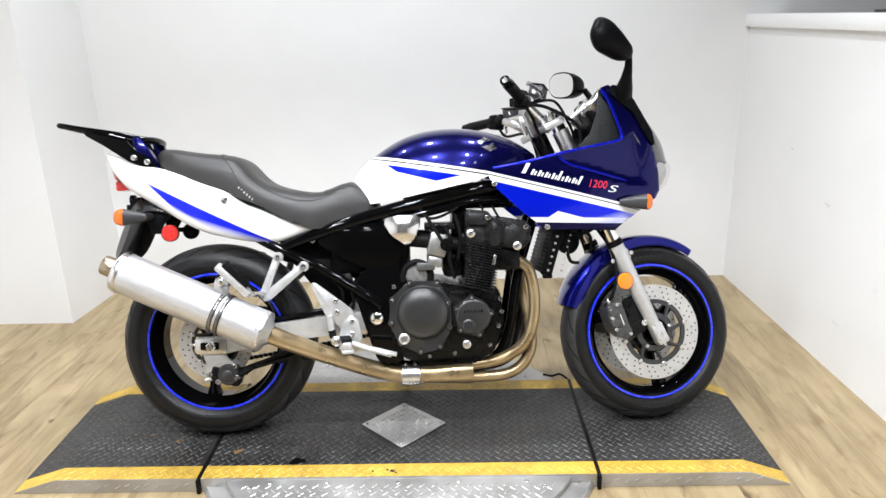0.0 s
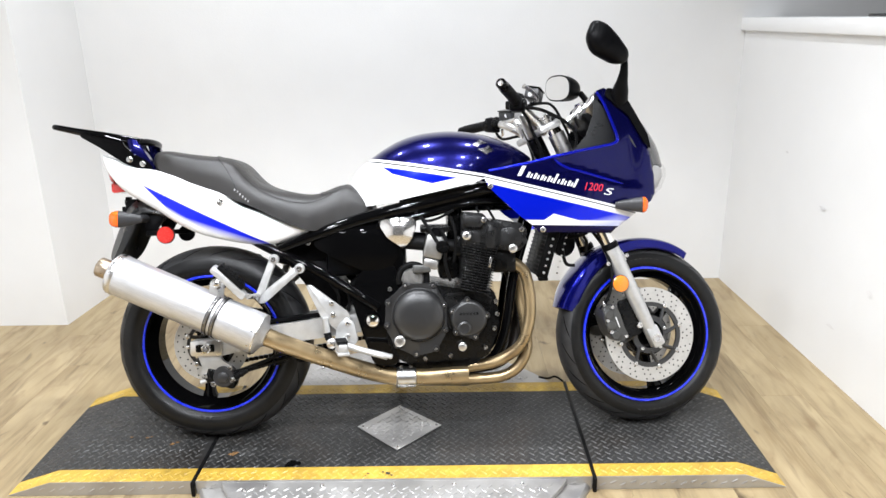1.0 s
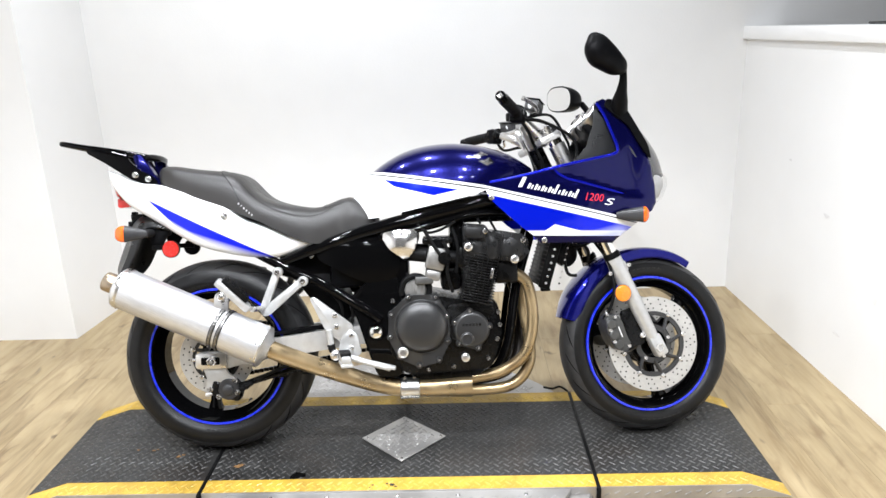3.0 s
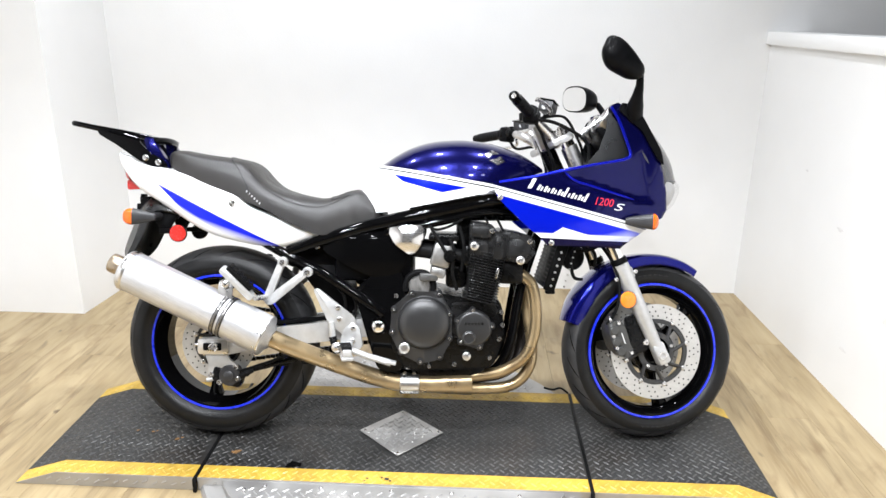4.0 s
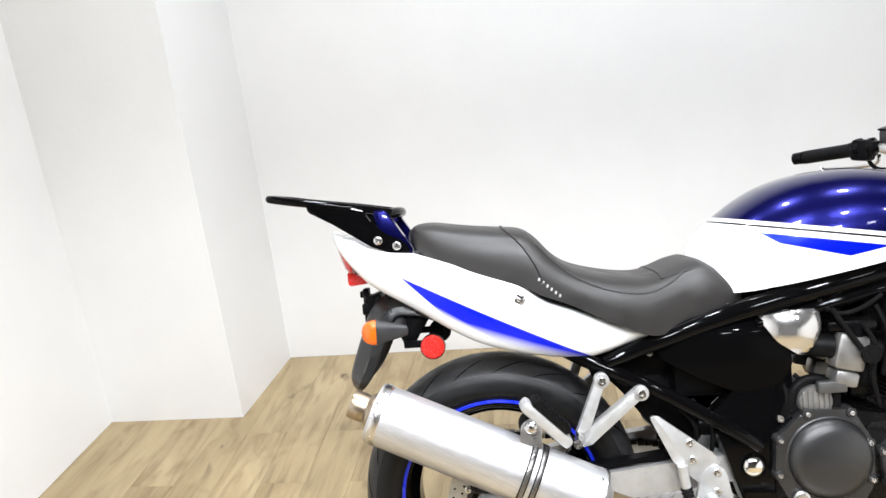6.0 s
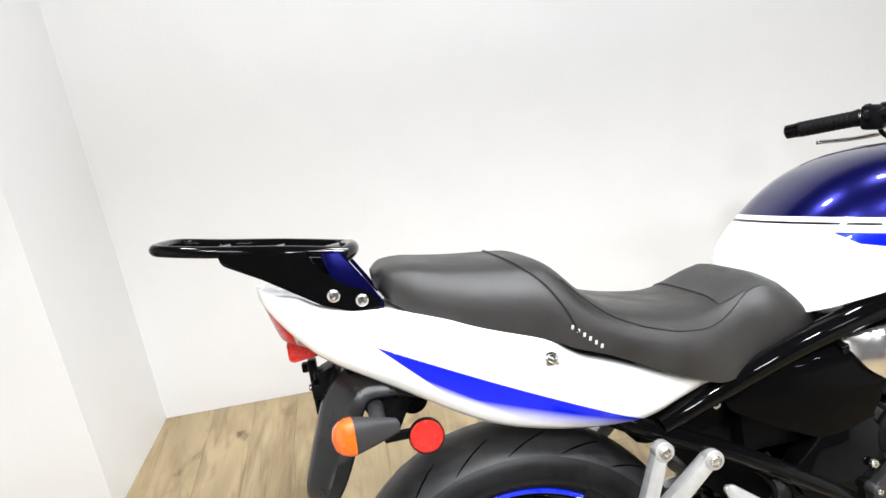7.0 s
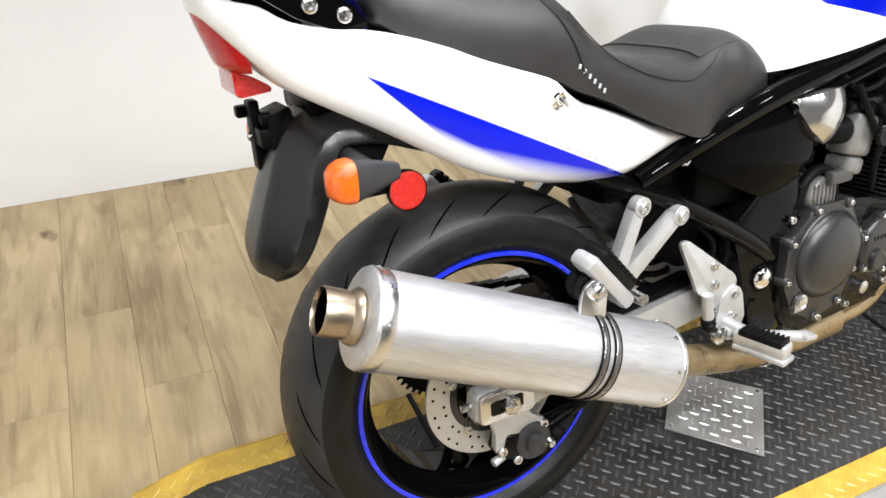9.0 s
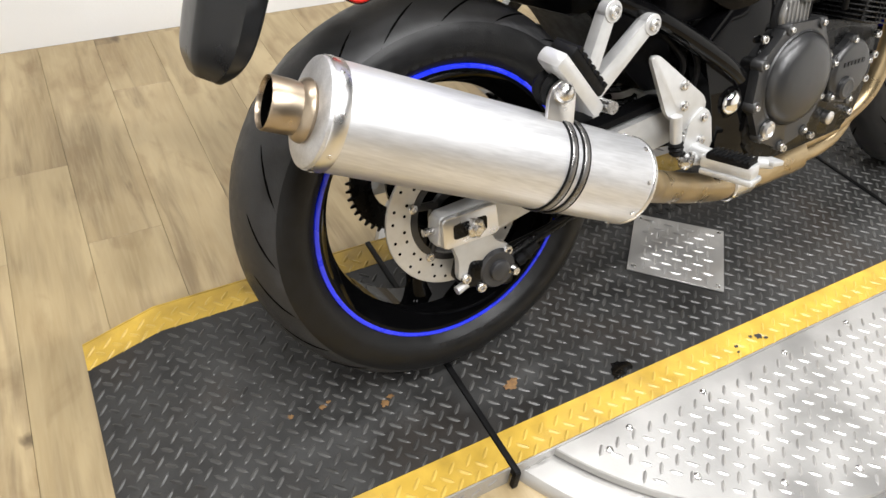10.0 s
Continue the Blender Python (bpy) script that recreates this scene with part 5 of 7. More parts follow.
for s in (-1, 1):
    part("frame_beam", tube(bmesh.new(), [(-0.475, s * 0.136, 0.612), (-0.36, s * 0.140, 0.654), (-0.208, s * 0.142, 0.700), (0.0, s * 0.142, 0.746), (0.150, s * 0.138, 0.777), (0.225, s * 0.125, 0.788)], [0.014, 0.019, 0.021, 0.024, 0.024, 0.018], n=20, res=5), gloss_black, bike, "gloss black main frame beam")
tubes("frame_tube", [
    [(0.19, 0.142, 0.780), (0.26, 0.115, 0.79), (0.31, 0.085, 0.795), (0.36, 0.045, 0.80)],
    [(-0.17, 0.146, 0.674), (0.0, 0.150, 0.712), (0.14, 0.146, 0.742), (0.26, 0.10, 0.74)],
], 0.0125, gloss_black, "gloss black steel frame tube")
tubes("frame_tube", [
    [(-0.56, 0.12, 0.645), (-0.50, 0.130, 0.612), (-0.371, 0.142, 0.548), (-0.233, 0.148, 0.462), (-0.175, 0.142, 0.42)],
    [(0.345, 0.040, 0.76), (0.312, 0.075, 0.66), (0.262, 0.085, 0.50), (0.232, 0.085, 0.33), (0.190, 0.085, 0.240), (0.12, 0.085, 0.214), (-0.05, 0.085, 0.212), (-0.15, 0.10, 0.230), (-0.19, 0.12, 0.30)],
], 0.0155, gloss_black, "gloss black steel frame tube")
for s in (-1, 1):
    plate = part("pivot_plate", slab(bmesh.new(), round_outline([(-0.272, 0.492), (-0.200, 0.555), (-0.112, 0.555), (-0.105, 0.42), (-0.115, 0.235), (-0.190, 0.235), (-0.222, 0.33), (-0.248, 0.42)], 0.02), s * 0.105, s * 0.145, 0.006), gloss_black, bike, "gloss black swingarm pivot plate")
    part("pivot_cap", turned(bmesh.new(), [(-0.004, 0.022), (0.004, 0.022), (0.008, 0.0195), (0.0115, 0.013), (0.0125, 0.0)], (-0.191, s * 0.146, 0.381), (0, s, 0), 32), chrome, plate, "domed chrome pivot cap")
    part("pivot_ring", turned(bmesh.new(), [(0.0, 0.0225), (0.003, 0.026), (0.0, 0.0285)], (-0.191, s * 0.145, 0.381), (0, s, 0), 32), gloss_black, plate)
    cover = part("side_cover", sheet(bmesh.new(), round_outline([(-0.372, 0.648), (-0.30, 0.668), (-0.20, 0.692), (-0.150, 0.692), (-0.118, 0.64), (-0.100, 0.595), (-0.125, 0.545), (-0.165, 0.528), (-0.22, 0.538), (-0.29, 0.572), (-0.365, 0.615)], 0.015), lambda x, z: 0.162 - 0.8 * (x + 0.20) ** 2 - 1.6 * (z - 0.64) ** 2 - 18 * max(0.0, z - 0.655) ** 2, 0.012, 0.012, s), piano_black, bike, "gloss black plastic side cover", sharp=60)
    bolts(cover, [(-0.386, s * 0.139, 0.631)], (0, s, 0), 0.0095, 0.008)
    part("airbox_cover", sheet(bmesh.new(), round_outline([(-0.168, 0.690), (-0.110, 0.702), (-0.050, 0.701), (-0.047, 0.668), (-0.062, 0.630), (-0.087, 0.604), (-0.138, 0.640)], 0.012), lambda x, z: 0.182 - 6.5 * (x + 0.10) ** 2 - 6.5 * (z - 0.662) ** 2, 0.014, 0.008, s), buffed, bike, "triangular chrome airbox cover", sharp=60)
# plain black masses, added to block the view through the frame
part("airbox", box(bmesh.new(), (-0.335, -0.118, 0.520), (-0.085, 0.118, 0.700), 0.02), black_plastic, bike, "black airbox")
part("subframe_fill", box(bmesh.new(), (-0.50, -0.09, 0.560), (-0.30, 0.09, 0.690), 0.02), black_plastic, bike)
part("inner_guard", slab(bmesh.new(), round_outline([(-0.50, 0.60), (-0.36, 0.60), (-0.29, 0.50), (-0.27, 0.42), (-0.33, 0.41), (-0.39, 0.47), (-0.44, 0.54)], 0.02), -0.085, 0.085, 0.006), black_plastic, bike)
part("spine", box(bmesh.new(), (-0.10, -0.06, 0.715), (0.34, 0.06, 0.80), 0.02), engine_black, bike)
for k, (a, b) in enumerate((((-0.30, -0.12, 0.52), (-0.27, -0.125, 0.40)), ((-0.34, -0.115, 0.52), (-0.30, -0.12, 0.42)))):
    part("hose", tube(bmesh.new(), [a, ((a[0] + b[0]) / 2 + 0.02, -0.13, (a[2] + b[2]) / 2), b], 0.005, n=8), rubber_soft, bike)

# ---- engine
engine = part("engine", slab(bmesh.new(), round_outline([(-0.150, 0.300), (-0.145, 0.455), (-0.07, 0.500), (0.075, 0.475), (0.195, 0.465), (0.208, 0.36), (0.170, 0.250), (-0.10, 0.240)], 0.02), -0.150, 0.150, 0.012), engine_black, bike, "black four-cylinder engine with grey covers")
part("oil_pan", box(bmesh.new(), (-0.09, -0.11, 0.200), (0.15, 0.11, 0.255), 0.016), engine_black, engine)


def bolted_cover(name, label, centre, ring, profile, reach, n=56):
    """A flange with a lobe round each bolt of the ring, and a domed lid turned on it."""
    c = Vector((centre[0], 0, centre[1]))
    outline = []
    for i, (x, z) in enumerate(ring):
        nx, nz = ring[(i + 1) % len(ring)]
        for px, pz, grow in ((x, z, reach), ((x + nx) / 2, (z + nz) / 2, reach * 0.75)):
            d = Vector((px, 0, pz)) - c
            q = c + d.normalized() * (d.length + grow)
            outline.append((q.x, q.z))
    flange = part(name, slab(bmesh.new(), round_outline(outline, 0.02), -0.164, -0.125, 0.004), engine_grey, bike, label)
    part("lid", turned(bmesh.new(), profile, (centre[0], -0.160, centre[1]), (0, -1, 0), n), engine_grey, flange)
    for x, z in ring:
        part("bolt_boss", turned(bmesh.new(), [(-0.03, 0.0105), (0.004, 0.0105), (0.006, 0.009)], (x, -0.162, z), (0, -1, 0), 16), engine_grey, flange)
        part("bolt", bolt(bmesh.new(), (x, -0.167, z), (0, -1, 0), 0.0052, 0.005), bolt_steel, flange)
    return flange


cover = bolted_cover("clutch_cover", "satin grey round clutch cover", (-0.046, 0.395), [(0.033, 0.423), (0.0, 0.486), (-0.085, 0.488), (-0.141, 0.437), (-0.146, 0.365), (-0.118, 0.303), (-0.058, 0.273), (0.004, 0.288), (0.034, 0.347)],
                     [(-0.01, 0.086), (0.004, 0.086), (0.0065, 0.083), (0.005, 0.081), (0.014, 0.079), (0.022, 0.071), (0.0275, 0.058), (0.031, 0.040), (0.0325, 0.020), (0.033, 0.0)], 0.009)
part("oil_filler", turned(bmesh.new(), [(0, 0.017), (0.006, 0.017), (0.008, 0.013), (0.004, 0.009), (0.008, 0.008)], (-0.108, -0.166, 0.316), (0, -1, 0), 24), machined, cover, "bright screw plug")
# starter clutch housing above it, ribbed
hump = part("starter_housing", turned(bmesh.new(), [(-0.08, 0.034), (0.0, 0.034), (0.004, 0.031), (0.005, 0.0)], (-0.062, -0.150, 0.508), (0, -1, 0), 32), carb_alloy, bike, "grey ribbed round starter housing")
for k in range(6):
    part("rib", box(bmesh.new(), (-0.088 + 0.0105 * k - 0.0012, -0.158, 0.508 - 0.024), (-0.088 + 0.0105 * k + 0.0012, -0.152, 0.508 + 0.024), 0.0008), carb_alloy, hump)
part("breather_hose", tube(bmesh.new(), [around((-0.062, 0, 0.508), 0.045, d, -0.140) for d in (-20, 20, 60, 100, 140, 180, 200)], 0.010, n=12), rubber_soft, bike, "black hose curling over the starter housing")
ign = bolted_cover("ignition_cover", "satin grey ignition cover", (0.110, 0.380), [(0.166, 0.388), (0.106, 0.437), (0.058, 0.403), (0.069, 0.337), (0.128, 0.321)],
                   [(-0.01, 0.057), (0.004, 0.057), (0.008, 0.054), (0.011, 0.050), (0.012, 0.046), (0.0125, 0.0)], 0.010, 40)
part("crank_cap", turned(bmesh.new(), [(0, 0.022), (0.007, 0.021), (0.010, 0.016), (0.009, 0.010), (0.010, 0.0)], (0.094, -0.171, 0.351), (0, -1, 0), 28), engine_grey, ign)
for k in range(6):
    part("letter_bar", box(bmesh.new(), (0.080 + 0.0105 * k, -0.1738, 0.392), (0.087 + 0.0105 * k, -0.1722, 0.400)), head_paint, ign)
part("engine_bridge", slab(bmesh.new(), round_outline([(0.035, 0.458), (0.09, 0.462), (0.185, 0.450), (0.185, 0.42), (0.06, 0.34), (0.04, 0.36)], 0.01), -0.150, -0.135, 0.003), engine_grey, bike)
part("drain_boss", turned(bmesh.new(), [(0, 0.013), (0.012, 0.013), (0.014, 0.009)], (0.088, -0.150, 0.290), (0, -1, 0), 20), machined, engine)
bolts(engine, [(0.196, -0.152, 0.43), (0.20, -0.152, 0.39), (0.16, -0.150, 0.285), (0.05, -0.150, 0.262), (-0.03, -0.150, 0.256), (-0.135, -0.150, 0.478), (0.19, -0.150, 0.345)], (0, -1, 0), 0.0075, 0.008)

BLOCK = [(0.0, 0.080, 0.178), (0.6, 0.090, 0.194), (1.0, 0.097, 0.208)]
tilt = radians(13)


def block_box(s0, s1, grow, y, bevel):
    """A slice of the forward-leaning cylinder block, s along its height."""
    s = (s0 + s1) / 2
    _, a, b = interp(BLOCK, s)
    z0, z1 = 0.462 + 0.165 * s0, 0.462 + 0.165 * s1
    out = bmesh.new()
    mid = (a + b) / 2
    box(out, (a - mid - grow, -y, -(z1 - z0) / 2), (b - mid + grow, y, (z1 - z0) / 2), bevel, m=Matrix.Translation((mid, 0, (z0 + z1) / 2)) @ Matrix.Rotation(tilt, 4, "Y"), seg=1)
    return out


block = part("cylinder_block", block_box(0, 1.0, -0.012, 0.178, 0.006), engine_black, bike, "black finned cylinder block")
for k in range(19):
    part("cooling_fin", block_box(0.02 + k * 0.051, 0.02 + k * 0.051 + 0.016, 0.0, 0.188, 0.0008), head_paint, block)
for k in range(5):
    f = bmesh.new()
    box(f, (-0.0007, -0.1885, 0.0), (0.0007, -0.17, 0.150), 0.0, m=Matrix.Translation((0.118 + 0.011 * k, 0, 0.470)) @ Matrix.Rotation(radians(8 + 2.4 * k), 4, "Y"))
    part("fin_damper", f, engine_black, block)
part("maker_plate", box(bmesh.new(), (-0.004, -0.192, -0.016), (0.004, -0.187, 0.016), 0.001, m=Matrix.Translation((0.178, 0, 0.556)) @ Matrix.Rotation(tilt, 4, "Y")), bolt_steel, block)
head = part("cylinder_head", slab(bmesh.new(), round_outline([(0.093, 0.606), (0.092, 0.656), (0.19, 0.648), (0.29, 0.634), (0.298, 0.618), (0.268, 0.586)], 0.006), -0.180, 0.180, 0.004), head_paint, bike, "dark grey finned cylinder head")
# rounded towers and caps on the end of the head
for name, rows, y in (("cam_end_cap", [(0.097, 0.668), (0.098, 0.706), (0.158, 0.704), (0.160, 0.664)], 0.192),
                      ("plug_tower", [(0.163, 0.600), (0.172, 0.676), (0.201, 0.668), (0.197, 0.598)], 0.190),
                      ("cam_chain_tower", [(0.205, 0.600), (0.214, 0.660), (0.240, 0.669), (0.282, 0.648), (0.276, 0.604), (0.240, 0.588)], 0.191),
                      ("port_boss", [(0.100, 0.614), (0.098, 0.660), (0.150, 0.655), (0.150, 0.608)], 0.187)):
    for side in (-1, 1):
        part(name, slab(bmesh.new(), round_outline(rows, 0.010), side * 0.165, side * y, 0.006), head_paint, head)
part("exhaust_port", box(bmesh.new(), (0.185, -0.165, 0.520), (0.262, 0.165, 0.600), 0.012), engine_black, head)
top = part("valve_cover", slab(bmesh.new(), round_outline([(0.093, 0.652), (0.092, 0.706), (0.102, 0.714), (0.162, 0.707), (0.174, 0.688), (0.188, 0.679), (0.204, 0.688), (0.278, 0.674), (0.296, 0.655), (0.293, 0.630)], 0.007), -0.178, 0.178, 0.007), head_paint, bike, "dark grey two-humped valve cover")
for x, z, h in ((0.100, 0.682, 0.024), (0.130, 0.682, 0.024), (0.158, 0.680, 0.022), (0.216, 0.664, 0.018), (0.246, 0.658, 0.018), (0.280, 0.650, 0.016)):
    part("cover_rib", box(bmesh.new(), (x - 0.0035, -0.183, z - h), (x + 0.0035, -0.172, z + h), 0.002), head_paint, top)
bolts(top, [(0.161, -0.190, 0.687), (0.277, -0.190, 0.655)], (0, -1, 0), 0.008, 0.006)
for x, z, r in ((0.107, 0.640, 0.013), (0.249, 0.597, 0.013)):
    part("head_plug", turned(bmesh.new(), [(0, r), (0.008, r), (0.010, r * 0.8), (0.0105, r * 0.45), (0.006, r * 0.4)], (x, -0.188, z), (0, -1, 0), 24), machined, head, "bright round head plug")
for x0, z0 in ((0.150, 0.62), (0.20, 0.592), (0.235, 0.645)):
    part("plug_lead", tube(bmesh.new(), [(x0, -0.15, z0 + 0.09), (x0 - 0.02, -0.13, z0 + 0.13), (x0 - 0.03, -0.09, z0 + 0.15)], 0.004, n=8), rubber_soft, head)

# carburettors, intake stubs
for k, y in enumerate((-0.145, -0.05, 0.05, 0.145)):
    carb = part("carburettor", box(bmesh.new(), (-0.030, -0.026, -0.045), (0.032, 0.026, 0.030), 0.010, m=Matrix.Translation((0.008, y, 0.615)) @ Matrix.Rotation(radians(14), 4, "Y")), carb_alloy, bike, "bare aluminium carburettor")
    part("diaphragm_cap", turned(bmesh.new(), [(0, 0.027), (0.020, 0.027), (0.026, 0.022), (0.027, 0.0)], (0.014, y, 0.640), (0.2, 0, 1), 24), black_plastic, carb, "black diaphragm cap")
    part("float_bowl", box(bmesh.new(), (-0.022, -0.024, -0.078), (0.026, 0.024, -0.046), 0.008, m=Matrix.Translation((0.008, y, 0.615)) @ Matrix.Rotation(radians(14), 4, "Y")), carb_alloy, carb)
    part("intake_stub", tube(bmesh.new(), [(0.035, y, 0.612), (0.07, y, 0.606), (0.105, y, 0.60)], 0.021, n=16), rubber_soft, carb)
    part("airbox_boot", tube(bmesh.new(), [(-0.09, y * 0.8, 0.625), (-0.05, y * 0.95, 0.622), (-0.02, y, 0.618)], 0.024, n=16), rubber_soft, carb)
part("throttle_pulley", turned(bmesh.new(), [(0, 0.018), (0.004, 0.02), (0.008, 0.018)], (0.032, -0.185, 0.607), (0, -1, 0), 20), engine_black, bike)
for p in ([(0.03, -0.175, 0.66), (0.045, -0.18, 0.62), (0.04, -0.175, 0.56), (0.055, -0.165, 0.50)], [(-0.03, -0.17, 0.70), (0.0, -0.175, 0.65), (0.025, -0.18, 0.61)], [(0.06, -0.16, 0.70), (0.075, -0.17, 0.64), (0.068, -0.16, 0.56)]):
    part("hose", tube(bmesh.new(), p, 0.0055, n=8), rubber_soft, bike)
# black boxes added as dark fill in the see-through gap behind the carburettors
part("gap_filler_low", box(bmesh.new(), (0.020, -0.120, 0.500), (0.085, 0.120, 0.585), 0.015), engine_black, bike)
part("carb_rail", box(bmesh.new(), (-0.035, -0.165, 0.652), (0.060, 0.165, 0.672), 0.005), engine_black, bike)
part("gap_filler_high", box(bmesh.new(), (0.055, -0.115, 0.625), (0.100, 0.115, 0.745), 0.012), engine_black, bike)
part("intake_flange", box(bmesh.new(), (0.072, -0.172, 0.575), (0.100, 0.172, 0.640), 0.010), engine_black, bike)
for p in ([(-0.05, -0.150, 0.72), (-0.02, -0.165, 0.69), (0.02, -0.172, 0.695), (0.07, -0.165, 0.72)], [(-0.09, -0.12, 0.56), (-0.06, -0.14, 0.53), (-0.02, -0.145, 0.515)]):
    part("hose", tube(bmesh.new(), p, 0.0045, n=8), rubber_soft, bike)
part("choke_bracket", box(bmesh.new(), (-0.062, -0.168, 0.528), (-0.005, -0.150, 0.552), 0.004), carb_grey, bike)

# oil cooler
cooler = part("oil_cooler", box(bmesh.new(), (-0.014, -0.135, -0.075), (0.014, 0.135, 0.075), 0.004, m=Matrix.Translation((0.366, 0, 0.572)) @ Matrix.Rotation(radians(17), 4, "Y")), cooler_black, bike, "black oil cooler core")
for k in range(11):
    part("cooler_fin", box(bmesh.new(), (-0.016, -0.138, -0.070 + 0.0135 * k), (0.017, 0.138, -0.0655 + 0.0135 * k), 0.0, m=Matrix.Translation((0.366, 0, 0.572)) @ Matrix.Rotation(radians(17), 4, "Y")), cooler_black, cooler)
part("cooler_tank", box(bmesh.new(), (-0.018, -0.150, -0.078), (0.018, -0.132, 0.078), 0.005, m=Matrix.Translation((0.366, 0, 0.572)) @ Matrix.Rotation(radians(17), 4, "Y")), cooler_black, cooler)
for k in range(6):
    part("cooler_stud", bolt(bmesh.new(), (0.350 + 0.0062 * k, -0.151, 0.515 + 0.021 * k), (0, -1, 0), 0.004, 0.003), machined, cooler)
for k in range(7):
    part("cooler_stud", bolt(bmesh.new(), (0.392 + 0.0052 * k, -0.148, 0.512 + 0.0185 * k), (0, -1, 0), 0.003, 0.003), machined, cooler)
part("cooler_mount", box(bmesh.new(), (0.335, -0.146, 0.488), (0.365, -0.120, 0.500), 0.004), cooler_black, cooler)
part("horn", turned(bmesh.new(), [(-0.012, 0.03), (0, 0.042), (0.012, 0.043), (0.016, 0.034), (0.012, 0.0)], (0.43, -0.05, 0.60), (0.4, -0.9, 0), 28), black_plastic, bike, "black round horn")
for p in ([(0.44, -0.09, 0.64), (0.42, -0.10, 0.60), (0.43, -0.10, 0.54), (0.46, -0.09, 0.53)], [(0.47, -0.08, 0.65), (0.50, -0.09, 0.61), (0.50, -0.08, 0.57)], [(0.53, -0.10, 0.66), (0.49, -0.10, 0.63), (0.44, -0.07, 0.62)]):
    part("wiring", tube(bmesh.new(), p, 0.0055, n=8), rubber_soft, bike)

# ---- exhaust
HEADERS = (
    [(0.236, -0.122, 0.552), (0.262, -0.122, 0.545), (0.293, -0.122, 0.515), (0.307, -0.121, 0.455), (0.309, -0.120, 0.390), (0.300, -0.118, 0.335), (0.283, -0.115, 0.290), (0.250, -0.108, 0.256), (0.19, -0.10, 0.226), (0.10, -0.092, 0.211)],
    [(0.236, -0.045, 0.552), (0.256, -0.045, 0.540), (0.280, -0.047, 0.490), (0.290, -0.050, 0.420), (0.302, -0.062, 0.330), (0.304, -0.070, 0.275), (0.294, -0.074, 0.236), (0.266, -0.075, 0.197), (0.212, -0.074, 0.171), (0.10, -0.072, 0.166)],
    [(0.236, 0.045, 0.552), (0.250, 0.045, 0.540), (0.270, 0.044, 0.490), (0.280, 0.040, 0.400), (0.280, 0.020, 0.300), (0.255, 0.0, 0.235), (0.20, -0.012, 0.20), (0.10, -0.030, 0.190)],
    [(0.236, 0.122, 0.552), (0.250, 0.122, 0.540), (0.265, 0.120, 0.490), (0.275, 0.110, 0.400), (0.270, 0.080, 0.300), (0.245, 0.050, 0.230), (0.19, 0.028, 0.195), (0.10, -0.010, 0.185)],
)
# the two far headers take the steel with shade painted in
for k, path in enumerate(HEADERS):
    pipe = part("exhaust_header", tube(bmesh.new(), path, 0.0185, n=18, res=6), gold_pipe if k < 2 else shaded_pipe, bike, "heat-tanned steel exhaust header" if k < 2 else "far steel exhaust header, shade in its colour")
    part("header_flange", turned(bmesh.new(), [(-0.006, 0.032), (0.004, 0.032), (0.008, 0.025), (0.016, 0.0225)], (0.243, path[0][1], 0.553), (1, 0, -0.25), 24), machined, pipe, "bright header flange")
part("collector", skin(bmesh.new(), [[(x, y + w * math.copysign(abs(math.cos(a)) ** 0.8, math.cos(a)), z + h * math.copysign(abs(math.sin(a)) ** 0.8, math.sin(a))) for a in [2 * math.pi * j / 24 for j in range(24)]] for x, y, z, w, h in ((0.108, -0.052, 0.188, 0.070, 0.044), (0.085, -0.056, 0.188, 0.068, 0.043), (0.03, -0.075, 0.187, 0.050, 0.036), (-0.02, -0.092, 0.186, 0.036, 0.030), (-0.05, -0.099, 0.187, 0.0295, 0.0285), (-0.07, -0.10, 0.188, 0.0285, 0.0285))]), gold_pipe, bike, "tapering heat-tanned exhaust collector")
clamp = part("pipe_clamp", turned(bmesh.new(), [(0, 0.031), (0.003, 0.034), (0.060, 0.034), (0.063, 0.031)], (-0.062, -0.100, 0.188), (-1, -0.06, 0.02), 28), machined, bike, "bright band clamp")
for dx in (-0.078, -0.108):
    part("clamp_bolt", rod(bmesh.new(), (dx, -0.115, 0.222), (dx, -0.088, 0.222), 0.006, n=10), bolt_steel, clamp)
part("exhaust_pipe", tube(bmesh.new(), [(-0.10, -0.102, 0.189), (-0.150, -0.110, 0.196), (-0.225, -0.125, 0.220), (-0.312, -0.148, 0.256), (-0.40, -0.178, 0.296), (-0.47, -0.216, 0.334), (-0.53, -0.236, 0.366)], 0.0275, n=24, res=6), gold_pipe, bike, "heat-tanned exhaust pipe to the muffler")
MF, MR = Vector((-0.520, -0.240, 0.363)), Vector((-0.955, -0.204, 0.558))
axis = (MR - MF).normalized()
ML = (MR - MF).length
muffler = part("muffler", turned(bmesh.new(), [(-0.018, 0.030), (-0.006, 0.044), (-0.001, 0.059), (0.003, 0.0625), (ML - 0.004, 0.0625), (ML + 0.001, 0.0615), (ML + 0.003, 0.0585), (ML + 0.004, 0.030)], MF, axis, 64), brushed, bike, "brushed aluminium oval muffler can")
for s, wide in ((0.001, 0.007), (ML - 0.021, 0.018)):
    part("end_band", turned(bmesh.new(), [(s, 0.0630), (s + 0.001, 0.0637), (s + wide - 0.001, 0.0637), (s + wide, 0.0630)], MF, axis, 64), machined, muffler, "polished riveted end band")
u = axis.orthogonal().normalized()
v = axis.cross(u)
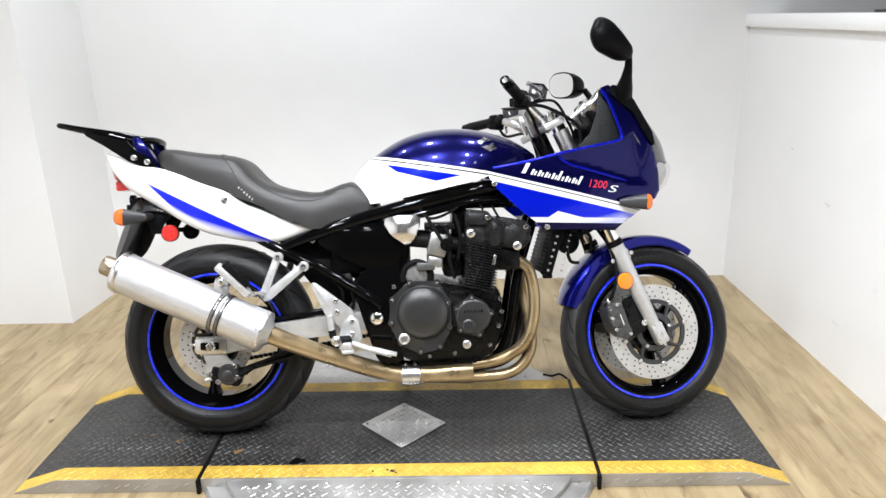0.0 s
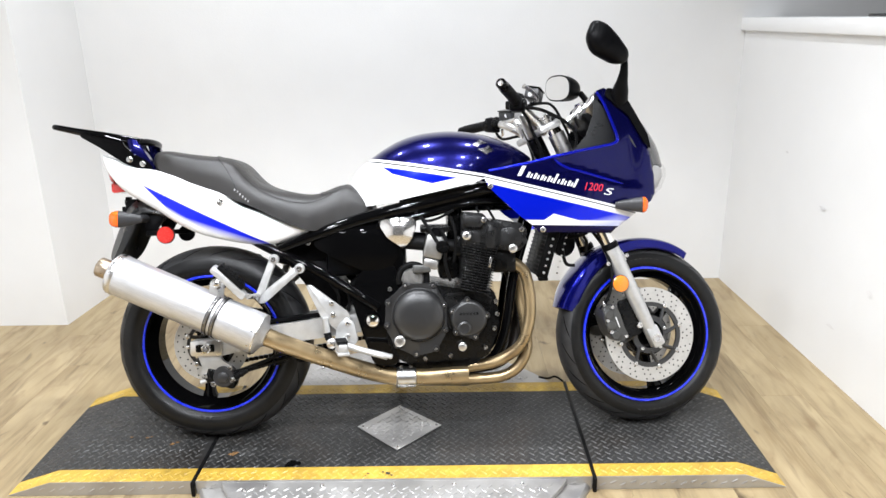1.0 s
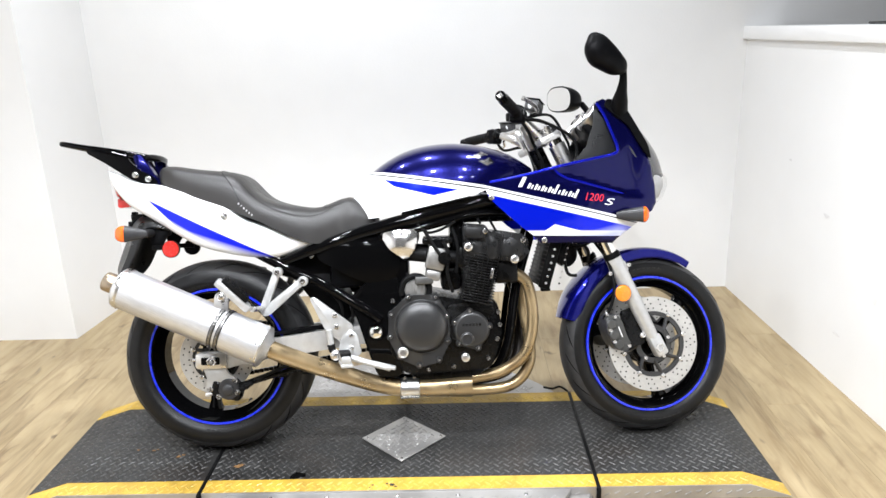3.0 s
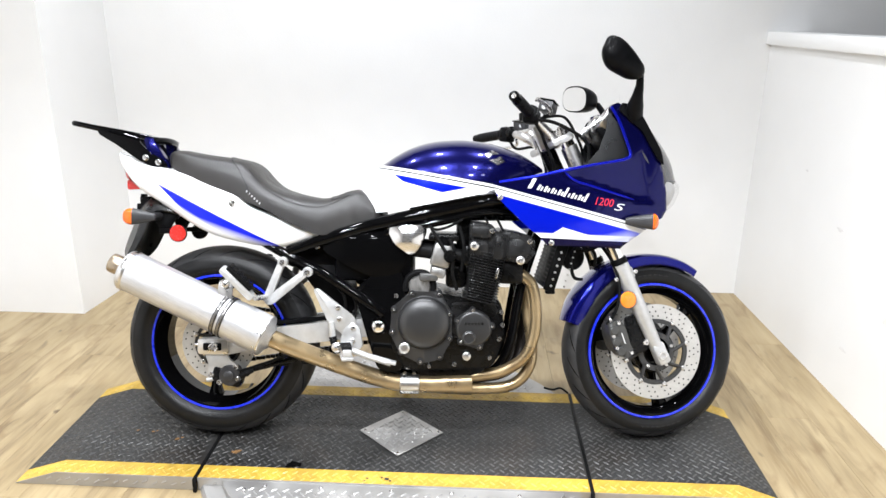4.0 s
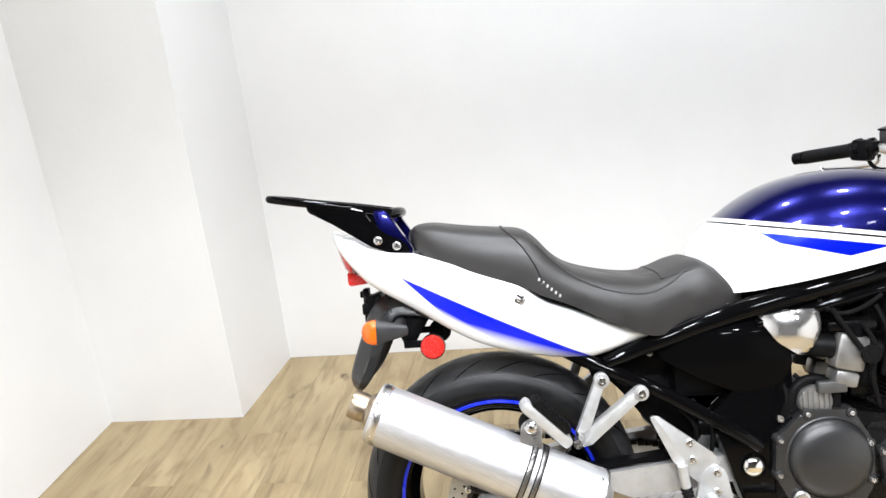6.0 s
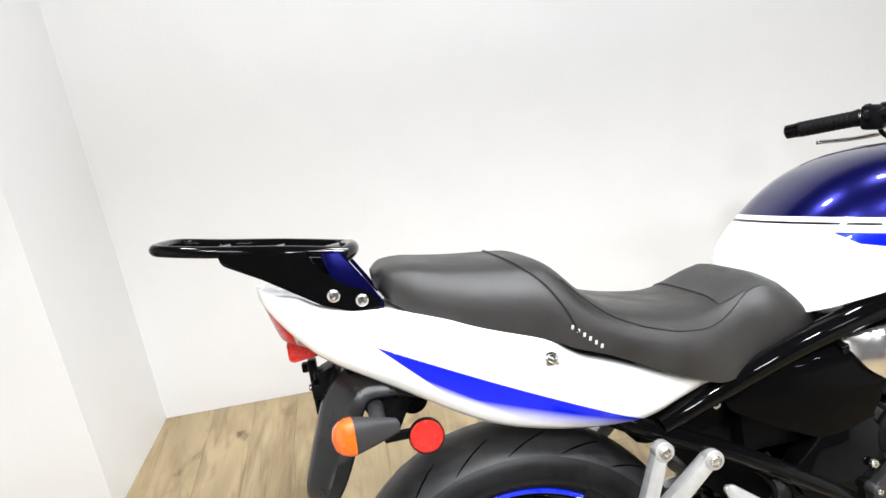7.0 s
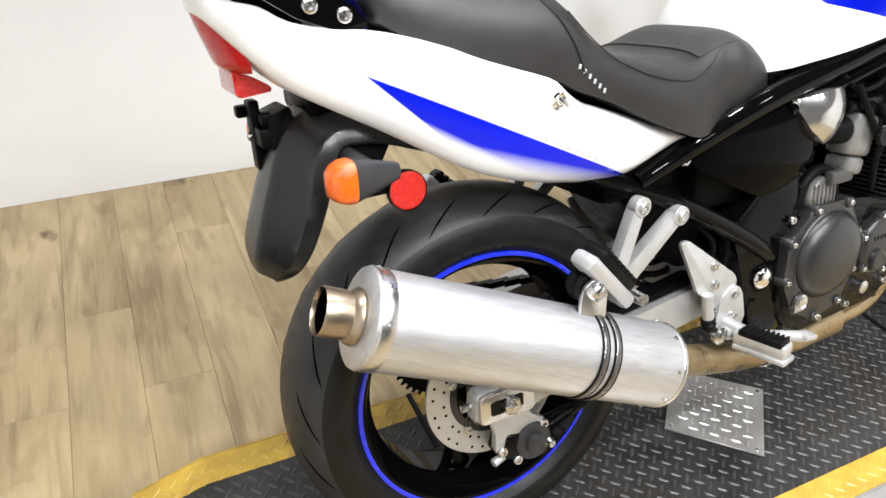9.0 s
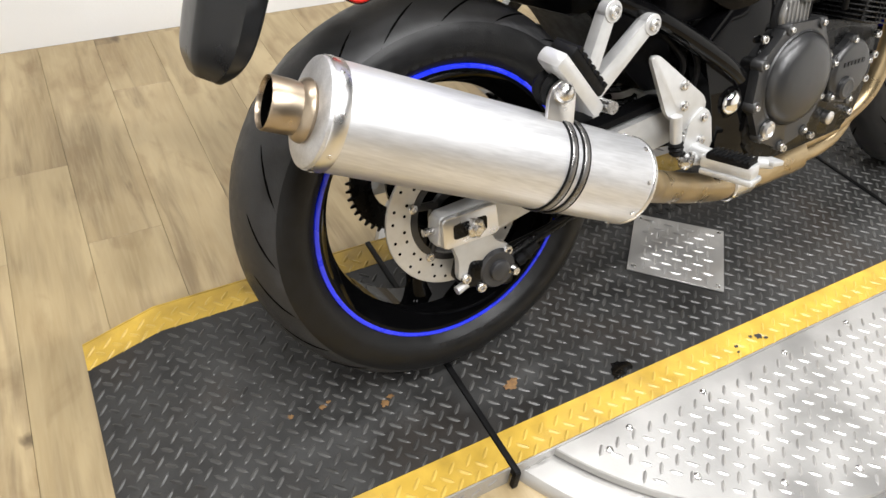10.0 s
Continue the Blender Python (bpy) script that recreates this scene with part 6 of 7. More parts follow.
for s in (0.016, ML - 0.012):
    for k in range(8):
        d = u * math.cos(k * math.pi / 4 + 0.3) + v * math.sin(k * math.pi / 4 + 0.3)
        part("rivet", turned(bmesh.new(), [(0, 0.0038), (0.0012, 0.0034), (0.0018, 0.0)], MF + axis * s + d * 0.0630, d, 10), bolt_steel, muffler)
# the strap is a double band with a long slot, lined with rubber
for s in (0.128, 0.149):
    strap = part("strap", turned(bmesh.new(), [(s, 0.0625), (s, 0.0648), (s + 0.001, 0.0655), (s + 0.007, 0.0655), (s + 0.008, 0.0648), (s + 0.008, 0.0625)], MF, axis, 64, loop=True), strap_steel, muffler, "grey steel muffler strap band")
    for e in (s - 0.0022, s + 0.008):
        part("strap_rubber", turned(bmesh.new(), [(e, 0.0620), (e, 0.0650), (e + 0.0022, 0.0650), (e + 0.0022, 0.0620)], MF, axis, 64, loop=True), rubber_soft, muffler)
part("muffler_bracket", slab(bmesh.new(), round_outline([(-0.668, 0.470), (-0.662, 0.528), (-0.640, 0.540), (-0.620, 0.522), (-0.626, 0.450)], 0.012), -0.248, -0.242, 0.001), machined, muffler)
part("bracket_grommet", turned(bmesh.new(), [(-0.030, 0.020), (-0.022, 0.024), (-0.014, 0.020), (-0.006, 0.024), (0.0, 0.020)], (-0.642, -0.240, 0.522), (0, -1, 0), 24), rubber_soft, muffler, "black rubber mounting grommet")
part("bracket_bolt", turned(bmesh.new(), [(0, 0.014), (0.006, 0.0135), (0.011, 0.010), (0.013, 0.004), (0.013, 0.0)], (-0.642, -0.248, 0.522), (0, -1, 0), 24), bolt_steel, muffler)
tip = part("tail_pipe", turned(bmesh.new(), [(ML + 0.004, 0.034), (ML + 0.008, 0.036), (ML + 0.014, 0.034), (ML + 0.018, 0.0290), (ML + 0.028, 0.0300), (ML + 0.050, 0.0300), (ML + 0.052, 0.0290), (ML + 0.049, 0.0280), (ML + 0.0, 0.0280)], MF, axis, 40), steel_tip, muffler, "heat-tinted tail pipe")
part("tail_pipe_bore", turned(bmesh.new(), [(ML + 0.012, 0.0279), (ML + 0.046, 0.0279), (ML + 0.012, 0.0277)], MF, axis, 32), dark_hole, muffler)

# ---- swingarm, rear brake, chain
SWING = [(-0.18, 0.405), (-0.335, 0.392), (-0.56, 0.366), (-0.69, 0.336), (-0.765, 0.332), (-0.772, 0.285), (-0.69, 0.278), (-0.545, 0.305), (-0.335, 0.330), (-0.18, 0.350)]
for s in (-1, 1):
    arm = part("swingarm", slab(bmesh.new(), round_outline(SWING, 0.008), s * 0.098, s * 0.128, 0.005), cast_silver, bike, "silver aluminium swingarm")
    part("adjuster", slab(bmesh.new(), round_outline([(-0.765, 0.332), (-0.672, 0.332), (-0.668, 0.284), (-0.765, 0.284)], 0.006), s * 0.129, s * 0.137, 0.002), machined, arm, "bright chain adjuster plate")
    part("axle_slot", slab(bmesh.new(), round_outline([(-0.748, 0.320), (-0.690, 0.320), (-0.690, 0.296), (-0.748, 0.296)], 0.005), s * 0.1372, s * 0.1382, 0.0), engine_black, arm)
    part("axle_nut", turned(bmesh.new(), [(0, 0.0155), (0.011, 0.0155), (0.013, 0.012), (0.013, 0.007), (0.018, 0.0065)], (-0.714, s * 0.137, 0.308), (0, s, 0), 6), bolt_steel, arm, sharp=20)
    part("adjuster_bolt", rod(bmesh.new(), (-0.765, s * 0.112, 0.308), (-0.785, s * 0.112, 0.309), 0.006, n=10), bolt_steel, arm)
part("cross_member", box(bmesh.new(), (-0.30, -0.10, 0.335), (-0.20, 0.10, 0.40), 0.012), cast_silver, bike)
part("chain_guard", slab(bmesh.new(), round_outline([(-0.30, 0.405), (-0.33, 0.412), (-0.55, 0.385), (-0.56, 0.375), (-0.33, 0.398)], 0.003), -0.120, -0.090, 0.001), black_plastic, bike)
cal = part("rear_caliper", box(bmesh.new(), (-0.052, -0.032, -0.026), (0.046, 0.026, 0.026), 0.011, m=Matrix.Translation((-0.675, -0.098, 0.208)) @ Matrix.Rotation(radians(16), 4, "Y"), seg=3), engine_black, bike, "black rear brake caliper")
part("piston_housing", turned(bmesh.new(), [(-0.03, 0.034), (0.006, 0.034), (0.011, 0.030), (0.012, 0.018), (0.018, 0.017), (0.021, 0.012), (0.021, 0.0)], (-0.668, -0.122, 0.214), (0, -1, 0), 32), grey_plastic, cal, "grey cast piston housing")
part("banjo_bolt", turned(bmesh.new(), [(0, 0.009), (0.008, 0.009), (0.010, 0.007), (0.016, 0.006)], (-0.640, -0.126, 0.204), (0, -1, 0), 14), bolt_steel, cal)
part("hose_boot", turned(bmesh.new(), [(0, 0.008), (0.01, 0.0105), (0.016, 0.008), (0.022, 0.0105), (0.03, 0.0075), (0.045, 0.0065)], (-0.632, -0.130, 0.212), (0.86, 0, 0.42), 16), rubber_soft, cal, "ribbed hose boot")
part("caliper_bracket", slab(bmesh.new(), round_outline([(-0.752, 0.300), (-0.684, 0.296), (-0.668, 0.264), (-0.640, 0.246), (-0.648, 0.230), (-0.690, 0.236), (-0.716, 0.206), (-0.738, 0.214), (-0.735, 0.250)], 0.008), -0.126, -0.114, 0.003), cast_silver, cal, "silver caliper bracket")
bolts(cal, [(-0.726, -0.126, 0.216), (-0.648, -0.126, 0.240), (-0.700, -0.128, 0.192)], (0, -1, 0), 0.0085, 0.007)
part("torque_arm", rod(bmesh.new(), (-0.640, -0.118, 0.222), (-0.395, -0.118, 0.285), 0.009, n=12), engine_black, cal)
part("bleed_pipe", rod(bmesh.new(), (-0.71, -0.12, 0.205), (-0.742, -0.125, 0.198), 0.007, n=10), cast_silver, cal)
part("brake_hose", tube(bmesh.new(), [(-0.63, -0.10, 0.225), (-0.55, -0.125, 0.255), (-0.47, -0.13, 0.285), (-0.40, -0.125, 0.30)], 0.0055, n=8), rubber_soft, cal)
chain = bmesh.new()
for k in range(34):
    t = k / 33
    for z0, z1 in ((0.41, 0.335), (0.212, 0.30)):
        c = Vector((-0.714 + 0.56 * t, 0.085, z0 + (z1 - z0) * t))
        box(chain, (-0.0075, -0.006 if k % 2 else -0.009, -0.006), (0.0075, 0.006 if k % 2 else 0.009, 0.006), m=Matrix.Translation(c))
tagged(part("drive_chain", chain, engine_black, bike, "oily drive chain"), kind="stuff")
for a, b in (((-0.52, -0.08, 0.245), (-0.34, -0.07, 0.262)), ((-0.50, 0.06, 0.24), (-0.30, 0.08, 0.262))):
    part("linkage_rod", rod(bmesh.new(), a, b, 0.011, n=12), engine_black, bike)
part("shock_spring", tube(bmesh.new(), [(-0.30 + 0.035 * math.cos(k * 0.7) - 0.05 * k / 60 , 0.035 * math.sin(k * 0.7), 0.34 + 0.17 * k / 60) for k in range(61)], 0.006, n=6, res=1), engine_black, bike)

# ---- foot controls
for s in (-1, 1):
    hang = part("passenger_peg_hanger", slab(bmesh.new(), round_outline([(-0.478, 0.590), (-0.499, 0.592), (-0.550, 0.470), (-0.544, 0.450), (-0.527, 0.462)], 0.009), s * 0.146, s * 0.166, 0.004), cast_silver, bike, "silver cast passenger footrest hanger")
    part("hanger_arm", slab(bmesh.new(), round_outline([(-0.414, 0.567), (-0.400, 0.550), (-0.524, 0.446), (-0.546, 0.450), (-0.542, 0.470)], 0.009), s * 0.146, s * 0.166, 0.004), cast_silver, hang)
    for x, z in ((-0.489, 0.583), (-0.411, 0.552)):
        part("hanger_boss", turned(bmesh.new(), [(-0.01, 0.0155), (0.007, 0.0155), (0.008, 0.0145)], (x, s * 0.160, z), (0, s, 0), 24), cast_silver, hang)
        part("hanger_bolt", bolt(bmesh.new(), (x, s * 0.168, z), (0, s, 0), 0.009, 0.006), bolt_steel, hang)
    pm = Matrix.Translation((-0.600, s * 0.228, 0.530)) @ Matrix.Rotation(radians(47), 4, "Y") @ Matrix.Rotation(radians(-10 * s), 4, "Z")
    peg = part("passenger_peg", box(bmesh.new(), (-0.068, -0.021, -0.026), (0.062, 0.021, -0.002), 0.008, m=pm), cast_silver, bike, "folded silver passenger footpeg with rubber pad")
    part("peg_rubber", box(bmesh.new(), (-0.058, -0.020, -0.003), (0.040, 0.020, 0.012), 0.004, m=pm), rubber_soft, peg, "ribbed black rubber pad")
    for k in range(7):
        part("rubber_rib", box(bmesh.new(), (-0.054 + 0.0135 * k, -0.021, 0.010), (-0.047 + 0.0135 * k, 0.021, 0.0155), 0.0, m=pm), rubber_soft, peg)
    part("peg_pivot", rod(bmesh.new(), (-0.540, s * 0.146, 0.470), (-0.553, s * 0.244, 0.480), 0.009, n=14), bolt_steel, peg)
    plate = part("heel_plate", slab(bmesh.new(), round_outline([(-0.396, 0.497), (-0.380, 0.500), (-0.268, 0.412), (-0.258, 0.392), (-0.300, 0.350), (-0.352, 0.398)], 0.008), s * 0.146, s * 0.154, 0.002), cast_silver, bike, "silver triangular heel guard")
    bolts(plate, [(-0.318, s * 0.154, 0.440), (-0.314, s * 0.154, 0.404), (-0.268, s * 0.158, 0.376), (-0.270, s * 0.158, 0.336)], (0, s, 0), 0.0085, 0.005)
    part("peg_bracket", slab(bmesh.new(), round_outline([(-0.300, 0.372), (-0.272, 0.395), (-0.250, 0.380), (-0.238, 0.318), (-0.262, 0.300), (-0.315, 0.310)], 0.008), s * 0.146, s * 0.158, 0.003), cast_silver, plate)
    rest = part("rider_peg", box(bmesh.new(), (-0.014, -0.045, -0.012), (0.014, 0.045, 0.012), 0.005, m=Matrix.Translation((-0.282, s * 0.232, 0.318)) @ pose(0, 0, 0, 0, 0, 12 * -s)), cast_silver, bike, "silver rider footpeg with rubber top")
    part("peg_rubber", box(bmesh.new(), (-0.015, -0.040, 0.006), (0.015, 0.036, 0.018), 0.004, m=Matrix.Translation((-0.282, s * 0.232, 0.318)) @ pose(0, 0, 0, 0, 0, 12 * -s)), rubber_soft, rest, "black rubber footpeg top")
    part("peg_plate", box(bmesh.new(), (-0.017, -0.048, -0.022), (0.020, 0.044, -0.011), 0.004, m=Matrix.Translation((-0.282, s * 0.232, 0.318)) @ pose(0, 0, 0, 0, 0, 12 * -s)), cast_silver, rest)
    for k in range(9):
        part("rubber_rib", box(bmesh.new(), (-0.016, -0.038 + 0.0082 * k, 0.016), (0.016, -0.034 + 0.0082 * k, 0.0205), 0.0008, m=Matrix.Translation((-0.282, s * 0.232, 0.318)) @ pose(0, 0, 0, 0, 0, 12 * -s)), rubber_soft, rest)
    part("peg_mount", rod(bmesh.new(), (-0.282, s * 0.150, 0.322), (-0.281, s * 0.200, 0.320), 0.013, n=14), cast_silver, rest)
pedal = part("brake_pedal", tube(bmesh.new(), [(-0.318, -0.166, 0.318), (-0.27, -0.178, 0.308), (-0.21, -0.196, 0.293), (-0.146, -0.213, 0.278)], [0.014, 0.011, 0.010, 0.011], n=12, flat=0.8), cast_silver, bike, "silver rear brake pedal")
part("pedal_pad", box(bmesh.new(), (-0.018, -0.014, -0.005), (0.012, 0.014, 0.005), 0.003, m=Matrix.Translation((-0.142, -0.214, 0.280)) @ pose(0, 0, 0, 0, 10, 0)), cast_silver, pedal)
part("master_cylinder", rod(bmesh.new(), (-0.338, -0.162, 0.395), (-0.332, -0.162, 0.345), 0.010, n=14), cast_silver, pedal)
part("rod_boot", turned(bmesh.new(), [(0.0, 0.011), (0.004, 0.013), (0.008, 0.010), (0.012, 0.013), (0.016, 0.010), (0.020, 0.012), (0.026, 0.007)], (-0.333, -0.162, 0.350), (0.2, 0, -1), 18), rubber_soft, pedal, "ribbed rubber boot")
part("return_spring", tube(bmesh.new(), [(-0.300 + 0.006 * math.cos(k * 0.9), -0.150 + 0.006 * math.sin(k * 0.9), 0.31 + 0.0016 * k) for k in range(36)], 0.0014, n=5, res=1), bolt_steel, pedal)
part("pedal_pivot", turned(bmesh.new(), [(0, 0.016), (0.008, 0.016), (0.010, 0.012), (0.013, 0.008)], (-0.318, -0.172, 0.318), (0, -1, 0), 20), bolt_steel, pedal)
part("push_rod", rod(bmesh.new(), (-0.332, -0.162, 0.345), (-0.322, -0.164, 0.318), 0.005, n=10), bolt_steel, pedal)
part("side_stand", tube(bmesh.new(), [(-0.14, 0.10, 0.225), (-0.13, 0.17, 0.17), (-0.12, 0.27, 0.088)], 0.012, n=12), engine_black, bike, "black side stand")


# ---------------------------------------------------------------- the display platform
def treads(name, parent, mat, boxes, height, pitch=0.031, keep=None):
    """Raised lens-shaped bars of tread plate, two crossed lattices joined as one part. height(x, y) is the surface."""
    verts, faces = [], []
    for x0, x1, y0, y1 in boxes:
        for turn, shift in ((45, 0.25), (-45, 0.75)):
            c, s = math.cos(radians(turn)), math.sin(radians(turn))
            for i in range(int((x1 - x0) / pitch) + 1):
                for j in range(int((y1 - y0) / pitch) + 1):
                    x, y = x0 + (i + shift) * pitch, y0 + (j + shift) * pitch
                    if x > x1 - 0.010 or y > y1 - 0.010 or x < x0 + 0.007 or y < y0 + 0.007 or (keep and not keep(x, y)):
                        continue
                    base = len(verts)
                    for lx, ly, lz in ((-0.0132, 0, 0), (-0.0065, -0.0034, 0), (0.0065, -0.0034, 0), (0.0132, 0, 0), (0.0065, 0.0034, 0), (-0.0065, 0.0034, 0), (-0.0075, 0, 0.0019), (0.0075, 0, 0.0019)):
                        px, py = x + lx * c - ly * s, y + lx * s + ly * c
                        verts.append((px, py, height(px, py) + lz))
                    faces += [tuple(base + q for q in f) for f in ((0, 1, 6), (1, 2, 7, 6), (2, 3, 7), (3, 4, 7), (4, 5, 6, 7), (5, 0, 6))]
    me = bpy.data.meshes.new(name)
    me.from_pydata(verts, [], faces)
    me.materials.append(mat)
    ob = new(name, me)
    ob.parent = parent
    return tagged(ob, kind="stuff")


DECK, Y0, Y1, BAND = 0.045, -0.256, 0.322, 0.066
REAR_END, REAR_TOP, SEAM_R, SEAM_F, FRONT_TOP, FRONT_END = -1.288, -1.155, -0.720, 0.478, 0.925, 1.050


def deck_height(x, y=0):
    if x < REAR_TOP:
        return 0.002 + (DECK - 0.002) * max(0.0, (x - REAR_END) / (REAR_TOP - REAR_END))
    if x > FRONT_TOP:
        return 0.002 + (DECK - 0.002) * max(0.0, (FRONT_END - x) / (FRONT_END - FRONT_TOP))
    return DECK


def strip(xs, y0, y1, low=None):
    """A length of deck between two lines, following the ramp."""
    out = bmesh.new()
    rings = [[(x, y0, deck_height(x)), (x, y1, deck_height(x)), (x, y1, min(0.001, deck_height(x)) if low is None else deck_height(x) - low), (x, y0, min(0.001, deck_height(x)) if low is None else deck_height(x) - low)] for x in xs]
    return skin(out, rings)


diamond = [(-0.262, 0.026), (-0.119, -0.112), (0.020, 0.029), (-0.128, 0.160)]


def off_diamond(x, y):
    return abs(x + 0.121) / 0.150 + abs(y - 0.024) / 0.145 > 1.0


for xs, label in (((REAR_END, REAR_TOP, SEAM_R - 0.006), "black tread-plate ramp section with yellow edges"), ((SEAM_R + 0.006, SEAM_F - 0.006), "black tread-plate centre section with yellow edges"), ((SEAM_F + 0.006, FRONT_TOP, FRONT_END), "black tread-plate ramp section with yellow edges")):
    deck = empty("platform_section", label, "platform", pose(0, 0, 0), group="display platform sections")
    part("deck_plate", strip(xs, Y0 + BAND, Y1 - BAND), deck_black, deck, "scuffed black tread plate")
    part("yellow_band", strip(xs, Y0 + 0.004, Y0 + BAND - 0.001), yellow_paint, deck, "worn yellow painted edge band")
    part("yellow_band", strip(xs, Y1 - BAND + 0.001, Y1 - 0.004), yellow_paint, deck, "worn yellow painted edge band")
    part("skirt", strip(xs, Y0, Y0 + 0.003), plate_steel, deck, "bare tread-plate skirt")
    part("skirt", strip(xs, Y1 - 0.003, Y1), yellow_paint, deck, "yellow painted far skirt")
    span = (xs[0] + 0.004, xs[-1])
    treads("tread_pattern", deck, deck_tread, [(*span, Y0 + BAND, Y1 - BAND)], deck_height, keep=off_diamond)
    treads("yellow_tread_pattern", deck, yellow_tread, [(*span, Y0 + 0.004, Y0 + BAND), (*span, Y1 - BAND, Y1 - 0.004)], deck_height)
    # bars on the upright skirt
    st = bmesh.new()
    n = int((xs[-1] - xs[0]) / 0.03)
    for k in range(n):
        x = xs[0] + 0.02 + 0.03 * k
        if deck_height(x) > 0.03:
            rod(st, (x - 0.008, Y0 - 0.0005, 0.014 + 0.008 * (k % 2)), (x + 0.008, Y0 - 0.0005, 0.024 + 0.006 * (k % 2)), 0.0022, n=5)
    tagged(part("skirt_tread", st, plate_tread, deck), kind="stuff")

for x in (SEAM_R, SEAM_F):
    bm = bmesh.new()
    box(bm, (x - 0.0055, Y0 - 0.012, 0.030), (x + 0.0055, Y1, 0.0485), 0.002)
    box(bm, (x - 0.0055, Y0 - 0.014, 0.001), (x + 0.0055, Y0 - 0.004, 0.046), 0.002)
    thing("seam_strip", bm, rubber_soft, "black rubber strip in the joint between platform sections", "strip", group="platform joints")

# dark grease blots and chipped paint lying on the plate
def blot(name, x, y, r, mat, label, seed, z=DECK + 0.0022):
    rnd = random.Random(seed)
    ring = [r * (0.55 + 0.6 * rnd.random()) for _ in range(18)]
    out = bmesh.new()
    vs = [out.verts.new((x + q * math.cos(2 * math.pi * k / 18) * 1.3, y + q * math.sin(2 * math.pi * k / 18), z)) for k, q in enumerate(ring)]
    top = out.verts.new((x, y, z + 0.0012))
    for k in range(18):
        out.faces.new((vs[k], vs[(k + 1) % 18], top))
    thing(name, out, mat, label, "stain", group="marks on the platform")


grease = material("wet grease", (0.003, 0.003, 0.003), 0.12, vary=0.2)
rust = material("flaked rust and paint", (0.16, 0.085, 0.03), 0.7, vary=0.4, scale=120)
for k, (x, y, r) in enumerate(((-0.437, -0.172, 0.017), (-0.452, -0.184, 0.010))):
    blot("grease_blot", x, y, r, grease, "wet black grease blot on the tread plate", k)
for k, (x, y, r) in enumerate(((-0.640, -0.120, 0.011), (-0.630, -0.112, 0.006), (-0.953, -0.021, 0.006), (-0.940, -0.016, 0.004), (-1.006, -0.017, 0.005), (-0.855, -0.059, 0.007), (-0.842, -0.050, 0.005))):
    blot("paint_flake", x, y, r, rust, "small rusty yellow paint flake on the tread plate", k + 5)
for k, (x, y, r) in enumerate(((-0.139, -0.228, 0.007), (-0.155, -0.222, 0.004), (-0.128, -0.236, 0.004), (-0.20, -0.228, 0.004), (-0.205, -0.240, 0.003))):
    blot("paint_chip", x, y, r, deck_black, "dark chip worn through the yellow paint", k + 20, DECK + 0.0012)

# diamond-shaped cover plate
cover = empty("cover_plate", "bare aluminium diamond cover plate screwed to the deck", "plate", pose(0, 0, 0))
bm = bmesh.new()
slab(bm, diamond, DECK + 0.002, DECK + 0.006, 0.0008, m=Matrix(((1, 0, 0, 0), (0, 0, 1, 0), (0, 1, 0, 0), (0, 0, 0, 1))))
part("plate", bm, plate_steel, cover)
treads("tread_pattern", cover, plate_tread, [(-0.262, 0.020, -0.113, 0.160)], lambda x, y: DECK + 0.006, 0.031, lambda x, y: abs(x + 0.121) / 0.120 + abs(y - 0.024) / 0.112 < 1.0)
for x, y in ((-0.244, 0.026), (-0.120, -0.096), (0.004, 0.029), (-0.127, 0.142)):
    part("screw", turned(bmesh.new(), [(0, 0.0055), (0.002, 0.005), (0.003, 0.002), (0.002, 0.0)], (x, y, DECK + 0.006), (0, 0, 1), 14), bolt_steel, cover)

# round steel turntable under the deck
table = empty("turntable", "round bare aluminium tread-plate turntable under the platform", "turntable", pose(0, 0, 0))
TC, TR = (-0.121, 0.032), 0.592
bm = bmesh.new()
turned(bm, [(0.022, TR - 0.004), (0.024, TR), (0.0385, TR), (0.0405, TR - 0.002), (0.0405, 0.05)], (*TC, 0), (0, 0, 1), 120)
part("disc", bm, plate_steel, table, "aluminium tread-plate disc")
bm = bmesh.new()
turned(bm, [(0.0, TR + 0.062), (0.012, TR + 0.060), (0.020, TR + 0.052), (0.021, 0.1)], (*TC, 0), (0, 0, 1), 120)
part("base_ring", bm, plate_steel, table, "dull steel base ring")


def on_disc(x, y):
    return (x - TC[0]) ** 2 + (y - TC[1]) ** 2 < (TR - 0.02) ** 2 and (y < Y0 - 0.018 or y > Y1 + 0.012)


treads("tread_pattern", table, plate_tread, [(-0.72, 0.48, -0.58, Y0), (-0.72, 0.48, Y1, 0.64)], lambda x, y: 0.0405, 0.035, on_disc)
for k in range(24):
    a = radians(15 * k + 7)
    x, y = TC[0] + (TR - 0.045) * math.cos(a), TC[1] + (TR - 0.045) * math.sin(a)
    if on_disc(x, y):
        part("screw", turned(bmesh.new(), [(0, 0.007), (0.0025, 0.006), (0.0035, 0.003), (0.0015, 0.0)], (x, y, 0.0405), (0, 0, 1), 14), bolt_steel, table)
for x in (-0.50, -0.33, -0.12, 0.06, 0.26):
    part("screw", turned(bmesh.new(), [(0, 0.007), (0.0025, 0.006), (0.0035, 0.003), (0.0015, 0.0)], (x, Y0 - 0.022, 0.0405), (0, 0, 1), 14), bolt_steel, table)
bm = bmesh.new()
tube(bm, [(SEAM_F - 0.005, Y1 + 0.005, 0.046), (SEAM_F - 0.03, Y1 + 0.03, 0.052), (SEAM_F - 0.06, Y1 + 0.02, 0.05), (SEAM_F - 0.09, Y1 + 0.04, 0.046)], 0.004, n=8)
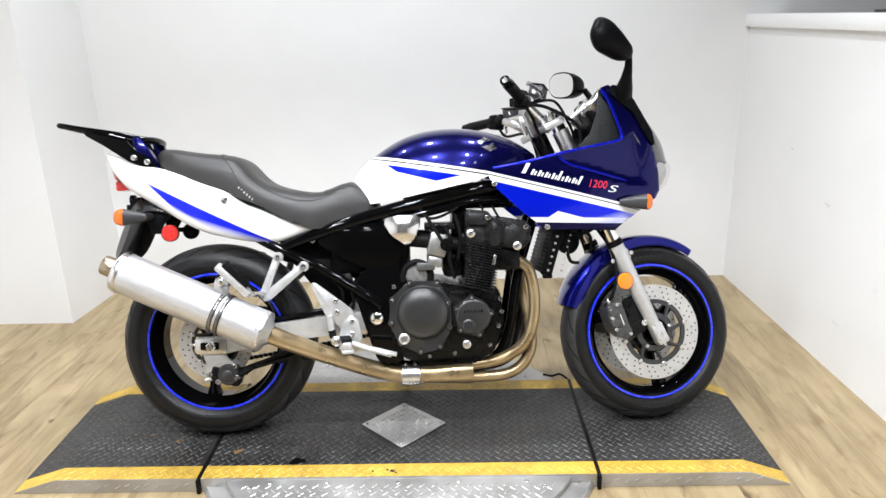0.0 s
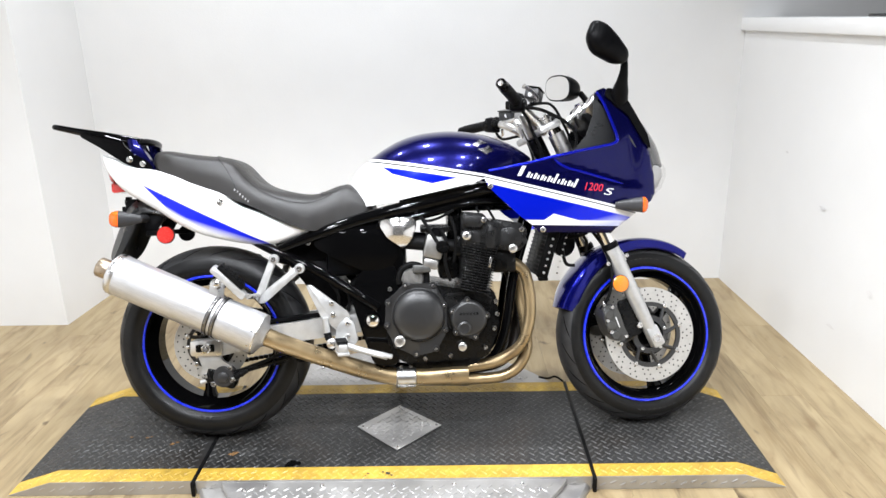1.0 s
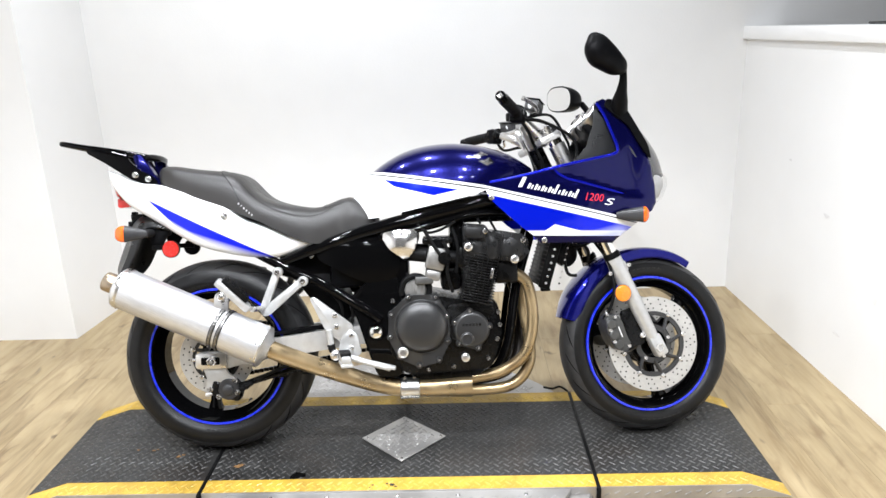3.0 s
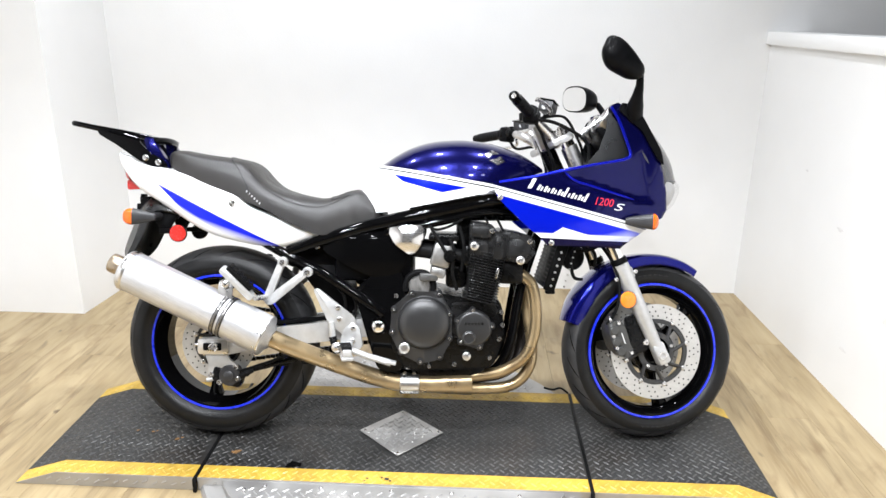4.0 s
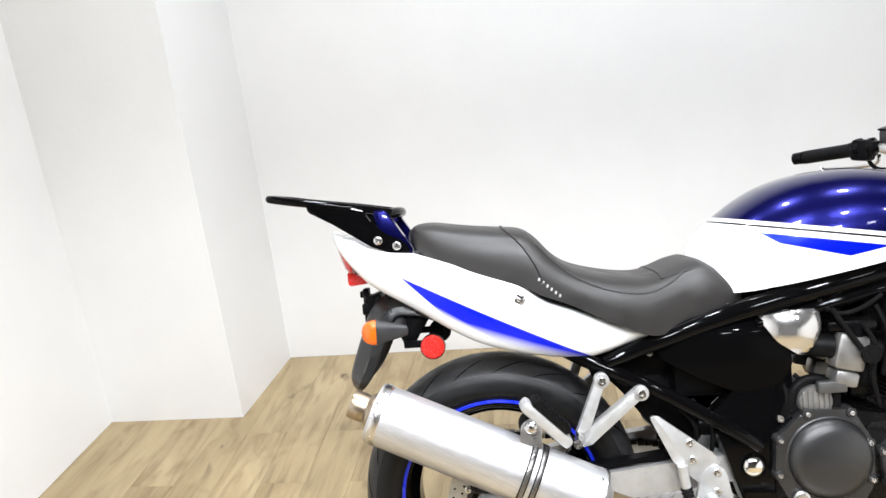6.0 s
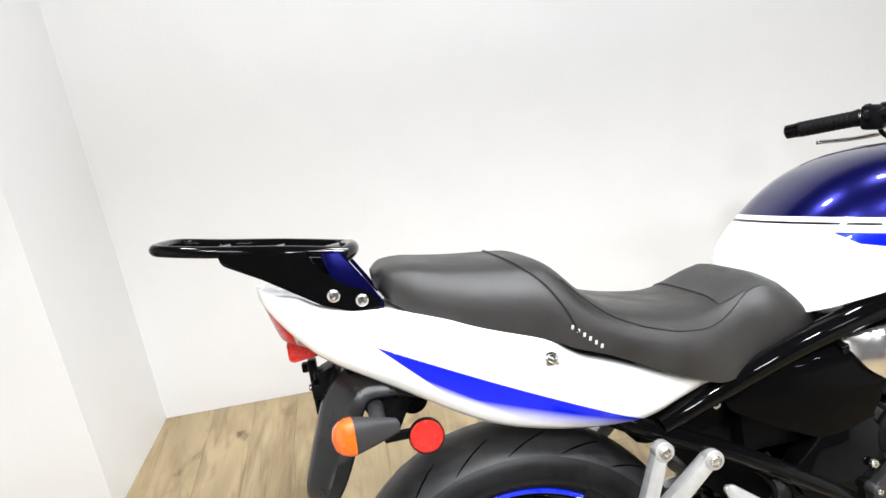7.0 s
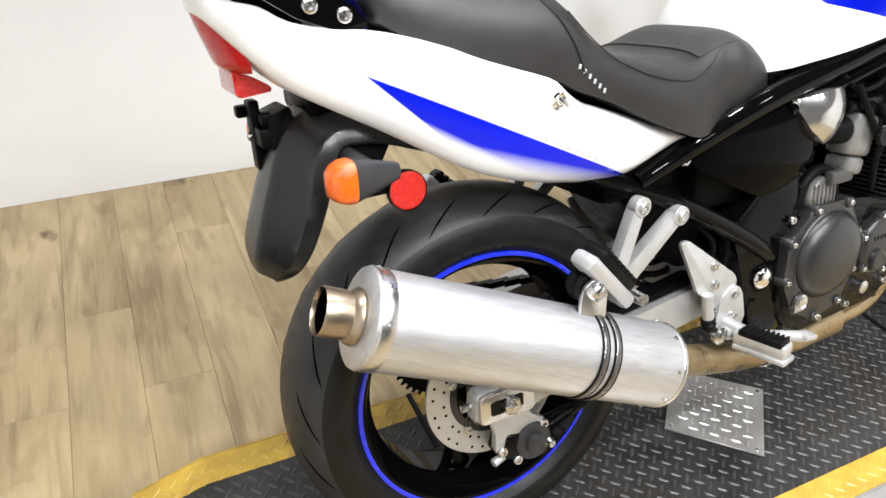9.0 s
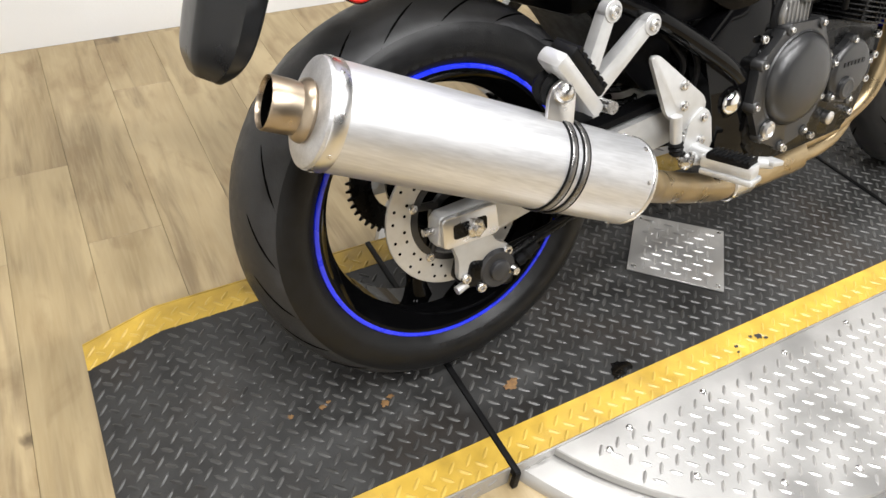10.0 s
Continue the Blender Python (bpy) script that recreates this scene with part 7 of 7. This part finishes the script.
thing("loose_cable", bm, rubber_soft, "short loose black cable behind the platform", "cable")

# ---------------------------------------------------------------- loose things
frame_ob = empty("wall_picture", "dark framed print hung low on the white side wall", "picture", pose(0, 0, 0))
bm = bmesh.new()
for lo, hi in (((LEFT_X + 0.001, -0.25, 0.093), (LEFT_X + 0.023, 0.348, 0.118)), ((LEFT_X + 0.001, -0.25, 0.80), (LEFT_X + 0.023, 0.348, 0.825)), ((LEFT_X + 0.001, -0.25, 0.118), (LEFT_X + 0.023, -0.225, 0.80)), ((LEFT_X + 0.001, 0.323, 0.118), (LEFT_X + 0.023, 0.348, 0.80))):
    box(bm, lo, hi, 0.003)
part("frame", bm, dark_frame, frame_ob, "black picture frame")
part("print", box(bmesh.new(), (LEFT_X + 0.001, -0.227, 0.116), (LEFT_X + 0.011, 0.325, 0.802)), dark_picture, frame_ob, "dark brown print")
bm = bmesh.new()
box(bm, (1.56, 0.30, 1.326), (1.64, 0.62, 1.336), 0.004)
thing("flat_case", bm, dark_frame, "flat black case lying on the white ledge", "case")

# scuff marks on the partition wall
scuff = material("grey scuff", (0.735, 0.73, 0.725), 0.6, vary=0.1)
for k, (y, z, w, h) in enumerate(((0.62, 0.62, 0.030, 0.008), (0.25, 0.41, 0.022, 0.012), (0.95, 0.78, 0.018, 0.005), (0.10, 0.66, 0.026, 0.006), (0.45, 0.20, 0.034, 0.007))):
    x = RIGHT_BACK + (WALL_Y - y) * (1.62 - RIGHT_BACK) / (WALL_Y - FRONT_Y)
    out = bmesh.new()
    ring = [out.verts.new((x - 0.004, y + w * math.cos(a) * (0.7 + 0.3 * math.sin(3 * a + k)), z + h * math.sin(a))) for a in [2 * math.pi * j / 12 for j in range(12)]]
    out.faces.new(ring)
    thing("wall_scuff", out, scuff, "faint grey scuff mark on the white partition", "scuff", group="scuffs on the partition")

# ---------------------------------------------------------------- floor boards
rng = random.Random(5)
BOARD = 0.152
shapes = {}


def board_mesh(length):
    key = round(length, 3)
    if key not in shapes:
        b = bmesh.new()
        box(b, (0, 0, -0.008), (BOARD - 0.0005, length - 0.0005, 0), 0.0005, seg=1)
        shapes[key] = finish(b, "board", oak, None, 30)
    return shapes[key]


x = LEFT_X
while x < RIGHT_X + 0.5:
    y, first = FRONT_Y, rng.choice((0.32, 0.62, 0.92, 1.22))
    while y < WALL_Y:
        length = min(first if y == FRONT_Y else 1.22, WALL_Y - y)
        ob = new("board", board_mesh(length))
        ob.location, ob.parent = (x, y, 0.0), floor_base
        y += length
    x += BOARD
